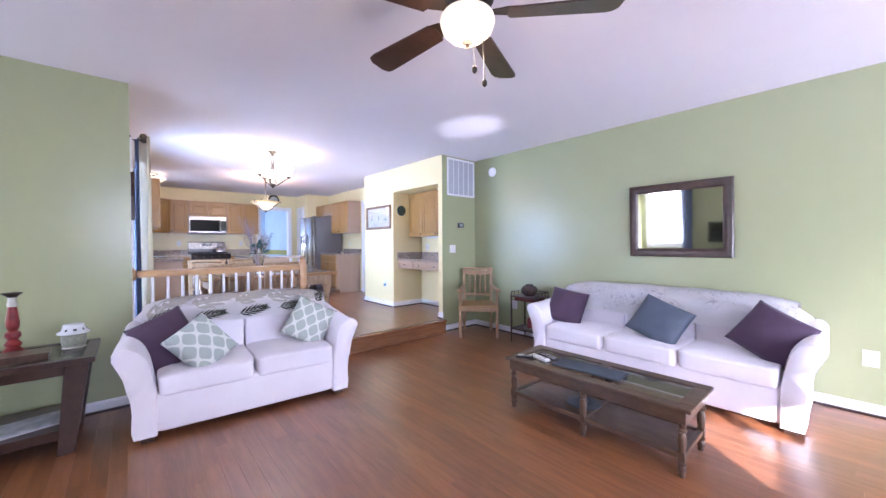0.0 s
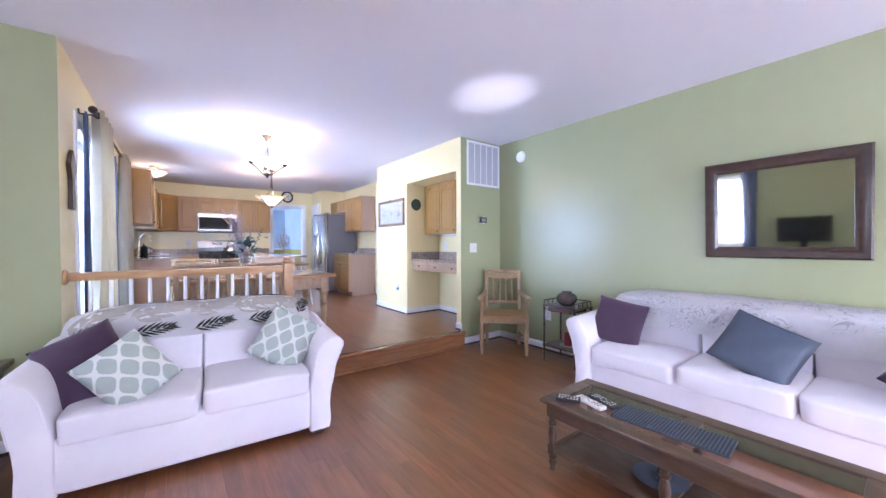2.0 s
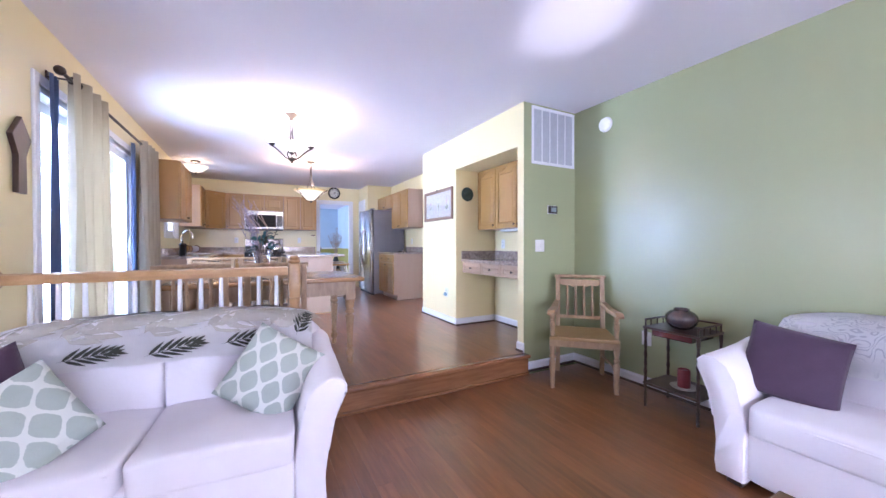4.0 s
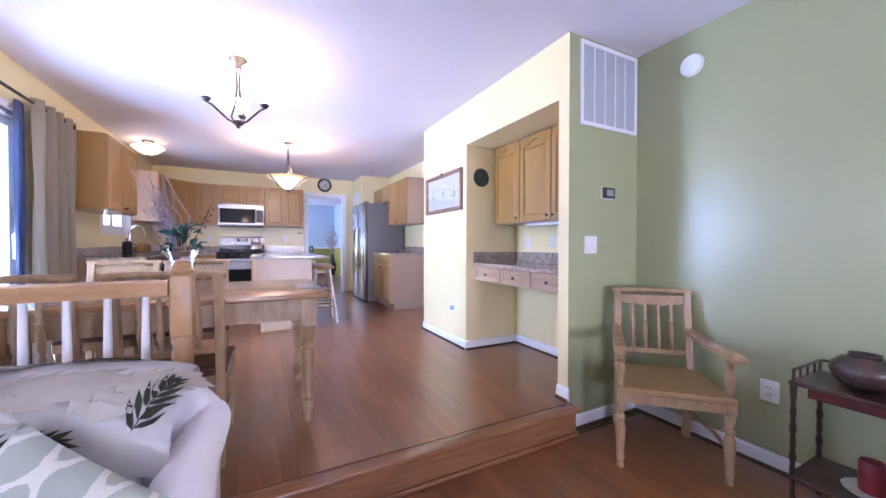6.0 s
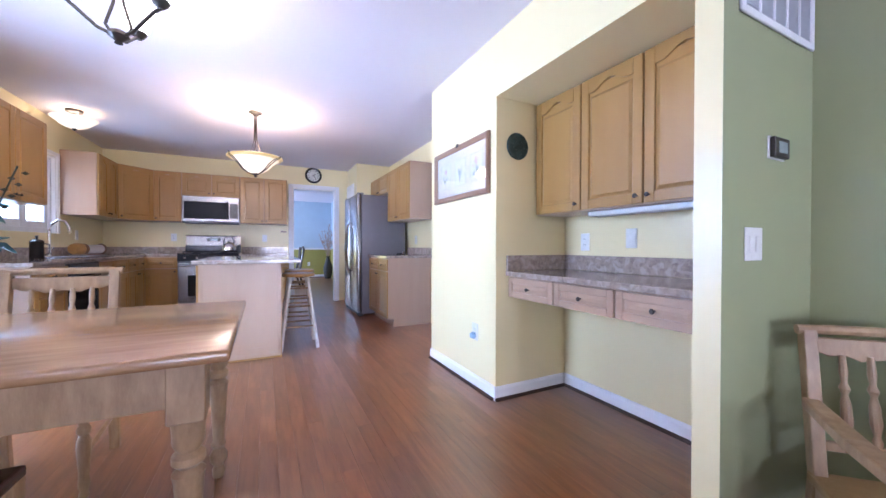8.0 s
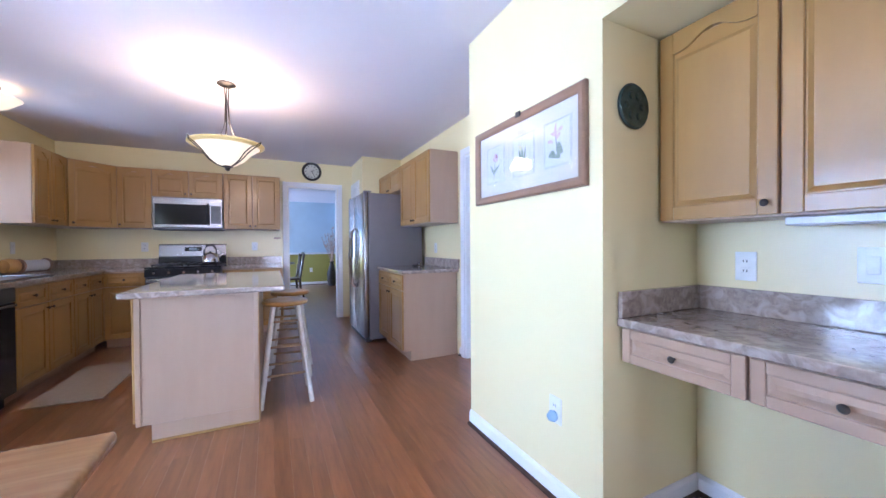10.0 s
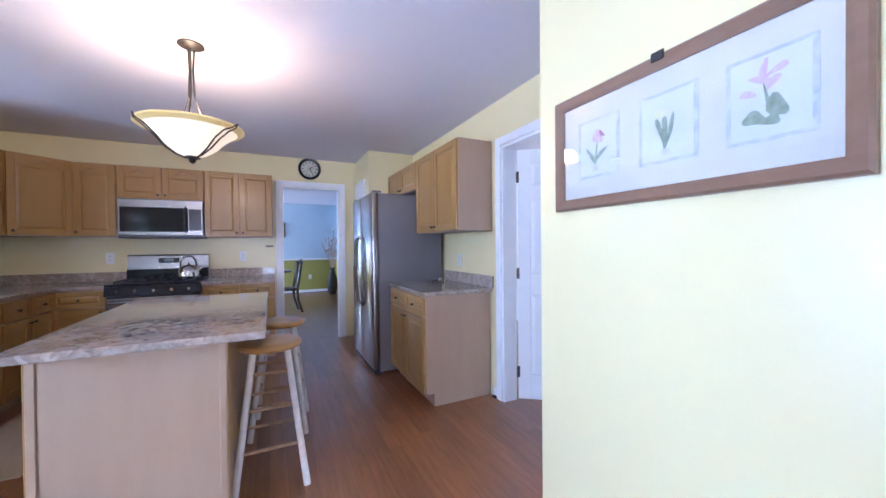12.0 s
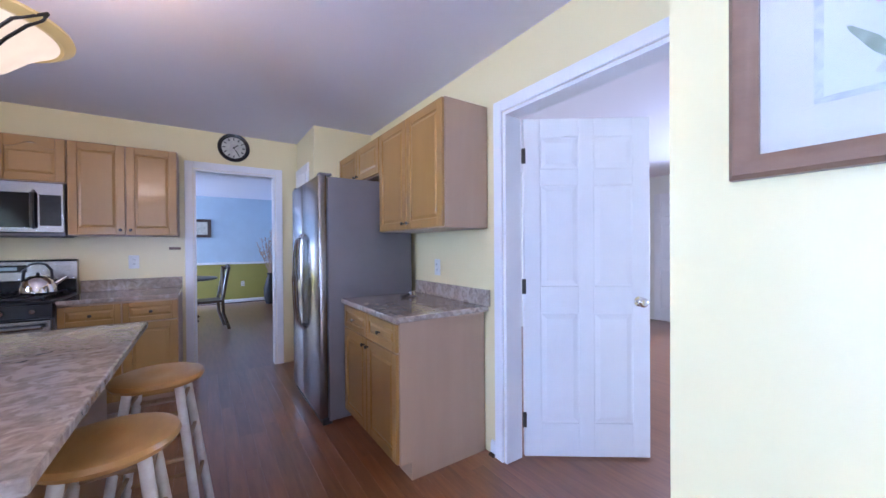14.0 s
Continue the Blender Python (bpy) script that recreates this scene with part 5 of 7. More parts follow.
# ---- kitchen cabinets ----
def door_front(parent, name, x0, x1, z0, z1, y=0.0, arch=False, knob=None, material="maple", drawer=False):
    """A cabinet door: stiles and rails round a raised panel, its back on local y, looking to -y. arch: cathedral top rail."""
    t = 0.020
    s = 0.038 if drawer else 0.055
    s = min(s, (z1 - z0) * 0.28)
    bm = bmesh.new()
    box(bm, x0 + s - 0.004, x1 - s + 0.004, y - t + 0.009, y, z0 + s - 0.004, z1 - s + 0.004)
    box(bm, x0, x0 + s, y - t, y, z0, z1, 0.003)
    box(bm, x1 - s, x1, y - t, y, z0, z1, 0.003)
    box(bm, x0 + s, x1 - s, y - t, y, z0, z0 + s, 0.003)
    w = x1 - x0 - 2 * s
    if arch:
        n = 10
        pts = [(x0 + s, z1), (x1 - s, z1)]
        for i in range(n + 1):
            u = i / n
            k = abs(2 * u - 1)
            dz = 0.045 * (1 if k > 0.8 else (math.cos(math.pi * (0.8 - k) / 0.8) * 0.5 + 0.5) ** 1.0)
            pts.append((x1 - s - w * u, z1 - s * 0.75 - dz))
        prism(bm, pts, y - t, y, "y")
    else:
        box(bm, x0 + s, x1 - s, y - t, y, z1 - s, z1, 0.003)
    top = z1 - s - (0.045 if arch else 0)
    p = 0.022
    pn = None
    if x1 - x0 - 2 * s > 0.07:
        a = [(x0 + s + 0.006, z0 + s + 0.006), (x1 - s - 0.006, z0 + s + 0.006), (x1 - s - 0.006, top - 0.006), (x0 + s + 0.006, top - 0.006)]
        b = [(x0 + s + p, z0 + s + p), (x1 - s - p, z0 + s + p), (x1 - s - p, top - p), (x0 + s + p, top - p)]
        if (z1 - z0) - 2 * s > 2 * p + 0.01:
            pn = bmesh.new()
            va = [pn.verts.new((px, y - t + 0.009, pz)) for px, pz in a]
            vb = [pn.verts.new((px, y - t + 0.002, pz)) for px, pz in b]
            pn.faces.new(vb)
            for i in range(4):
                j = (i + 1) % 4
                pn.faces.new((va[i], va[j], vb[j], vb[i]))
    d = part(name, bm, material, parent)
    if pn:
        part("raised_panel", pn, material, d)
    if knob:
        bm = bmesh.new()
        R = Matrix.Rotation(radians(90), 3, 'X')
        lathe(bm, [(0.005, 0), (0.0045, 0.010), (0.010, 0.015), (0.0125, 0.020), (0.008, 0.026), (0.001, 0.027)], (knob[0], y - t, knob[1]), 14, R)
        part("knob", bm, "pewter", d, label="round antique nickel knob", smooth=True)
    return d


def upper_cabinet(x, y, z, rz, w, h, d, doors, label, arch=False, pale=True, name="wall_cabinet", splits=None, sides=None):
    """Wall cabinet: the front left bottom corner at x, y, z; local x along the front, looking to -y."""
    t = thing(name, x, y, z, rz, label, "cabinet")
    part("body", bx(0, w, 0, d, 0, h, bev=0.0015), "maple_pale" if pale else "maple", t)
    cuts = splits or [i / doors for i in range(doors + 1)]
    for i in range(doors):
        a, b = w * cuts[i] + 0.004, w * cuts[i + 1] - 0.004
        k = a + 0.028 if (sides[i] == "l" if sides else (i % 2 == 1 or doors == 1)) else b - 0.028
        door_front(t, "door", a, b, 0.006, h - 0.006, -0.001, arch, (k, 0.045))
    return t


def base_cabinet(x, y, z, rz, w, d, doors, label, h=0.872, toe=0.10, drawers=True, splits=None, pale=True):
    t = thing("base_cabinet", x, y, z, rz, label, "cabinet")
    bm = bmesh.new()
    prism(bm, [(0, toe), (0, h), (d, h), (d, 0), (0.07, 0), (0.07, toe)], 0, w, "x")
    part("body", bm, "maple_pale" if pale else "maple", t)
    cuts = splits or [i / doors for i in range(doors + 1)]
    for i in range(doors):
        a, b = w * cuts[i] + 0.005, w * cuts[i + 1] - 0.005
        if drawers:
            door_front(t, "drawer", a, b, h - 0.165, h - 0.015, -0.001, False, ((a + b) / 2, h - 0.09), drawer=True)
        k = a + 0.028 if i % 2 == 1 else b - 0.028
        door_front(t, "door", a, b, toe + 0.01, h - (0.175 if drawers else 0.015), -0.001, False, (k, h - 0.215))
    return t


def slab(name, polys, label, z0=KF + 0.873, z1=KF + 0.905, kind_="countertop"):
    t = thing(name, 0, 0, 0, 0, label, kind_)
    for i, (x0, x1, y0, y1) in enumerate(polys):
        part("slab", bx(x0, x1, y0, y1, z0, z1, bev=0.004, seg=2), "granite", t)
    return t


CZ = KF + 0.905
UZ, UH = 1.565, 0.745
# wall cabinets on the back wall
upper_cabinet(1.52, 10.86, UZ, 0, 0.335, UH, 0.305, 1, "narrow honey maple wall cabinet with an arched door", True)
upper_cabinet(1.857, 10.86, 1.965, 0, 0.758, UH - 0.40, 0.305, 2, "short honey maple wall cabinet above the microwave", True)
upper_cabinet(2.617, 10.86, UZ, 0, 0.69, UH, 0.305, 2, "honey maple wall cabinet beside the dining doorway")


# diagonal corner cabinet
def corner_upper():
    t = thing("corner_cabinet", 0, 0, UZ, 0, "honey maple diagonal corner wall cabinet with one wide door", "cabinet")
    a, b = Vector((1.19, 10.54, 0)), Vector((1.518, 10.86, 0))
    bm = bmesh.new()
    prism(bm, [(0.865, 10.54), (1.19, 10.54), (1.518, 10.86), (1.518, 11.165), (0.865, 11.165)], 0, UH, "z")
    part("body", bm, "maple_pale", t)
    L = (b - a).length
    dr = door_front(t, "door", 0.01, L - 0.01, 0.006, UH - 0.006, -0.001, True, (0.04, 0.045))
    for o in (dr, *dr.children):
        o.matrix_basis = Matrix.Translation(a) @ Matrix.Rotation(math.atan2(b.y - a.y, b.x - a.x), 4, 'Z') if o is dr else o.matrix_basis


corner_upper()
# west wall
upper_cabinet(1.185, 7.87, UZ, 90, 0.93, UH, 0.32, 2, "honey maple wall cabinet beside the beige curtain", pale=False)
upper_cabinet(1.185, 9.93, UZ, 90, 0.607, UH, 0.32, 2, "honey maple wall cabinet past the sink window", True)
# east wall, above the counter and the refrigerator
upper_cabinet(4.64, 9.455, UZ, -90, 0.872, UH, 0.315, 2, "honey maple wall cabinet over the small counter")
upper_cabinet(4.64, 10.405, 2.02, -90, 0.942, 0.29, 0.315, 2, "short honey maple wall cabinet over the refrigerator")
# desk alcove
upper_cabinet(4.69, 6.252, 1.425, -90, 1.195, 0.775, 0.265, 3, "honey maple wall cabinet above the built-in desk", True, sides="rrl")
bar = thing("under_cabinet_lamp", 4.80, 5.55, 1.424, 0, "slim white under-cabinet light fitting above the desk", "lamp")
part("case", bx(-0.05, 0.05, -0.35, 0.32, -0.028, -0.001, bev=0.004), "plastic", bar)
part("diffuser", bx(-0.04, 0.04, -0.33, 0.30, -0.031, -0.0285), "paper", bar)

# base cabinets
base_cabinet(4.36, 9.455, KF, -90, 0.84, 0.59, 2, "honey maple base cabinet with two drawers beside the refrigerator")
base_cabinet(2.622, 10.56, KF, 0, 0.70, 0.60, 2, "honey maple base cabinet beside the range")
base_cabinet(1.475, 10.56, KF, 0, 0.385, 0.60, 1, "honey maple base cabinet in the corner by the range")
base_cabinet(1.47, 7.88, KF, 90, 0.50, 0.60, 1, "honey maple base cabinet with a plain pale end panel")
base_cabinet(1.47, 9.0, KF, 90, 0.86, 0.60, 2, "honey maple sink cabinet under the window")
base_cabinet(1.47, 9.865, KF, 90, 0.69, 0.60, 2, "honey maple base cabinet beside the sink")
slab("countertop", [(0.868, 1.50, 7.85, 11.162), (1.50, 1.858, 10.53, 11.162)], "speckled grey-brown granite countertop along the sink wall")
slab("countertop", [(2.624, 3.325, 10.53, 11.162)], "speckled grey-brown granite countertop beside the range")
slab("countertop", [(4.320, 4.955, 8.580, 9.462)], "speckled grey-brown granite countertop beside the refrigerator")


def splash(label, *polys):
    t = thing("backsplash", 0, 0, 0, 0, label, "backsplash")
    for p in polys:
        part("strip", bx(*p, bev=0.002), "granite", t)


splash("low granite backsplash along the sink wall and range wall", (0.863, 0.883, 7.85, 11.145, CZ, CZ + 0.10), (0.863, 1.858, 11.147, 11.167, CZ, CZ + 0.10))
splash("low granite backsplash beside the range", (2.624, 3.325, 11.147, 11.167, CZ, CZ + 0.10))
splash("low granite backsplash beside the refrigerator", (4.938, 4.958, 8.565, 9.462, CZ, CZ + 0.10))


# island
def island():
    t = thing("kitchen_island", 2.46, 7.925, KF, 0, "pale maple kitchen island with a granite top", "kitchen island")
    w, d, h = 0.64, 1.30, 0.872
    bm = bmesh.new()
    box(bm, 0, w, 0, d, 0.105, h, 0.002)
    box(bm, 0.075, w, 0.0, d, 0.0, 0.105)
    part("body", bm, "maple_pale", t)
    for px in (0.0, w - 0.028):
        part("corner_strip", bx(px, px + 0.028, -0.006, 0.0, 0.0 if px else 0.105, h, bev=0.002), "maple_pale", t)
    part("side_panel", bx(w, w + 0.006, 0.0, d, 0.0, h, bev=0.001), "maple", t)
    part("shoe_strip", bx(0.076, w + 0.008, -0.014, -0.0065, 0, 0.016, bev=0.003), "maple", t)
    for i in range(2):
        y0 = 0.02 + i * (d - 0.04) / 2
        dr = door_front(t, "door", 0.004, (d - 0.04) / 2 - 0.004, 0.115, h - 0.015, 0, False, (0.05, h - 0.08))
        dr.matrix_basis = Matrix.Translation((0, y0 + (d - 0.04) / 2, 0)) @ Matrix.Rotation(radians(-90), 4, 'Z')
    part("countertop", bx(-0.03, 0.80, -0.160, 1.325, h + 0.001, h + 0.034, bev=0.006, seg=2), "granite", t, label="speckled granite slab")


island()


# desk in the alcove
def desk():
    t = thing("built_in_desk", 4.42, 5.045, KF, 0, "built-in desk in the alcove with a granite top and three drawers", "desk")
    L, D = 1.212, 0.535
    zt = 0.862
    part("countertop", bx(-0.005, D, 0.0, L, zt - 0.032, zt, bev=0.004, seg=2), "granite", t)
    part("backsplash", bx(D - 0.02, D - 0.001, 0.0, L - 0.021, zt + 0.001, zt + 0.105, bev=0.002), "granite", t)
    part("backsplash", bx(0.0, D - 0.001, L - 0.02, L, zt + 0.001, zt + 0.105, bev=0.002), "granite", t)
    part("body", bx(0.035, D - 0.002, 0.004, L - 0.004, zt - 0.175, zt - 0.034, bev=0.001), "maple_pale", t)
    for a, b in ((0.006, 0.385), (0.395, 0.785), (0.795, L - 0.006)):
        dr = door_front(t, "drawer", 0, b - a, zt - 0.172, zt - 0.040, 0, False, ((b - a) / 2, zt - 0.106), "maple_pale", True)
        dr.matrix_basis = Matrix.Translation((0.035, b, 0)) @ Matrix.Rotation(radians(-90), 4, 'Z')


desk()


# ---- appliances ----
def fridge():
    t = thing("refrigerator", 4.17, 9.475, KF, 0, "stainless steel side-by-side refrigerator with grey sides", "refrigerator")
    D, W, H = 0.74, 0.90, 1.79
    part("body", bx(0.065, D, 0, W, 0.03, H - 0.01, bev=0.004), "fridge_side", t)
    for i, (a, b) in enumerate(((0.004, 0.50), (0.508, W - 0.004))):
        bm = bmesh.new()
        box(bm, 0, 0.06, a, b, 0.055, H, 0.012, 3)
        d = part("door", bm, "steel", t, label="brushed stainless steel door", smooth=True)
        yy = b - 0.045 if i == 0 else a + 0.045
        bm = bmesh.new()
        tube(bm, [(0.0, yy, 0.62), (-0.035, yy, 0.66), (-0.055, yy, 0.80), (-0.062, yy, 1.00), (-0.055, yy, 1.20), (-0.035, yy, 1.34), (0.0, yy, 1.38)], 0.013, 10)
        part("handle", bm, "chrome", d, label="curved chrome handle", smooth=True)
        if i == 1:
            part("dispenser", bx(-0.004, 0.001, a + 0.10, b - 0.08, 1.0, 1.32, bev=0.001), "blackmat", d)
    part("grille", bx(0.02, 0.09, 0.01, W - 0.01, 0.004, 0.05, bev=0.004), "blackmat", t)
    for yy in (0.05, W - 0.05):
        part("hinge_cap", bx(0.01, 0.10, yy - 0.03, yy + 0.03, H + 0.0005, H + 0.018, bev=0.004), "fridge_side", t)
    for xx in (0.06, D - 0.05):
        for yy in (0.05, W - 0.05):
            part("foot", bx(xx - 0.02, xx + 0.02, yy - 0.02, yy + 0.02, 0, 0.031, bev=0.003), "blackmat", t)


fridge()


def kitchen_range():
    t = thing("gas_range", 1.862, 10.49, KF, 0, "stainless steel gas range with a black cooktop", "range")
    W, D, H = 0.756, 0.66, 0.905
    part("body", bx(0, W, 0.04, D, 0.0, H - 0.01, bev=0.002), "fridge_side", t)
    part("lower_drawer", bx(0.004, W - 0.004, 0.0, 0.039, 0.05, 0.21, bev=0.006), "steel", t)
    bm = bmesh.new()
    box(bm, 0.004, W - 0.004, 0.0, 0.039, 0.215, 0.79, 0.006)
    od = part("oven_door", bm, "steel", t)
    part("oven_window", bx(0.12, W - 0.12, -0.004, -0.0005, 0.30, 0.60, bev=0.002), "glass_dark", od)
    bm = bmesh.new()
    tube(bm, [(0.04, -0.045, 0.745), (W - 0.04, -0.045, 0.745)], 0.015, 12)
    for xx in (0.08, W - 0.08):
        tube(bm, [(xx, 0.0, 0.745), (xx, -0.045, 0.745)], 0.010, 8)
    part("handle", bm, "steel", od, smooth=True)
    bm = bmesh.new()
    prism(bm, [(0.0, 0.80), (-0.02, 0.81), (-0.004, 0.895), (0.06, 0.895), (0.06, 0.80)], 0.0, W, "x", bev=0.002)
    cp = part("control_panel", bm, "black_satin", t)
    for i in range(5):
        bm = bmesh.new()
        xx = 0.09 + i * (W - 0.18) / 4
        lathe(bm, [(0.018, 0), (0.018, 0.016), (0.015, 0.022), (0.001, 0.023)], (xx, -0.008, 0.852), 16, Matrix.Rotation(radians(95), 3, 'X'))
        part("knob", bm, "steel", cp, smooth=True)
    part("cooktop", bx(0.0, W, -0.01, D - 0.07, H - 0.009, H + 0.012, bev=0.005), "black_satin", t)
    for gx in (0.05, 0.40):
        bm = bmesh.new()
        for i in range(4):
            xx = gx + 0.02 + i * 0.088
            box(bm, xx - 0.006, xx + 0.006, 0.04, D - 0.12, H + 0.028, H + 0.042, 0.002)
        for yy in (0.05, 0.28, D - 0.13):
            box(bm, gx, gx + 0.31, yy - 0.006, yy + 0.006, H + 0.024, H + 0.040, 0.002)
        for cx in (gx + 0.01, gx + 0.30):
            for yy in (0.05, D - 0.13):
                box(bm, cx - 0.006, cx + 0.006, yy - 0.006, yy + 0.006, H + 0.012, H + 0.03)
        part("grate", bm, "blackmat", t)
        for yy in (0.16, 0.42):
            bm = bmesh.new()
            lathe(bm, [(0.045, H + 0.012), (0.045, H + 0.018), (0.03, H + 0.022), (0.001, H + 0.024)], (gx + 0.155, yy, 0), 20)
            part("burner", bm, "blackmat", t, smooth=True)
    bm = bmesh.new()
    prism(bm, [(D - 0.068, H - 0.005), (D - 0.05, H + 0.27), (D - 0.035, H + 0.285), (D, H + 0.285), (D, H - 0.005)], 0.0, W, "x", bev=0.003)
    bg = part("backguard", bm, "steel", t, label="stainless steel backguard")
    part("lower_band", bx(0.002, W - 0.002, D - 0.078, D - 0.07, H + 0.014, H + 0.125, bev=0.001), "black", bg)
    part("display", bx(0.28, 0.47, D - 0.062, D - 0.050, H + 0.19, H + 0.245, bev=0.001), "black", bg)
    part("clock_digits", bx(0.33, 0.42, D - 0.064, D - 0.0625, H + 0.205, H + 0.23), "lcd", bg)


kitchen_range()


def microwave():
    t = thing("microwave_oven", 1.860, 10.83, 1.558, 0, "stainless steel over-range microwave with a black window", "microwave")
    W, D, H = 0.745, 0.335, 0.405
    part("body", bx(0, W, 0.03, D, 0, H, bev=0.002), "fridge_side", t)
    bm = bmesh.new()
    box(bm, 0, W, 0.0, 0.03, 0.02, H - 0.0, 0.006)
    d = part("door", bm, "steel", t)
    part("window", bx(0.025, 0.605, -0.004, 0.0, 0.06, H - 0.085, bev=0.002), "glass_dark", d)
    bm = bmesh.new()
    tube(bm, [(0.585, 0.0, 0.06), (0.585, -0.035, 0.075), (0.585, -0.04, 0.2), (0.585, -0.035, H - 0.085), (0.585, 0.0, H - 0.07)], 0.012, 10)
    part("handle", bm, "blackmat", d, smooth=True)
    part("control_panel", bx(0.615, W - 0.015, -0.003, 0.0, 0.075, H - 0.095, bev=0.001), "black", d)
    part("vent_lip", bx(0.01, W - 0.01, 0.01, 0.30, -0.008, -0.0005), "blackmat", t)


microwave()


def dishwasher():
    t = thing("dishwasher", 1.485, 8.385, KF, 0, "dark stainless dishwasher beside the sink cabinet", "dishwasher")
    part("body", bx(-0.60, -0.015, 0, 0.61, 0.1, 0.870), "fridge_side", t)
    part("door", bx(-0.014, 0.008, 0.004, 0.606, 0.10, 0.76, bev=0.004), "black", t)
    part("control_panel", bx(-0.014, 0.012, 0.004, 0.606, 0.765, 0.868, bev=0.004), "blackmat", t)
    bm = bmesh.new()
    tube(bm, [(0.035, 0.06, 0.745), (0.035, 0.55, 0.745)], 0.010, 10)
    for yy in (0.09, 0.52):
        tube(bm, [(0.006, yy, 0.745), (0.035, yy, 0.745)], 0.007, 8)
    part("handle", bm, "steel", t, smooth=True)
    part("toe_board", bx(-0.55, -0.06, 0.004, 0.606, 0.0, 0.1), "blackmat", t)


dishwasher()


# ---- on the counters ----
kt = thing("kettle", 2.47, 10.80, KF + 0.948, 25, "polished steel whistling kettle on the range", "kettle")
bm = bmesh.new()
lathe(bm, [(0.09, 0), (0.10, 0.008), (0.098, 0.04), (0.085, 0.085), (0.055, 0.12), (0.035, 0.13), (0.001, 0.132)], seg=28)
part("body", bm, "chrome", kt, smooth=True)
bm = bmesh.new()
tube(bm, [(0.08, 0, 0.06), (0.125, 0, 0.095), (0.15, 0, 0.115)], 0.018, 10, taper=0.010)
part("spout", bm, "chrome", kt, smooth=True)
bm = bmesh.new()
tube(bm, [(0.075, 0, 0.10), (0.07, 0, 0.17), (0.04, 0, 0.215), (0, 0, 0.225), (-0.04, 0, 0.215), (-0.07, 0, 0.17), (-0.075, 0, 0.10)], 0.009, 10)
part("handle", bm, "blackmat", kt, smooth=True)
bm = bmesh.new()
lathe(bm, [(0.006, 0.13), (0.012, 0.145), (0.001, 0.155)], seg=12)
part("lid_knob", bm, "blackmat", kt, smooth=True)

fc = thing("faucet", 0.98, 9.40, CZ, 0, "brushed nickel gooseneck kitchen faucet", "faucet")
bm = bmesh.new()
lathe(bm, [(0.028, 0), (0.028, 0.008), (0.016, 0.02), (0.014, 0.08)], seg=16)
tube(bm, [(0, 0, 0.07), (0, 0, 0.27), (0.02, 0, 0.34), (0.07, 0, 0.385), (0.12, 0, 0.37), (0.15, 0, 0.32), (0.155, 0, 0.25)], 0.013, 12)
part("spout", bm, "chrome", fc, smooth=True)
bm = bmesh.new()
tube(bm, [(0, 0.014, 0.06), (0, 0.05, 0.07), (0.0, 0.085, 0.10)], 0.008, 8)
part("lever", bm, "chrome", fc, smooth=True)
sk = thing("sink", 1.20, 9.40, CZ, 0, "white kitchen sink rim set in the granite counter", "sink")
bm = bmesh.new()
for a in ((-0.20, -0.18, -0.36, 0.36), (0.18, 0.20, -0.36, 0.36), (-0.18, 0.18, -0.36, -0.34), (-0.18, 0.18, 0.34, 0.36)):
    box(bm, a[0], a[1], a[2], a[3], 0.0, 0.010, 0.004)
part("rim", bm, "steel", sk)
part("basin", bx(-0.18, 0.18, -0.34, 0.34, 0.0006, 0.003), "fridge_side", sk)

cj = thing("coffee_jar", 1.06, 8.98, CZ, 0, "dark glass coffee press on the counter", "coffee press")
bm = bmesh.new()
lathe(bm, [(0.045, 0), (0.05, 0.01), (0.048, 0.15), (0.05, 0.16), (0.03, 0.175), (0.008, 0.18), (0.008, 0.20), (0.014, 0.21), (0.001, 0.215)], seg=20)
part("body", bm, "glass_dark", cj, smooth=True)
bm = bmesh.new()
tube(bm, [(0.045, 0, 0.14), (0.085, 0, 0.13), (0.085, 0, 0.05), (0.045, 0, 0.03)], 0.006, 8)
part("handle", bm, "blackmat", cj, smooth=True)

pt = thing("paper_towel_holder", 1.02, 10.28, CZ, 72, "wooden horizontal paper towel holder with a white roll", "paper towel holder")
Ry = Matrix.Rotation(radians(90), 3, 'Y')
bm = bmesh.new()
lathe(bm, [(0.055, -0.10), (0.055, 0.14)], (0, 0, 0.075), 24, Ry)
part("roll", bm, "paper", pt, smooth=True, sharp=50)
for s in (-0.115, 0.155):
    bm = bmesh.new()
    lathe(bm, [(0.06, s - 0.01), (0.07, s), (0.06, s + 0.01)], (0, 0, 0.075), 20, Ry)
    part("end_disc", bm, "brownframe", pt, smooth=True)
bm = bmesh.new()
lathe(bm, [(0.06, -0.26), (0.075, -0.22), (0.07, -0.16), (0.04, -0.135)], (0, 0, 0.078), 20, Ry)
part("wooden_ball", bm, "stoolseat", pt, smooth=True)
part("base", bx(-0.24, 0.16, -0.03, 0.03, 0, 0.012, bev=0.003), "brownframe", pt)

gd = thing("bottle_stopper_set", 4.80, 9.28, CZ, 20, "small chrome bottle opener lying on the counter", "bottle opener")
bm = bmesh.new()
lathe(bm, [(0.03, 0), (0.042, 0.012), (0.03, 0.035), (0.012, 0.042)], (0.0, 0, 0), 18)
part("head", bm, "chrome", gd, smooth=True)
bm = bmesh.new()
tube(bm, [(0.02, 0, 0.02), (-0.06, -0.01, 0.012), (-0.13, -0.02, 0.010)], 0.009, 8)
part("handle", bm, "blackmat", gd, smooth=True)

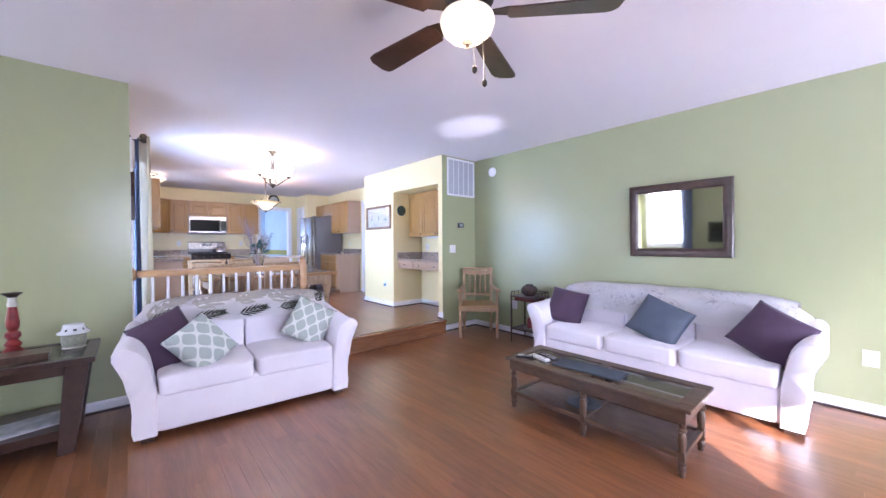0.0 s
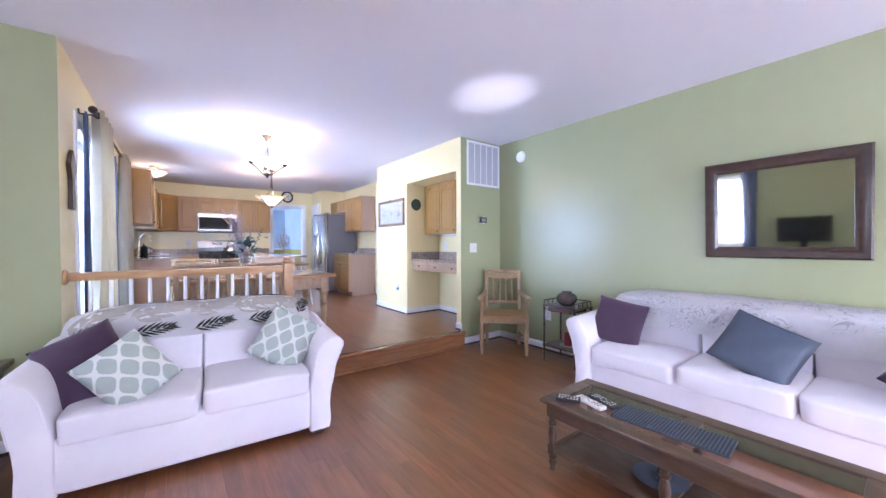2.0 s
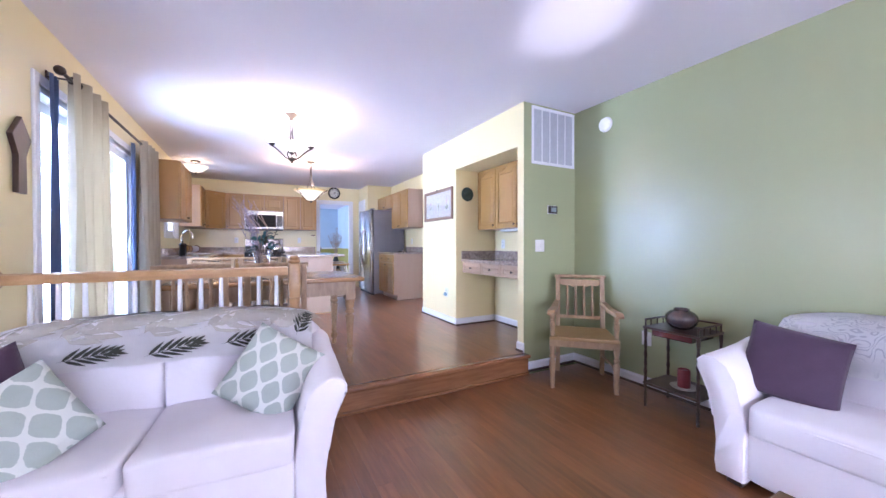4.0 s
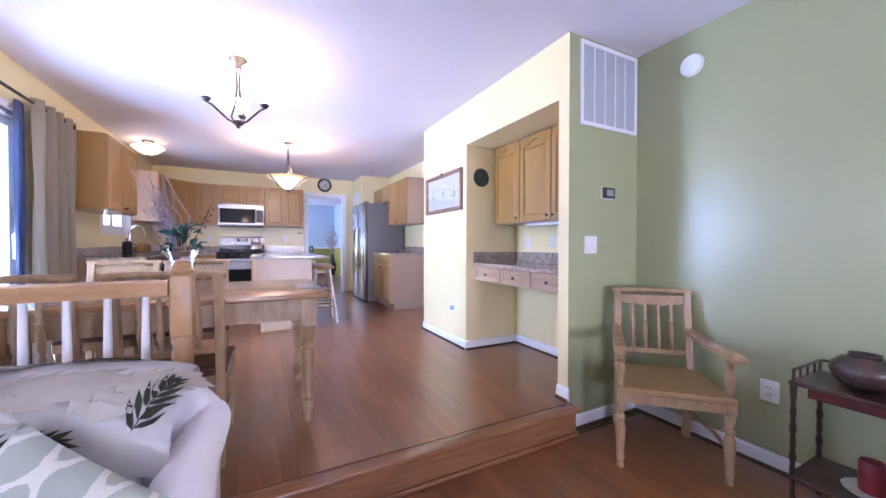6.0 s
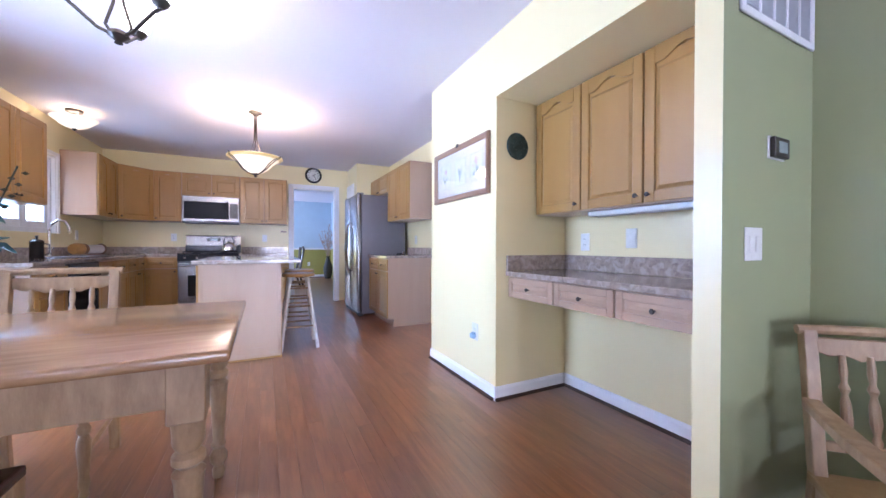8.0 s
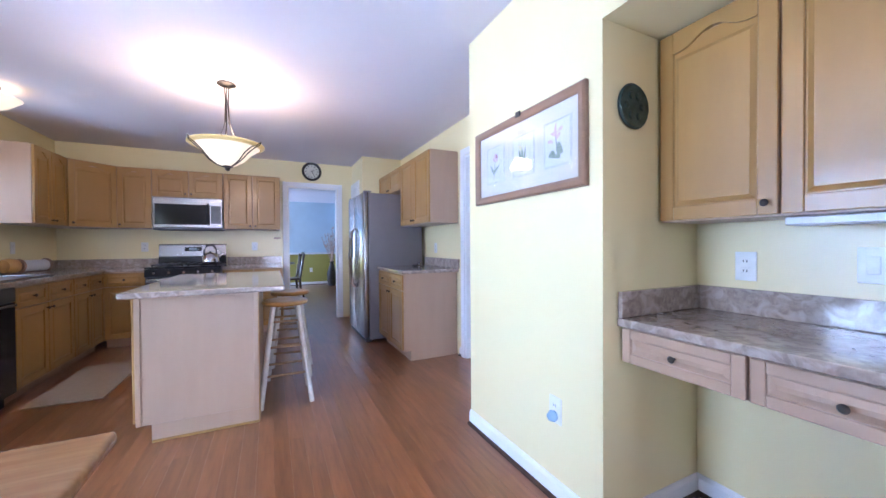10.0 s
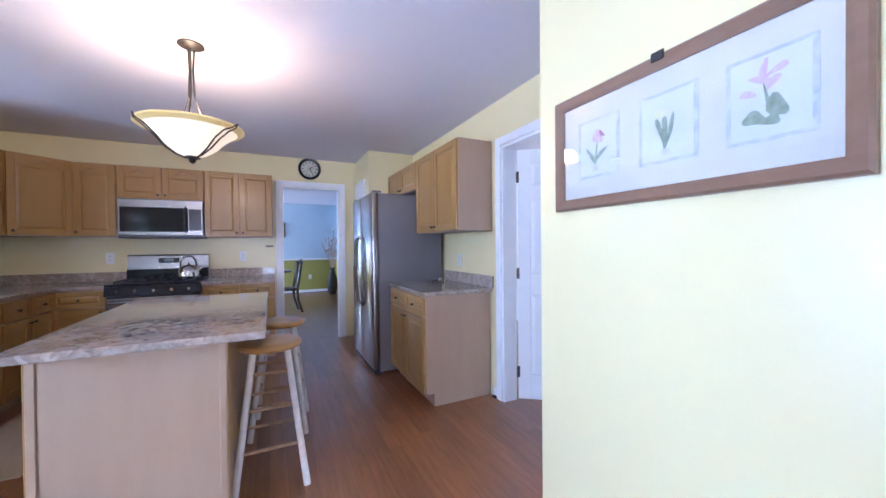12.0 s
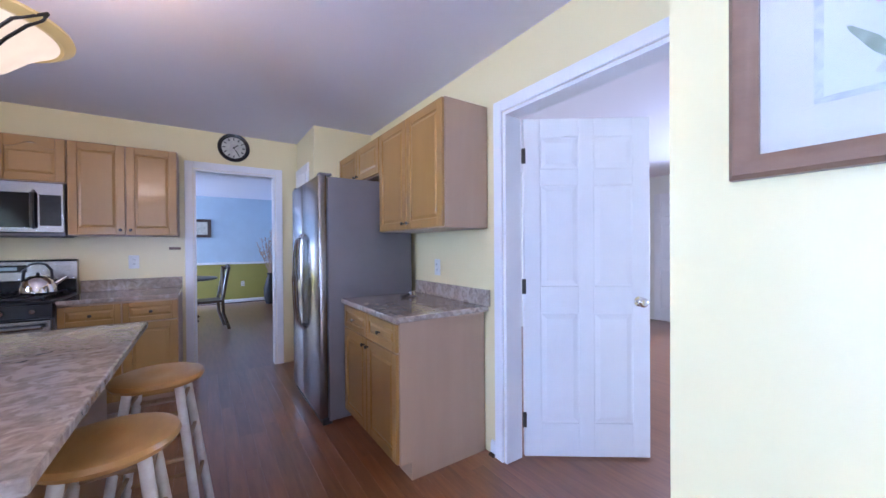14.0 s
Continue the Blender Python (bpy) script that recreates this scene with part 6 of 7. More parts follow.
plate_on("power_outlet", "y", XD, -1, 9.16, 1.30, 0.075, 0.12, "power outlet", "white power outlet above the small granite counter")
plate_on("power_outlet", "x", YB, -1, 1.70, 1.335, 0.075, 0.12, "power outlet", "white power outlet above the corner counter")
plate_on("power_outlet", "x", YB, -1, 2.97, 1.335, 0.075, 0.12, "power outlet", "white power outlet near the dining doorway")
plate_on("power_outlet", "y", XW, 1, 10.35, 1.335, 0.075, 0.12, "power outlet", "white power outlet on the sink wall")
plate_on("power_outlet", "y", XD, -1, 6.07, 1.24, 0.075, 0.12, "power outlet", "cream power outlet above the desk backsplash")
plate_on("light_switch", "y", XD, -1, 5.72, 1.26, 0.075, 0.12, "light switch", "cream light switch above the desk backsplash")
po = plate_on("power_outlet", "y", XV, -1, 6.515, 0.585, 0.075, 0.12, "power outlet", "white power outlet with a small blue night light plugged in")
bm = bmesh.new()
lathe(bm, [(0.022, 0), (0.026, 0.012), (0.018, 0.03), (0.001, 0.036)], (-0.009, 0, -0.025), 16, Matrix.Rotation(radians(-90), 3, 'Y'))
part("night_light", bm, "blueglass", po, "blue night light", smooth=True)
hk = thing("wall_hook_sign", 3.27, YB, 1.455, 0, "small brown wooden sign on the wall beside the doorway", "sign")
part("board", bx(-0.045, 0.045, -0.012, -0.001, -0.012, 0.012, bev=0.003), "brownframe", hk)

# clock
ck = thing("wall_clock", 3.765, YB, 2.485, 0, "round wall clock with black rim and pale dial", "clock")
RX90 = Matrix.Rotation(radians(90), 3, 'X')
bm = bmesh.new()
lathe(bm, [(0.110, 0.001), (0.140, 0.004), (0.145, 0.018), (0.138, 0.028), (0.118, 0.024), (0.112, 0.012)], seg=40, m=RX90)
part("rim", bm, "black", ck, smooth=True)
bm = bmesh.new()
lathe(bm, [(0.108, 0.002), (0.108, 0.0145)], seg=40, m=RX90)
dl = part("dial", bm, "cream", ck)
for i in range(12):
    a = math.pi / 6 * i
    bm = bmesh.new()
    box(bm, -0.005, 0.005, -0.0160, -0.0147, 0.075, 0.10)
    bmesh.ops.rotate(bm, verts=bm.verts[:], cent=(0, 0, 0), matrix=Matrix.Rotation(a, 3, 'Y'))
    part("hour_mark", bm, "blackmat", dl)
for L, a, w in ((0.05, 0.9, 0.005), (0.078, 2.6, 0.0035)):
    bm = bmesh.new()
    box(bm, -w, w, -0.0190, -0.0175, -0.01, L)
    bmesh.ops.rotate(bm, verts=bm.verts[:], cent=(0, 0, 0), matrix=Matrix.Rotation(a, 3, 'Y'))
    part("hand", bm, "blackmat", ck)
bm = bmesh.new()
lathe(bm, [(0.040, 0.0147), (0.040, 0.0155)], seg=24, m=RX90)
part("centre_medallion", bm, "leafpale", ck)


# framed flower prints
def framed_prints():
    y0, y1, z0, z1 = 6.325, 7.168, 1.573, 2.0
    t = thing("framed_flower_prints", XV, (y0 + y1) / 2, z0, 0, "wide brown wooden frame with three small flower prints", "picture")
    hy, H, w = (y1 - y0) / 2, z1 - z0, 0.042
    prof = [(0, 0.001), (0, 0.022), (0.008, 0.030), (0.024, 0.028), (0.034, 0.020), (w, 0.016), (w, 0.001)]
    bm = bmesh.new()
    rings = []
    for cy, cz in ((-hy, 0), (hy, 0), (hy, H), (-hy, H)):
        sy, sz = (1 if cy < 0 else -1), (1 if cz == 0 else -1)
        rings.append([bm.verts.new((-b, cy + sy * a, cz + sz * a)) for a, b in prof])
    for i in range(4):
        a, b = rings[i], rings[(i + 1) % 4]
        for j in range(len(prof) - 1):
            bm.faces.new((a[j], a[j + 1], b[j + 1], b[j]))
    part("frame", bm, "brownframe", t, smooth=True, sharp=40)
    part("mount", bx(-0.008, -0.001, -hy + w - 0.002, hy - w + 0.002, w - 0.002, H - w + 0.002), "mount", t)
    g = part("glass", bx(-0.016, -0.014, -hy + w - 0.001, hy - w + 0.001, w - 0.001, H - w + 0.001), "glass", t)
    g.visible_shadow = False
    cards = [(0.245, 0.60, 0.17, "pink", "dark tulip"), (0.002, 0.62, 0.17, "inkyellow", "daffodil"), (-0.235, 0.66, 0.17, "pink", "lily")]
    for cy, fz, hs, col, _ in cards:
        zc = H * 0.5
        cy -= 0.02
        hw = hs * 0.44
        part("print_border", bx(-0.0095, -0.0085, cy - hw - 0.012, cy + hw + 0.012, zc - hs * 0.62, zc + hs * 0.62), "paper_blue", t)
        c = part("flower_print", bx(-0.0105, -0.0098, cy - hw, cy + hw, zc - hs * 0.56, zc + hs * 0.56), "printpaper", t)
        def blob(py, pz, ry, rz, m_, nm, a=0.0, lift=0.0):
            bm = bmesh.new()
            n = 14
            vs = []
            for i in range(n):
                q = 2 * math.pi * i / n
                r = 1 + 0.18 * math.sin(3 * q + py * 40)
                yy, zz = ry * r * math.cos(q), rz * r * math.sin(q)
                vs.append((yy * math.cos(a) - zz * math.sin(a) + py, yy * math.sin(a) + zz * math.cos(a) + pz))
            prism(bm, vs, -0.0112 - lift, -0.01085 - lift * 0.98, "x")
            part(nm, bm, m_, c)
        shapes = {
            "dark tulip": [(0.004, -0.012, 0.003, 0.036, "inkgreen", "stem", 0.1), (0.020, -0.022, 0.006, 0.028, "inkgreen", "leaf", -0.6), (-0.012, -0.018, 0.006, 0.022, "inkgreen", "leaf", 0.9),
                           (0.006, -0.056, 0.010, 0.008, "leafpale", "root_tuft", 0.0), (-0.006, 0.026, 0.010, 0.018, col, "petal", -0.3), (0.006, 0.030, 0.009, 0.017, col, "petal", 0.25), (-0.014, 0.034, 0.005, 0.013, "plumink", "petal", -0.7)],
            "daffodil": [(-0.008, -0.010, 0.005, 0.038, "inkgreen", "leaf", 0.25), (0.004, -0.012, 0.006, 0.042, "inkgreen", "leaf", 0.0), (0.014, -0.008, 0.005, 0.036, "inkgreen", "leaf", -0.3),
                         (0.002, -0.056, 0.009, 0.008, "leafpale", "root_tuft", 0.0), (0.012, 0.030, 0.013, 0.010, col, "bloom", 0.3), (-0.008, 0.040, 0.007, 0.012, "printpaper", "petal", -0.5), (0.022, 0.036, 0.006, 0.010, col, "petal", 0.8)],
            "lily": [(0.000, -0.012, 0.003, 0.040, "inkgreen", "stem", -0.2), (0.022, -0.036, 0.017, 0.013, "inkgreen", "leaf", 0.2), (-0.012, -0.022, 0.014, 0.022, "inkgreen", "leaf", -0.4), (-0.004, -0.046, 0.014, 0.009, "inkgreen", "leaf", 0.0),
                     (0.010, 0.030, 0.020, 0.007, col, "petal", 0.5), (-0.014, 0.042, 0.018, 0.006, col, "petal", -0.4), (0.006, 0.050, 0.006, 0.016, col, "petal", 0.2), (-0.008, 0.022, 0.014, 0.007, col, "petal", -0.9), (0.030, 0.010, 0.014, 0.007, col, "petal", 0.3)],
        }
        for n_, (dy, dz, ry, rz_, m_, nm, a) in enumerate(shapes[_]):
            blob(cy + 1.3 * dy, zc + 1.3 * dz, 1.3 * ry, 1.3 * rz_, m_, nm, a, 0.0003 * n_)
    part("hanger_clip", bx(-0.036, -0.029, -0.025, 0.015, H - 0.022, H + 0.006, bev=0.003), "blackmat", t)


framed_prints()
pq = thing("wall_plaque", 4.51, 6.26, 1.893, 0, "round dark verdigris metal plaque in the desk alcove", "wall decoration")
bm = bmesh.new()
lathe(bm, [(0.088, 0.001), (0.092, 0.008), (0.084, 0.014), (0.07, 0.010), (0.05, 0.013), (0.02, 0.010), (0.001, 0.014)], seg=36, m=RX90)
part("disc", bm, "verdigris", pq, smooth=True)
for i in range(6):
    bm = bmesh.new()
    a = math.pi / 3 * i
    lathe(bm, [(0.016, 0.012), (0.012, 0.017), (0.001, 0.018)], (0.045 * math.cos(a), 0, 0.045 * math.sin(a)), 12, RX90)
    part("boss", bm, "verdigris", pq, smooth=True)
wd = thing("wall_ornament", XW, 5.11, 1.70, 0, "dark wooden diamond-headed wall ornament on the yellow wall", "wall decoration")
bm = bmesh.new()
prism(bm, [(-0.095, 0.13), (0, 0.245), (0.095, 0.13), (0.034, 0.03), (0.044, -0.18), (-0.044, -0.18), (-0.034, 0.03)], 0.002, 0.028, "x", bev=0.004)
part("body", bm, "walnut", wd)


# ---- lamps ----
def pendant():
    x, y = 2.88, 8.575
    t = thing("pendant_lamp", x, y, CE, 0, "antique nickel pendant lamp with a lit glass bowl", "pendant lamp")
    bm = bmesh.new()
    lathe(bm, [(0.065, 0), (0.068, -0.008), (0.045, -0.022), (0.014, -0.03)], seg=28)
    cn = part("canopy", bm, "pewter", t, smooth=True)
    for k in range(3):
        a = 2 * math.pi * k / 3 + 0.5
        c, s = math.cos(a), math.sin(a)
        bm = bmesh.new()
        tube(bm, [(0.018 * c, 0.018 * s, -0.02), (0.010 * c, 0.010 * s, -0.15), (0.016 * c, 0.016 * s, -0.30), (0.06 * c, 0.06 * s, -0.42), (0.15 * c, 0.15 * s, -0.49)], 0.005, 8)
        part("stem_rod", bm, "pewter", t, smooth=True)
    bm = bmesh.new()
    lathe(bm, [(0.255, -0.475), (0.262, -0.480), (0.255, -0.488), (0.22, -0.505), (0.17, -0.545), (0.12, -0.60), (0.07, -0.635), (0.03, -0.65), (0.01, -0.652)], seg=44)
    gb = part("glass_bowl", bm, "shade", t, smooth=True, label="frosted glass bowl, lit")
    bm = bmesh.new()
    lathe(bm, [(0.252, -0.4735), (0.265, -0.4735), (0.268, -0.484), (0.258, -0.492), (0.240, -0.501), (0.236, -0.500)], seg=44)
    part("rim", bm, "shade_rim", gb, smooth=True)
    for k in range(3):
        for o in (-0.09, 0.09):
            a = 2 * math.pi * k / 3 + 1.25
            pts = []
            for i, (r, h_) in enumerate([(0.275, -0.465), (0.262, -0.490), (0.225, -0.510), (0.176, -0.552), (0.126, -0.608), (0.076, -0.642), (0.03, -0.658)]):
                b = a + o * math.sin(i / 6 * math.pi) + 0.35 * (1 - i / 6)
                pts.append((r * math.cos(b), r * math.sin(b), h_))
            bm = bmesh.new()
            tube(bm, pts, 0.0045, 8)
            part("scroll_arm", bm, "pewter", t, smooth=True)
    bm = bmesh.new()
    lathe(bm, [(0.035, -0.648), (0.036, -0.656), (0.016, -0.664), (0.018, -0.674), (0.010, -0.684), (0.001, -0.688)], seg=20)
    part("finial", bm, "pewter", t, smooth=True)
    return x, y


def chandelier():
    x, y = 2.385, 6.36
    t = thing("chandelier", x, y, CE, 0, "antique nickel three-arm chandelier with lit flared glass shades", "chandelier")
    bm = bmesh.new()
    lathe(bm, [(0.062, 0), (0.064, -0.008), (0.035, -0.035), (0.016, -0.06), (0.012, -0.07)], seg=28)
    part("canopy", bm, "pewter", t, smooth=True)
    for k in range(2):
        bm = bmesh.new()
        a = math.pi * k
        tube(bm, [(0.016 * math.cos(a), 0.016 * math.sin(a), -0.04), (0.007 * math.cos(a), 0, -0.2), (0.018 * math.cos(a), 0, -0.34), (0.045 * math.cos(a), 0, -0.44), (0.02 * math.cos(a), 0, -0.485)], 0.0065, 8)
        part("stem_rod", bm, "pewter", t, smooth=True)
    bm = bmesh.new()
    lathe(bm, [(0.012, -0.455), (0.036, -0.47), (0.040, -0.485), (0.022, -0.50), (0.012, -0.508), (0.016, -0.517), (0.001, -0.524)], seg=20)
    part("hub", bm, "pewter", t, smooth=True)
    for k in range(3):
        a = radians(-35 + 120 * k)
        c, s = math.cos(a), math.sin(a)
        bm = bmesh.new()
        tube(bm, [(0.02 * c, 0.02 * s, -0.485), (0.07 * c, 0.07 * s, -0.475), (0.13 * c, 0.13 * s, -0.43), (0.18 * c, 0.18 * s, -0.395), (0.21 * c, 0.21 * s, -0.385), (0.215 * c, 0.215 * s, -0.365)], 0.0075, 8)
        ar = part("arm", bm, "pewter", t, smooth=True)
        bm = bmesh.new()
        lathe(bm, [(0.012, -0.385), (0.028, -0.368), (0.034, -0.355), (0.030, -0.348)], (0.215 * c, 0.215 * s, 0), 18)
        part("cup", bm, "pewter", ar, smooth=True)
        bm = bmesh.new()
        lathe(bm, [(0.030, -0.352), (0.045, -0.33), (0.050, -0.29), (0.062, -0.25), (0.072, -0.235), (0.068, -0.236), (0.046, -0.29), (0.02, -0.34)], (0.215 * c, 0.215 * s, 0), 24)
        part("shade", bm, "shade_bright", ar, smooth=True, label="flared white glass shade, lit")
    return x, y


def flush_lamp():
    x, y = 1.19, 9.37
    t = thing("ceiling_lamp", x, y, CE, 0, "semi-flush ceiling lamp with a lit glass bowl near the sink", "ceiling lamp")
    bm = bmesh.new()
    lathe(bm, [(0.07, 0), (0.07, -0.02), (0.02, -0.04), (0.015, -0.10)], seg=24)
    part("canopy", bm, "pewter", t, smooth=True)
    bm = bmesh.new()
    lathe(bm, [(0.18, -0.085), (0.188, -0.09), (0.16, -0.115), (0.11, -0.16), (0.05, -0.19), (0.01, -0.195)], seg=36)
    part("glass_bowl", bm, "shade", t, smooth=True, label="frosted glass bowl, lit")
    bm = bmesh.new()
    lathe(bm, [(0.02, -0.192), (0.02, -0.20), (0.008, -0.21), (0.001, -0.215)], seg=14)
    part("finial", bm, "pewter", t, smooth=True)
    return x, y


M["shade_bright"] = mat("bright lit white glass", (0.9, 0.86, 0.78), 0.3, scale=9, emit=(1.0, 0.86, 0.66), emit_s=1.6)
px_, py_ = pendant()
lamp("pendant_bulb", 'POINT', 20, WARM, pose(px_, py_, CE - 0.40), radius=0.10)
cx_, cy_ = chandelier()
for k_ in range(3):
    a_ = radians(-35 + 120 * k_)
    lamp("chandelier_bulb", 'POINT', 4.8, WARM, pose(cx_ + 0.215 * math.cos(a_), cy_ + 0.215 * math.sin(a_), CE - 0.215), radius=0.035)
fx_, fy_ = flush_lamp()
lamp("ceiling_lamp_bulb", 'POINT', 7, WARM, pose(fx_, fy_, CE - 0.07), radius=0.06)


# ---- stools ----
def stool(x, y, rz):
    t = thing("bar_stool", x, y, KF, rz, "round bar stool with golden seat and white legs", "stool", "bar stools at the island")
    H = 0.75
    bm = bmesh.new()
    lathe(bm, [(0.12, H - 0.038), (0.155, H - 0.034), (0.163, H - 0.02), (0.158, H - 0.006), (0.14, H), (0.05, H - 0.006), (0.001, H - 0.007)], seg=40)
    part("seat", bm, "stoolseat", t, smooth=True)
    def leg_at(k, z):
        a = math.pi / 4 + math.pi / 2 * k
        f = 1 - z / (H - 0.03)
        r = 0.115 + 0.125 * f
        return Vector((r * math.cos(a), r * math.sin(a), z))
    for k in range(4):
        bm = bmesh.new()
        tube(bm, [leg_at(k, 0), leg_at(k, 0.3), leg_at(k, H - 0.037)], 0.0175, 12, taper=0.0165)
        part("leg", bm, "stoolwhite", t, smooth=True, sharp=50)
    for k in range(4):
        for z in ((0.22, 0.42, 0.60) if k % 2 == 0 else (0.27, 0.47, 0.64)):
            bm = bmesh.new()
            tube(bm, [leg_at(k, z), leg_at(k + 1, z)], 0.009, 8)
            part("rung", bm, "pine", t, smooth=True)


stool(3.275, 8.26, 0)
stool(3.335, 8.83, -6)


# ---- dining table and chairs ----
def dining_table():
    x0, x1, y0, y1, H = 1.42, 2.88, 5.35, 6.28, 0.765
    t = thing("dining_table", (x0 + x1) / 2, (y0 + y1) / 2, KF, 0, "large worn pine dining table with turned legs", "dining table")
    hx, hy = (x1 - x0) / 2, (y1 - y0) / 2
    bm = bmesh.new()
    box(bm, -hx, hx, -hy, hy, H - 0.032, H, 0.010, 3)
    part("tabletop", bm, "pine_top", t, smooth=True)
    bm = bmesh.new()
    for a in ((-hx + 0.12, hx - 0.12, -hy + 0.075, -hy + 0.10), (-hx + 0.12, hx - 0.12, hy - 0.10, hy - 0.075), (-hx + 0.085, -hx + 0.11, -hy + 0.11, hy - 0.11), (hx - 0.11, hx - 0.085, -hy + 0.11, hy - 0.11)):
        part("apron", bx(a[0], a[1], a[2], a[3], H - 0.155, H - 0.033, bev=0.002), "pine", t)
    for sx in (-1, 1):
        for sy in (-1, 1):
            bm = bmesh.new()
            cx, cy = sx * (hx - 0.105), sy * (hy - 0.115)
            box(bm, cx - 0.044, cx + 0.044, cy - 0.044, cy + 0.044, H - 0.20, H - 0.033, 0.004)
            pr = [(0.022, 0), (0.026, 0.03), (0.018, 0.05), (0.033, 0.075), (0.035, 0.10), (0.020, 0.125), (0.030, 0.145), (0.022, 0.16), (0.024, 0.22), (0.032, 0.34),
                  (0.036, 0.40), (0.040, 0.42), (0.026, 0.435), (0.040, 0.45), (0.040, 0.468), (0.028, 0.48), (0.038, 0.50), (0.040, 0.545), (0.043, 0.566)]
            lathe(bm, pr, (cx, cy, 0), 20)
            part("leg", bm, "pine", t, smooth=True, sharp=40)


dining_table()
GL = "worn pine dining chair with turned spindles and dark seat"
for cx, cy, rz in ((2.175, 5.43, 178), (1.64, 5.44, 182), (2.10, 6.42, 3), (1.62, 6.44, -3)):
    pine_chair("dining_chair", cx, cy, KF, rz, False, GL, h=0.90, w=0.43, d=0.42, seat_z=0.44, group="chairs round the dining table", seatmat="darkseat")


def vase():
    t = thing("flower_vase", 2.09, 5.97, KF + 0.765, 0, "clear glass vase with dried lavender and teal leaves", "vase")
    bm = bmesh.new()
    pr = [(0.035, 0), (0.045, 0.006), (0.034, 0.02), (0.036, 0.04), (0.052, 0.11), (0.066, 0.18), (0.092, 0.245), (0.087, 0.242), (0.060, 0.175), (0.032, 0.06), (0.01, 0.05)]
    lathe(bm, pr, seg=24)
    for v in bm.verts:
        a = math.atan2(v.co.y, v.co.x)
        k = 1 + 0.05 * math.cos(12 * a)
        v.co.x *= k
        v.co.y *= k
    part("glass", bm, "glass", t, smooth=True)
    rng = random.Random(3)
    bm = bmesh.new()
    for i in range(24):
        a, sp = rng.uniform(0, 6.28), rng.uniform(0.05, 0.22)
        H = rng.uniform(0.48, 0.70)
        ox, oy = sp * 0.40 * math.cos(a) - 0.12, sp * 0.45 * math.sin(a)
        pts = [(0.02 * math.cos(a), 0.02 * math.sin(a), 0.06), (ox * 0.4, oy * 0.4, H * 0.5), (ox, oy, H)]
        tube(bm, pts, 0.0012, 4)
        for k in range(34):
            f = rng.uniform(0.55, 1.0)
            p = Vector(pts[1]).lerp(Vector(pts[2]), (f - 0.5) * 2)
            d = Vector((rng.uniform(-1, 1), rng.uniform(-1, 1), rng.uniform(0.1, 1.2))).normalized() * rng.uniform(0.012, 0.034)
            q = Vector((rng.uniform(-1, 1), rng.uniform(-1, 1), 0)).normalized() * 0.0032
            vs = [bm.verts.new(p), bm.verts.new(p + d * 0.6 + q), bm.verts.new(p + d), bm.verts.new(p + d * 0.6 - q)]
            bm.faces.new(vs)
    tagged(part("lavender_spray", bm, "lavender", t), kind="stuff")
    bm = bmesh.new()
    for i in range(7):
        a = rng.uniform(0, 6.28)
        tube(bm, [(0, 0, 0.1), (0.05 * math.cos(a), 0.05 * math.sin(a), 0.45), (0.09 * math.cos(a) - 0.15, 0.09 * math.sin(a), rng.uniform(0.58, 0.74))], 0.003, 5)
    part("tan_reeds", bm, "blush", t)
    for i in range(34):
        a, r, z = rng.uniform(0, 6.28), rng.uniform(0.01, 0.07), rng.uniform(0.22, 0.37)
        bm = bmesh.new()
        L, wd = rng.uniform(0.05, 0.09), rng.uniform(0.016, 0.028)
        vs = []
        for s_, w_ in ((0, 0.1), (0.3, 0.9), (0.6, 1), (1, 0)):
            vs.append((s_, w_))
        up = [bm.verts.new((s_ * L, w_ * wd, 0.02 * math.sin(s_ * 3))) for s_, w_ in vs]
        mid = [bm.verts.new((s_ * L, 0, 0.02 * math.sin(s_ * 3) - 0.006)) for s_, w_ in vs]
        dn = [bm.verts.new((s_ * L, -w_ * wd, 0.02 * math.sin(s_ * 3))) for s_, w_ in vs]
        for j in range(3):
            bm.faces.new((up[j], up[j + 1], mid[j + 1], mid[j]))
            bm.faces.new((mid[j], mid[j + 1], dn[j + 1], dn[j]))
        bmesh.ops.transform(bm, verts=bm.verts[:], matrix=Matrix.Translation((r * math.cos(a), r * math.sin(a), z)) @ Matrix.Rotation(a, 4, 'Z') @ Matrix.Rotation(rng.uniform(-1.1, 0.3), 4, 'Y') @ Matrix.Rotation(rng.uniform(-0.8, 0.8), 4, 'X'))
        part("leaf", bm, "teal" if i % 4 else "leafdark", t)
    bm = bmesh.new()
    tube(bm, [(0, 0, 0.2), (0.10, -0.02, 0.36), (0.16, -0.03, 0.52)], 0.0025, 5)
    for i in range(8):
        lathe(bm, [(0.001, 0), (0.010, 0.006), (0.001, 0.012)], (0.105 + 0.008 * i + (0.012 if i % 2 else -0.012), -0.02, 0.36 + 0.019 * i), 8)
    part("dark_sprig", bm, "leafdark", t)


vase()

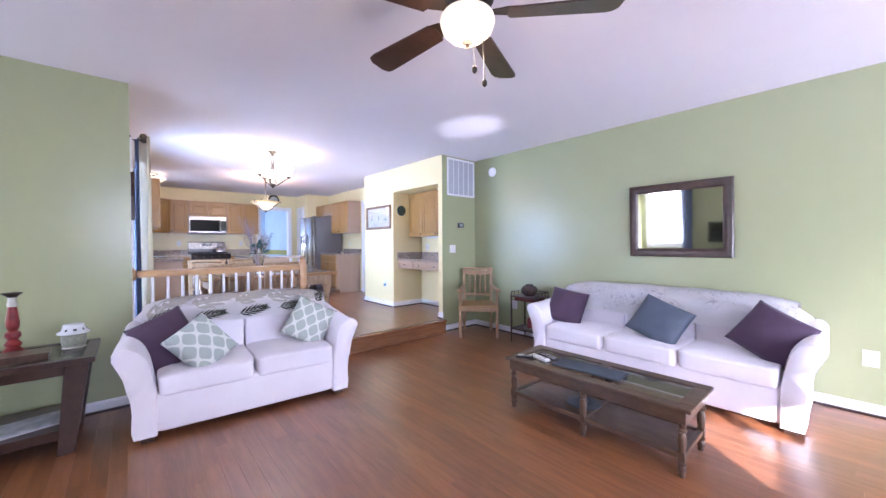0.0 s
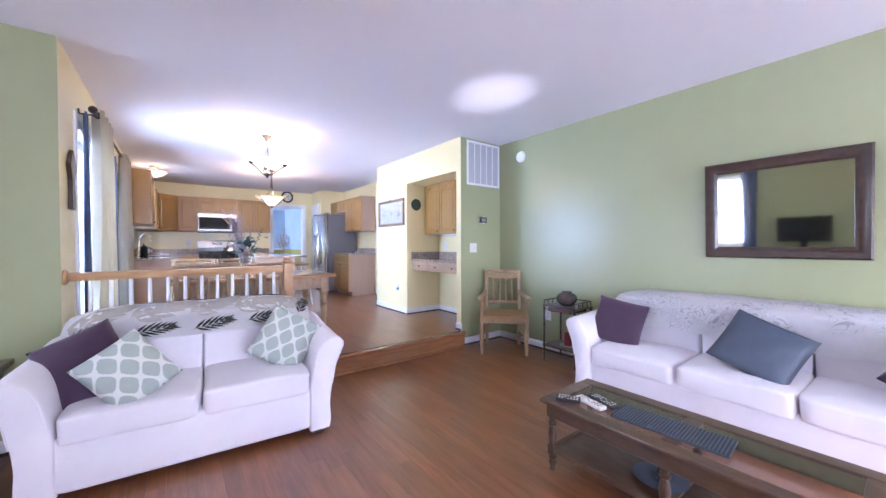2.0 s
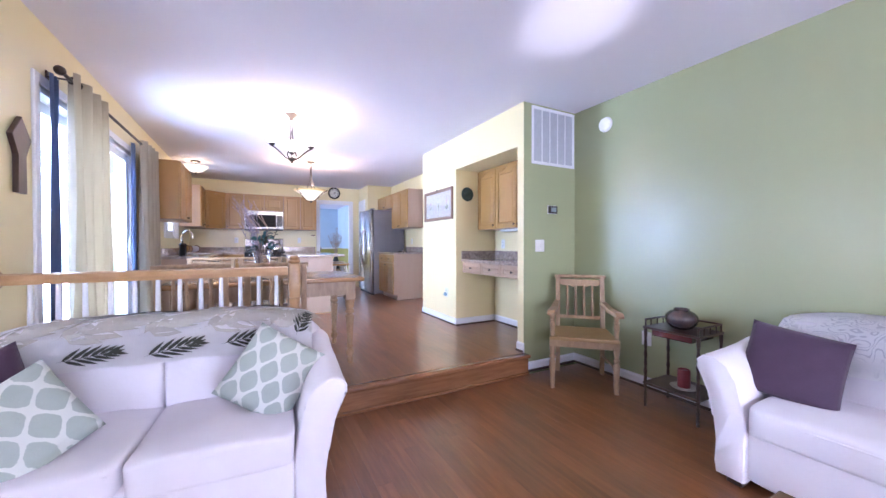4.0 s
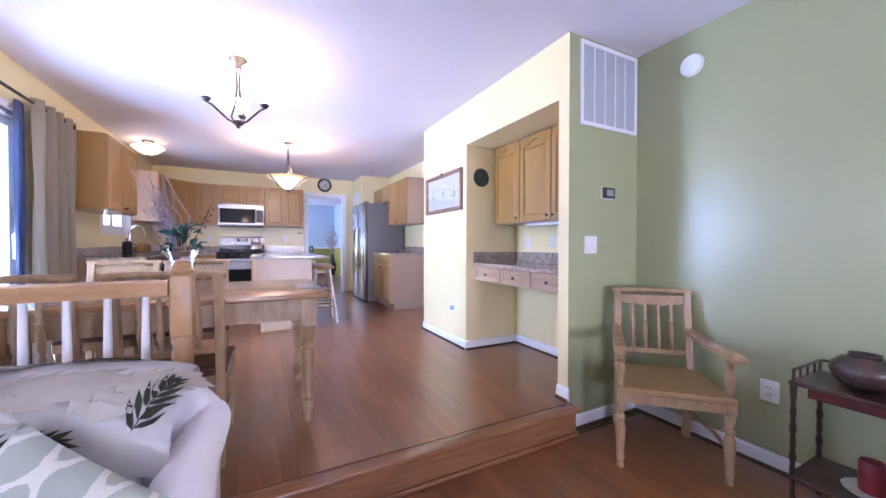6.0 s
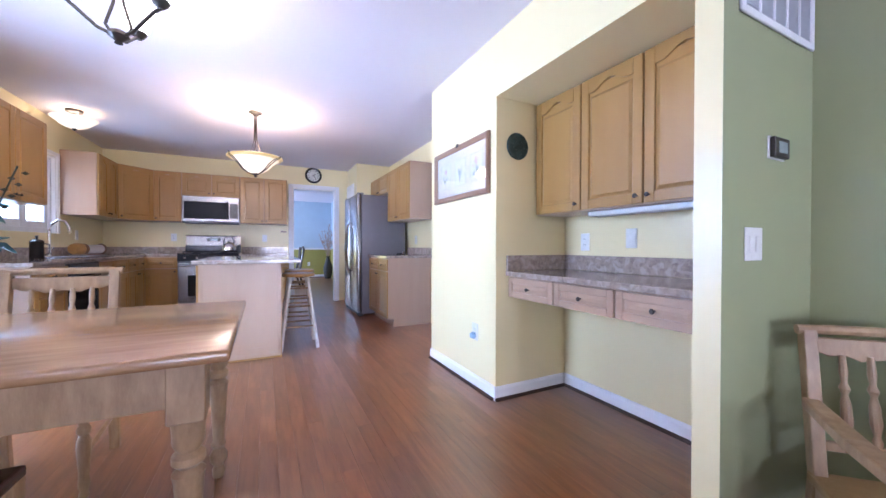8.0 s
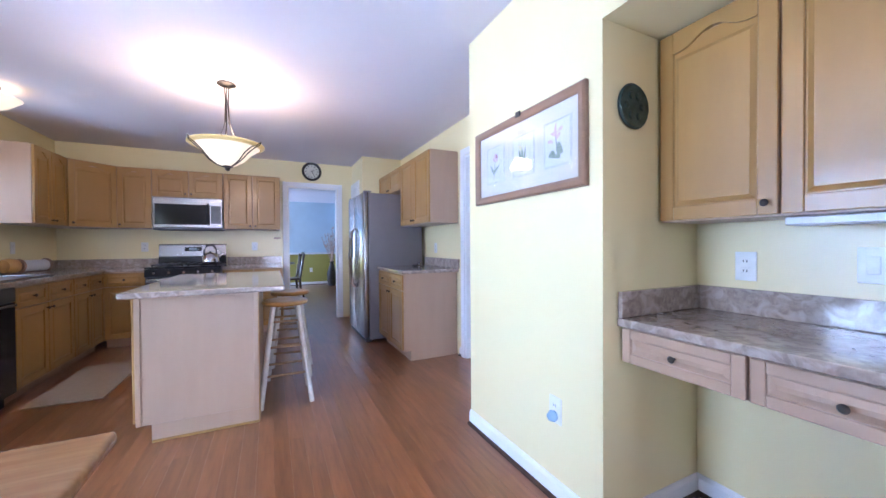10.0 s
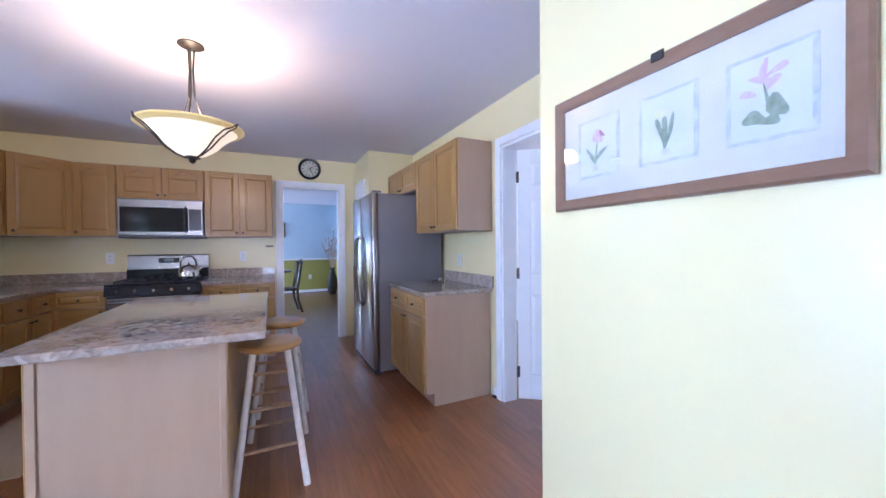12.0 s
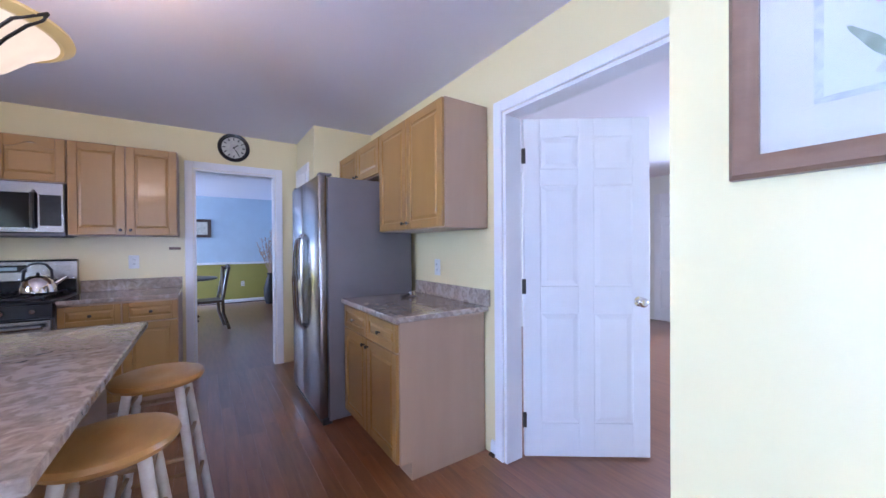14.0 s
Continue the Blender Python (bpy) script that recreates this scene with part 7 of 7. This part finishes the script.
# ---- sliding door, curtains, window, mat ----
def slider():
    t = thing("sliding_glass_door", XW, 0, 0, 0, "white framed sliding glass door full of daylight", "sliding door")
    f = 0.045
    y0, y1, z0, z1 = SY0, SY1, KF, SZ
    bm = bmesh.new()
    for a in ((y0, y0 + f, z0, z1), (y1 - f, y1, z0, z1), (y0 + f, y1 - f, z1 - f, z1), (y0 + f, y1 - f, z0, z0 + 0.03)):
        box(bm, -0.11, 0.004, a[0], a[1], a[2], a[3], 0.003)
    part("door_frame", bm, "vinyl", t)
    ym = (y0 + y1) / 2
    for i, (a, b, xx) in enumerate(((y0 + f, ym + 0.03, -0.085), (ym - 0.03, y1 - f, -0.035))):
        s = 0.07
        bm = bmesh.new()
        for q in ((a, a + s, z0 + 0.03, z1 - f), (b - s, b, z0 + 0.03, z1 - f), (a + s, b - s, z0 + 0.03, z0 + 0.13), (a + s, b - s, z1 - f - s, z1 - f)):
            box(bm, xx - 0.018, xx + 0.018, q[0], q[1], q[2], q[3], 0.003)
        sl = part("door_leaf", bm, "vinyl", t)
        g = part("pane", bx(xx - 0.003, xx + 0.003, a + s, b - s, z0 + 0.13, z1 - f - s), "glass", sl)
        g.visible_shadow = False
        if i:
            part("handle", bx(xx + 0.0185, xx + 0.045, b - 0.05, b - 0.03, z0 + 0.92, z0 + 1.12, bev=0.005), "plastic", sl)


slider()
casing("slider_trim", "y", XW, SY0, SY1, KF, SZ, 1, depth=0.02, w=0.06)
casing("sink_window_trim", "y", XW, WY0, WY1, WZ0, WZ1, 1, depth=0.03, w=0.05)
window_unit("sink_window", "y", XW - 0.07, WY0, WY1, WZ0, WZ1, 0.04, 2, "white framed window over the sink filled with daylight")
rd = thing("curtain_rod", 0.96, 6.59, 2.32, 0, "dark metal curtain rod over the sliding door", "curtain rod")
bm = bmesh.new()
tube(bm, [(0, -1.21, 0), (0, 0, 0), (0, 1.21, 0)], 0.012, 12)
part("rod", bm, "bronze", rd, smooth=True)
for s in (-1, 1):
    bm = bmesh.new()
    lathe(bm, [(0.012, 0), (0.024, 0.01), (0.030, 0.03), (0.024, 0.05), (0.008, 0.062)], (0, s * 1.21, 0), 16, Matrix.Rotation(radians(-90 * s), 3, 'X'))
    part("finial", bm, "bronze", rd, smooth=True)
    bm = bmesh.new()
    box(bm, -0.098, 0.004, s * 1.14 - 0.007, s * 1.14 + 0.007, -0.022, -0.013, 0.002)
    box(bm, -0.0985, -0.090, s * 1.14 - 0.015, s * 1.14 + 0.015, -0.05, 0.02, 0.002)
    part("bracket", bm, "bronze", rd)


def drape(y0, y1, label, lining_y):
    t = thing("curtain", 0.965, 0, 0, 0, label, "curtain")
    curtain("panel", 0.0, y0, y1, KF + 0.02, 2.36, "curtain", "", waves=4, amp=0.062, parent=t, seed=y0)
    if lining_y:
        curtain("lining", -0.055, lining_y, lining_y + 0.10, KF + 0.02, 2.30, "curtain_blue", "", waves=2, amp=0.02, parent=t, seed=y1)
    for i in range(8):
        bm = bmesh.new()
        lathe(bm, [(0.018, -0.003), (0.026, -0.002), (0.026, 0.002), (0.018, 0.003)], (0.0, y0 + (y1 - y0) * (i + 0.5) / 8, 2.32), 16, Matrix.Rotation(radians(90), 3, 'X'))
        part("grommet", bm, "pewter", t, smooth=True)


drape(5.47, 6.13, "beige linen curtain with metal grommets, gathered", 5.36)
drape(7.17, 7.83, "beige linen curtain with slate blue lining", 7.06)
mt = thing("kitchen_mat", 1.79, 9.36, KF, 0, "beige woven floor mat in front of the sink", "mat")
part("mat_body", bx(-0.23, 0.23, -0.50, 0.50, 0.0005, 0.010, bev=0.003), "mat", mt)


# ---- hall door and rooms beyond ----
def panel_door(name, hinge_x, hinge_y, rz, w, h, label, knob=True, z=KF + 0.012):
    """Six-panel door: local x from the hinge along the leaf."""
    t = thing(name, hinge_x, hinge_y, z, rz, label, "door")
    th = 0.035
    bm = bmesh.new()
    s, m = 0.10, 0.09
    cols = [(s, w / 2 - m / 2), (w / 2 + m / 2, w - s)]
    rows = [(0.20, 0.86), (1.02, 1.62), (1.72, h - 0.11)]
    box(bm, 0.0, w, -th / 2 + 0.007, th / 2 - 0.007, 0.0, h)
    for side in (-1, 1):
        q0, q1 = sorted((side * (th / 2 - 0.007), side * th / 2))
        for a in ((0, s), (w / 2 - m / 2, w / 2 + m / 2), (w - s, w)):
            box(bm, a[0], a[1], q0, q1, 0, h, 0.0025)
        zc = [0] + [v for r in rows for v in r] + [h]
        for a, b in zip(zc[0::2], zc[1::2]):
            for c0, c1 in cols:
                box(bm, c0, c1, q0, q1, a, b, 0.0025)
        for c0, c1 in cols:
            for r0, r1 in rows:
                va = [bm.verts.new((px, side * (th / 2 - 0.007), pz)) for px, pz in ((c0 + 0.008, r0 + 0.008), (c1 - 0.008, r0 + 0.008), (c1 - 0.008, r1 - 0.008), (c0 + 0.008, r1 - 0.008))]
                vb = [bm.verts.new((px, side * (th / 2 - 0.001), pz)) for px, pz in ((c0 + 0.035, r0 + 0.035), (c1 - 0.035, r0 + 0.035), (c1 - 0.035, r1 - 0.035), (c0 + 0.035, r1 - 0.035))]
                bm.faces.new(vb)
                for i in range(4):
                    bm.faces.new((va[i], va[(i + 1) % 4], vb[(i + 1) % 4], vb[i]))
    part("leaf", bm, "white", t)
    if knob:
        for side in (-1, 1):
            bm = bmesh.new()
            lathe(bm, [(0.030, 0), (0.030, 0.006), (0.012, 0.012), (0.011, 0.03), (0.026, 0.042), (0.028, 0.055), (0.018, 0.066), (0.001, 0.068)], (w - 0.065, side * th / 2, 0.93), 20, Matrix.Rotation(radians(90 if side < 0 else -90), 3, 'X'))
            part("knob", bm, "chrome", t, smooth=True)
        for hz in (0.22, 1.02, h - 0.22):
            part("hinge", bx(-0.012, 0.012, -th / 2 - 0.006, -th / 2 + 0.004, hz - 0.045, hz + 0.045, bev=0.002), "pewter", t)
    return t


panel_door("hall_door", 5.10, 8.428, -36, 0.74, 2.02, "open white six-panel door with a chrome knob")
panel_door("front_door", 9.872, 9.08, 90, 0.86, 2.12, "white panelled door at the far end of the hall", knob=False)
pd = panel_door("pantry_door", 4.372, 11.075, -90, 0.39, 2.03, "narrow white panel door of the pantry", knob=False)


def dining_room():
    t = thing("dining_room_table", 3.15, 14.55, KF, 0, "dark wooden dining room table seen through the doorway", "dining table")
    bm = bmesh.new()
    lathe(bm, [(0.52, 0.72), (0.55, 0.73), (0.55, 0.75), (0.53, 0.76)], seg=40)
    part("tabletop", bm, "walnut", t, smooth=True, sharp=40)
    bm = bmesh.new()
    lathe(bm, [(0.05, 0.10), (0.07, 0.25), (0.04, 0.35), (0.08, 0.55), (0.05, 0.72)], seg=18)
    part("pedestal", bm, "walnut", t, smooth=True)
    for k in range(4):
        a = math.pi / 4 + k * math.pi / 2
        bm = bmesh.new()
        tube(bm, [(0.03 * math.cos(a), 0.03 * math.sin(a), 0.18), (0.2 * math.cos(a), 0.2 * math.sin(a), 0.14), (0.36 * math.cos(a), 0.36 * math.sin(a), 0.022)], 0.022, 8)
        part("foot", bm, "walnut", t, smooth=True)
    c = thing("side_chair", 3.52, 13.6, KF, -82, "dark curved-back dining chair beside the dining room table", "chair", "dining room chairs")
    part("seat", bx(-0.22, 0.22, -0.21, 0.21, 0.43, 0.47, bev=0.01), "walnut", c)
    for sx in (-1, 1):
        bm = bmesh.new()
        tube(bm, [(sx * 0.19, -0.19, 0), (sx * 0.19, -0.18, 0.43)], 0.018, 8)
        part("front_leg", bm, "walnut", c, smooth=True)
        bm = bmesh.new()
        tube(bm, [(sx * 0.18, 0.28, 0), (sx * 0.19, 0.20, 0.25), (sx * 0.19, 0.19, 0.46), (sx * 0.17, 0.24, 0.75), (sx * 0.12, 0.29, 0.96), (0, 0.30, 1.0)], 0.024, 8)
        part("back_post", bm, "walnut", c, smooth=True)
    bm = bmesh.new()
    prism(bm, [(-0.08, 0.47), (0.08, 0.47), (0.07, 0.6), (0.10, 0.75), (0.08, 0.9), (0, 0.99), (-0.08, 0.9), (-0.10, 0.75), (-0.07, 0.6)], 0.21, 0.24, "y")
    part("splat", bm, "walnut", c)
    copy_thing(c, pose(3.02, 15.42, KF, 0, 0, 4))
    jar = thing("glass_jar", 3.20, 14.75, KF + 0.76, 0, "tall pale blue glass jar on the dark dining room table", "vase")
    bm = bmesh.new()
    lathe(bm, [(0.07, 0), (0.10, 0.02), (0.115, 0.14), (0.10, 0.26), (0.05, 0.31), (0.055, 0.34), (0.04, 0.34), (0.03, 0.30)], seg=24)
    part("body", bm, "blueglass", jar, smooth=True)
    p = thing("framed_picture", 3.42, 16.49, 1.90, 0, "small dark framed picture on the pale blue wall", "picture")
    bm = bmesh.new()
    for a in ((-0.22, -0.15, -0.20, 0.20), (0.15, 0.22, -0.20, 0.20), (-0.15, 0.15, -0.20, -0.14), (-0.15, 0.15, 0.14, 0.20)):
        box(bm, a[0], a[1], -0.03, -0.001, a[2], a[3], 0.004)
    part("frame", bm, "walnut", p)
    part("print", bx(-0.16, 0.16, -0.012, -0.001, -0.16, 0.16), "cream", p)
    f = thing("dried_plant", 4.76, 15.95, KF, 0, "tall vase with dried brown branches in the dining room corner", "plant")
    bm = bmesh.new()
    lathe(bm, [(0.09, 0), (0.13, 0.15), (0.14, 0.35), (0.08, 0.55), (0.05, 0.65), (0.07, 0.70)], seg=20)
    part("pot", bm, "blackmat", f, smooth=True)
    rng = random.Random(9)
    bm = bmesh.new()
    for i in range(22):
        a, s = rng.uniform(0, 6.28), rng.uniform(0.1, 0.36)
        H = rng.uniform(1.1, 1.75)
        tube(bm, [(0, 0, 0.6), (s * 0.4 * math.cos(a), s * 0.4 * math.sin(a), 0.95), (s * math.cos(a), s * math.sin(a), H)], 0.004, 4)
        for k in range(18):
            q = rng.uniform(0.2, 1)
            p_ = Vector((s * 0.4 * math.cos(a), s * 0.4 * math.sin(a), 0.95)).lerp(Vector((s * math.cos(a), s * math.sin(a), H)), q)
            d = Vector((rng.uniform(-1, 1), rng.uniform(-1, 1), rng.uniform(-0.3, 1))) * 0.045
            e = Vector((rng.uniform(-1, 1), rng.uniform(-1, 1), rng.uniform(-1, 1))) * 0.018
            bm.faces.new([bm.verts.new(p_), bm.verts.new(p_ + d * 0.5 + e), bm.verts.new(p_ + d), bm.verts.new(p_ + d * 0.5 - e)])
    tagged(part("branches", bm, "blush", f), kind="stuff")


dining_room()
plate_on("power_outlet", "x", 16.49, -1, 4.25, 0.62, 0.075, 0.12, "power outlet", "white power outlet on the olive dining room wall")
# unseen window, added with its lamp to light the dining room
window_unit("dining_window", "y", 0.94, 14.9, 16.3, 0.9, 2.2, 0.05, 2, "white framed dining room window, unseen and added for its light")

# outside ground
tagged(part("ground", bx(-60, 60, -60, 80, -0.7, -0.5), "outside"), kind="structure")


# ---- floor strips, last ----
def plank_mesh(L, w):
    bm = bmesh.new()
    c = 0.0004
    pts = [(-w / 2, -c), (-w / 2 + c, 0), (w / 2 - c, 0), (w / 2, -c)]
    pts = [(-w / 2, -0.011)] + pts + [(w / 2, -0.011)]
    a = [bm.verts.new((x, 0, z)) for x, z in pts]
    b = [bm.verts.new((x, L, z)) for x, z in pts]
    for i in range(len(pts) - 1):
        bm.faces.new((a[i], b[i], b[i + 1], a[i + 1]))
    bm.faces.new(a)
    bm.faces.new(b)
    me = bpy.data.meshes.new("plank")
    bmesh.ops.recalc_face_normals(bm, faces=bm.faces)
    bm.to_mesh(me)
    bm.free()
    me.materials.append(M["floor"])
    return me


PW = 0.083
LENGTHS = [0.45, 0.6, 0.75, 0.9, 1.1, 1.3]
PLANKS = {L: plank_mesh(L - 0.0004, PW - 0.0005) for L in LENGTHS}


def strip_floor(name, x0, x1, y0, y1, z, near, blocks=()):
    """Oak strips along y: those in the stretch near are objects of their own, the rest one mesh."""
    root = tagged(new(name), kind="structure", label="glossy red-brown oak strip floor")
    rng = random.Random(7)
    verts, faces = [], []
    count = 0
    n = int((x1 - x0) / PW) + 1
    for i in range(n):
        xa = x0 + PW * i
        xb = min(xa + PW, x1)
        yy = y0
        first = True
        while yy < y1 - 0.01:
            L = rng.choice(LENGTHS)
            if first:
                L = rng.uniform(0.1, 1.25)
                first = False
            ye = min(yy + L, y1)
            full = L in PLANKS and abs((ye - yy) - L) < 1e-6 and xb - xa > PW - 1e-6
            cx, cy = (xa + xb) / 2, (yy + ye) / 2
            if full and count < 300 and near[0] < cx < near[1] and near[2] < cy < near[3]:
                ob = bpy.data.objects.new("plank", PLANKS[L])
                ob.location = (cx, yy, z)
                ob.parent = root
                scene.collection.objects.link(ob)
                count += 1
            else:
                k = len(verts)
                c, g = 0.0004, 0.0002
                for (yv) in (yy + g, ye - g):
                    for px, pz in ((xa + g, -0.011), (xa + g, -c), (xa + g + c, 0), (xb - g - c, 0), (xb - g, -c), (xb - g, -0.011)):
                        verts.append((px, yv, z + pz))
                faces += [(k + j, k + 6 + j, k + 7 + j, k + 1 + j) for j in range(5)]
                faces += [(k, k + 1, k + 2, k + 3, k + 4, k + 5), (k + 11, k + 10, k + 9, k + 8, k + 7, k + 6)]
            yy = ye
    me = bpy.data.meshes.new("planks")
    me.from_pydata(verts, [], faces)
    me.materials.append(M["floor"])
    ob = tagged(new("planks", me), kind="stuff")
    ob.parent = root
    bm = bmesh.new()
    bm.from_mesh(me)
    bmesh.ops.recalc_face_normals(bm, faces=bm.faces)
    bm.to_mesh(me)
    bm.free()


strip_floor("floor_living", -1.75, EW, YS, 4.880, FL, (1.6, 4.3, 2.2, 4.9))
strip_floor("floor_kitchen", XW, XV, 4.932, YB, KF, (2.2, 4.38, 5.0, 11.2))
strip_floor("floor_alcove", XV, XD, 5.04, 6.26, KF, (4.3, 5.0, 5.0, 6.3))
strip_floor("floor_recess", XV, XD, 7.28, YB, KF, (4.3, 4.3, 5.0, 6.3))
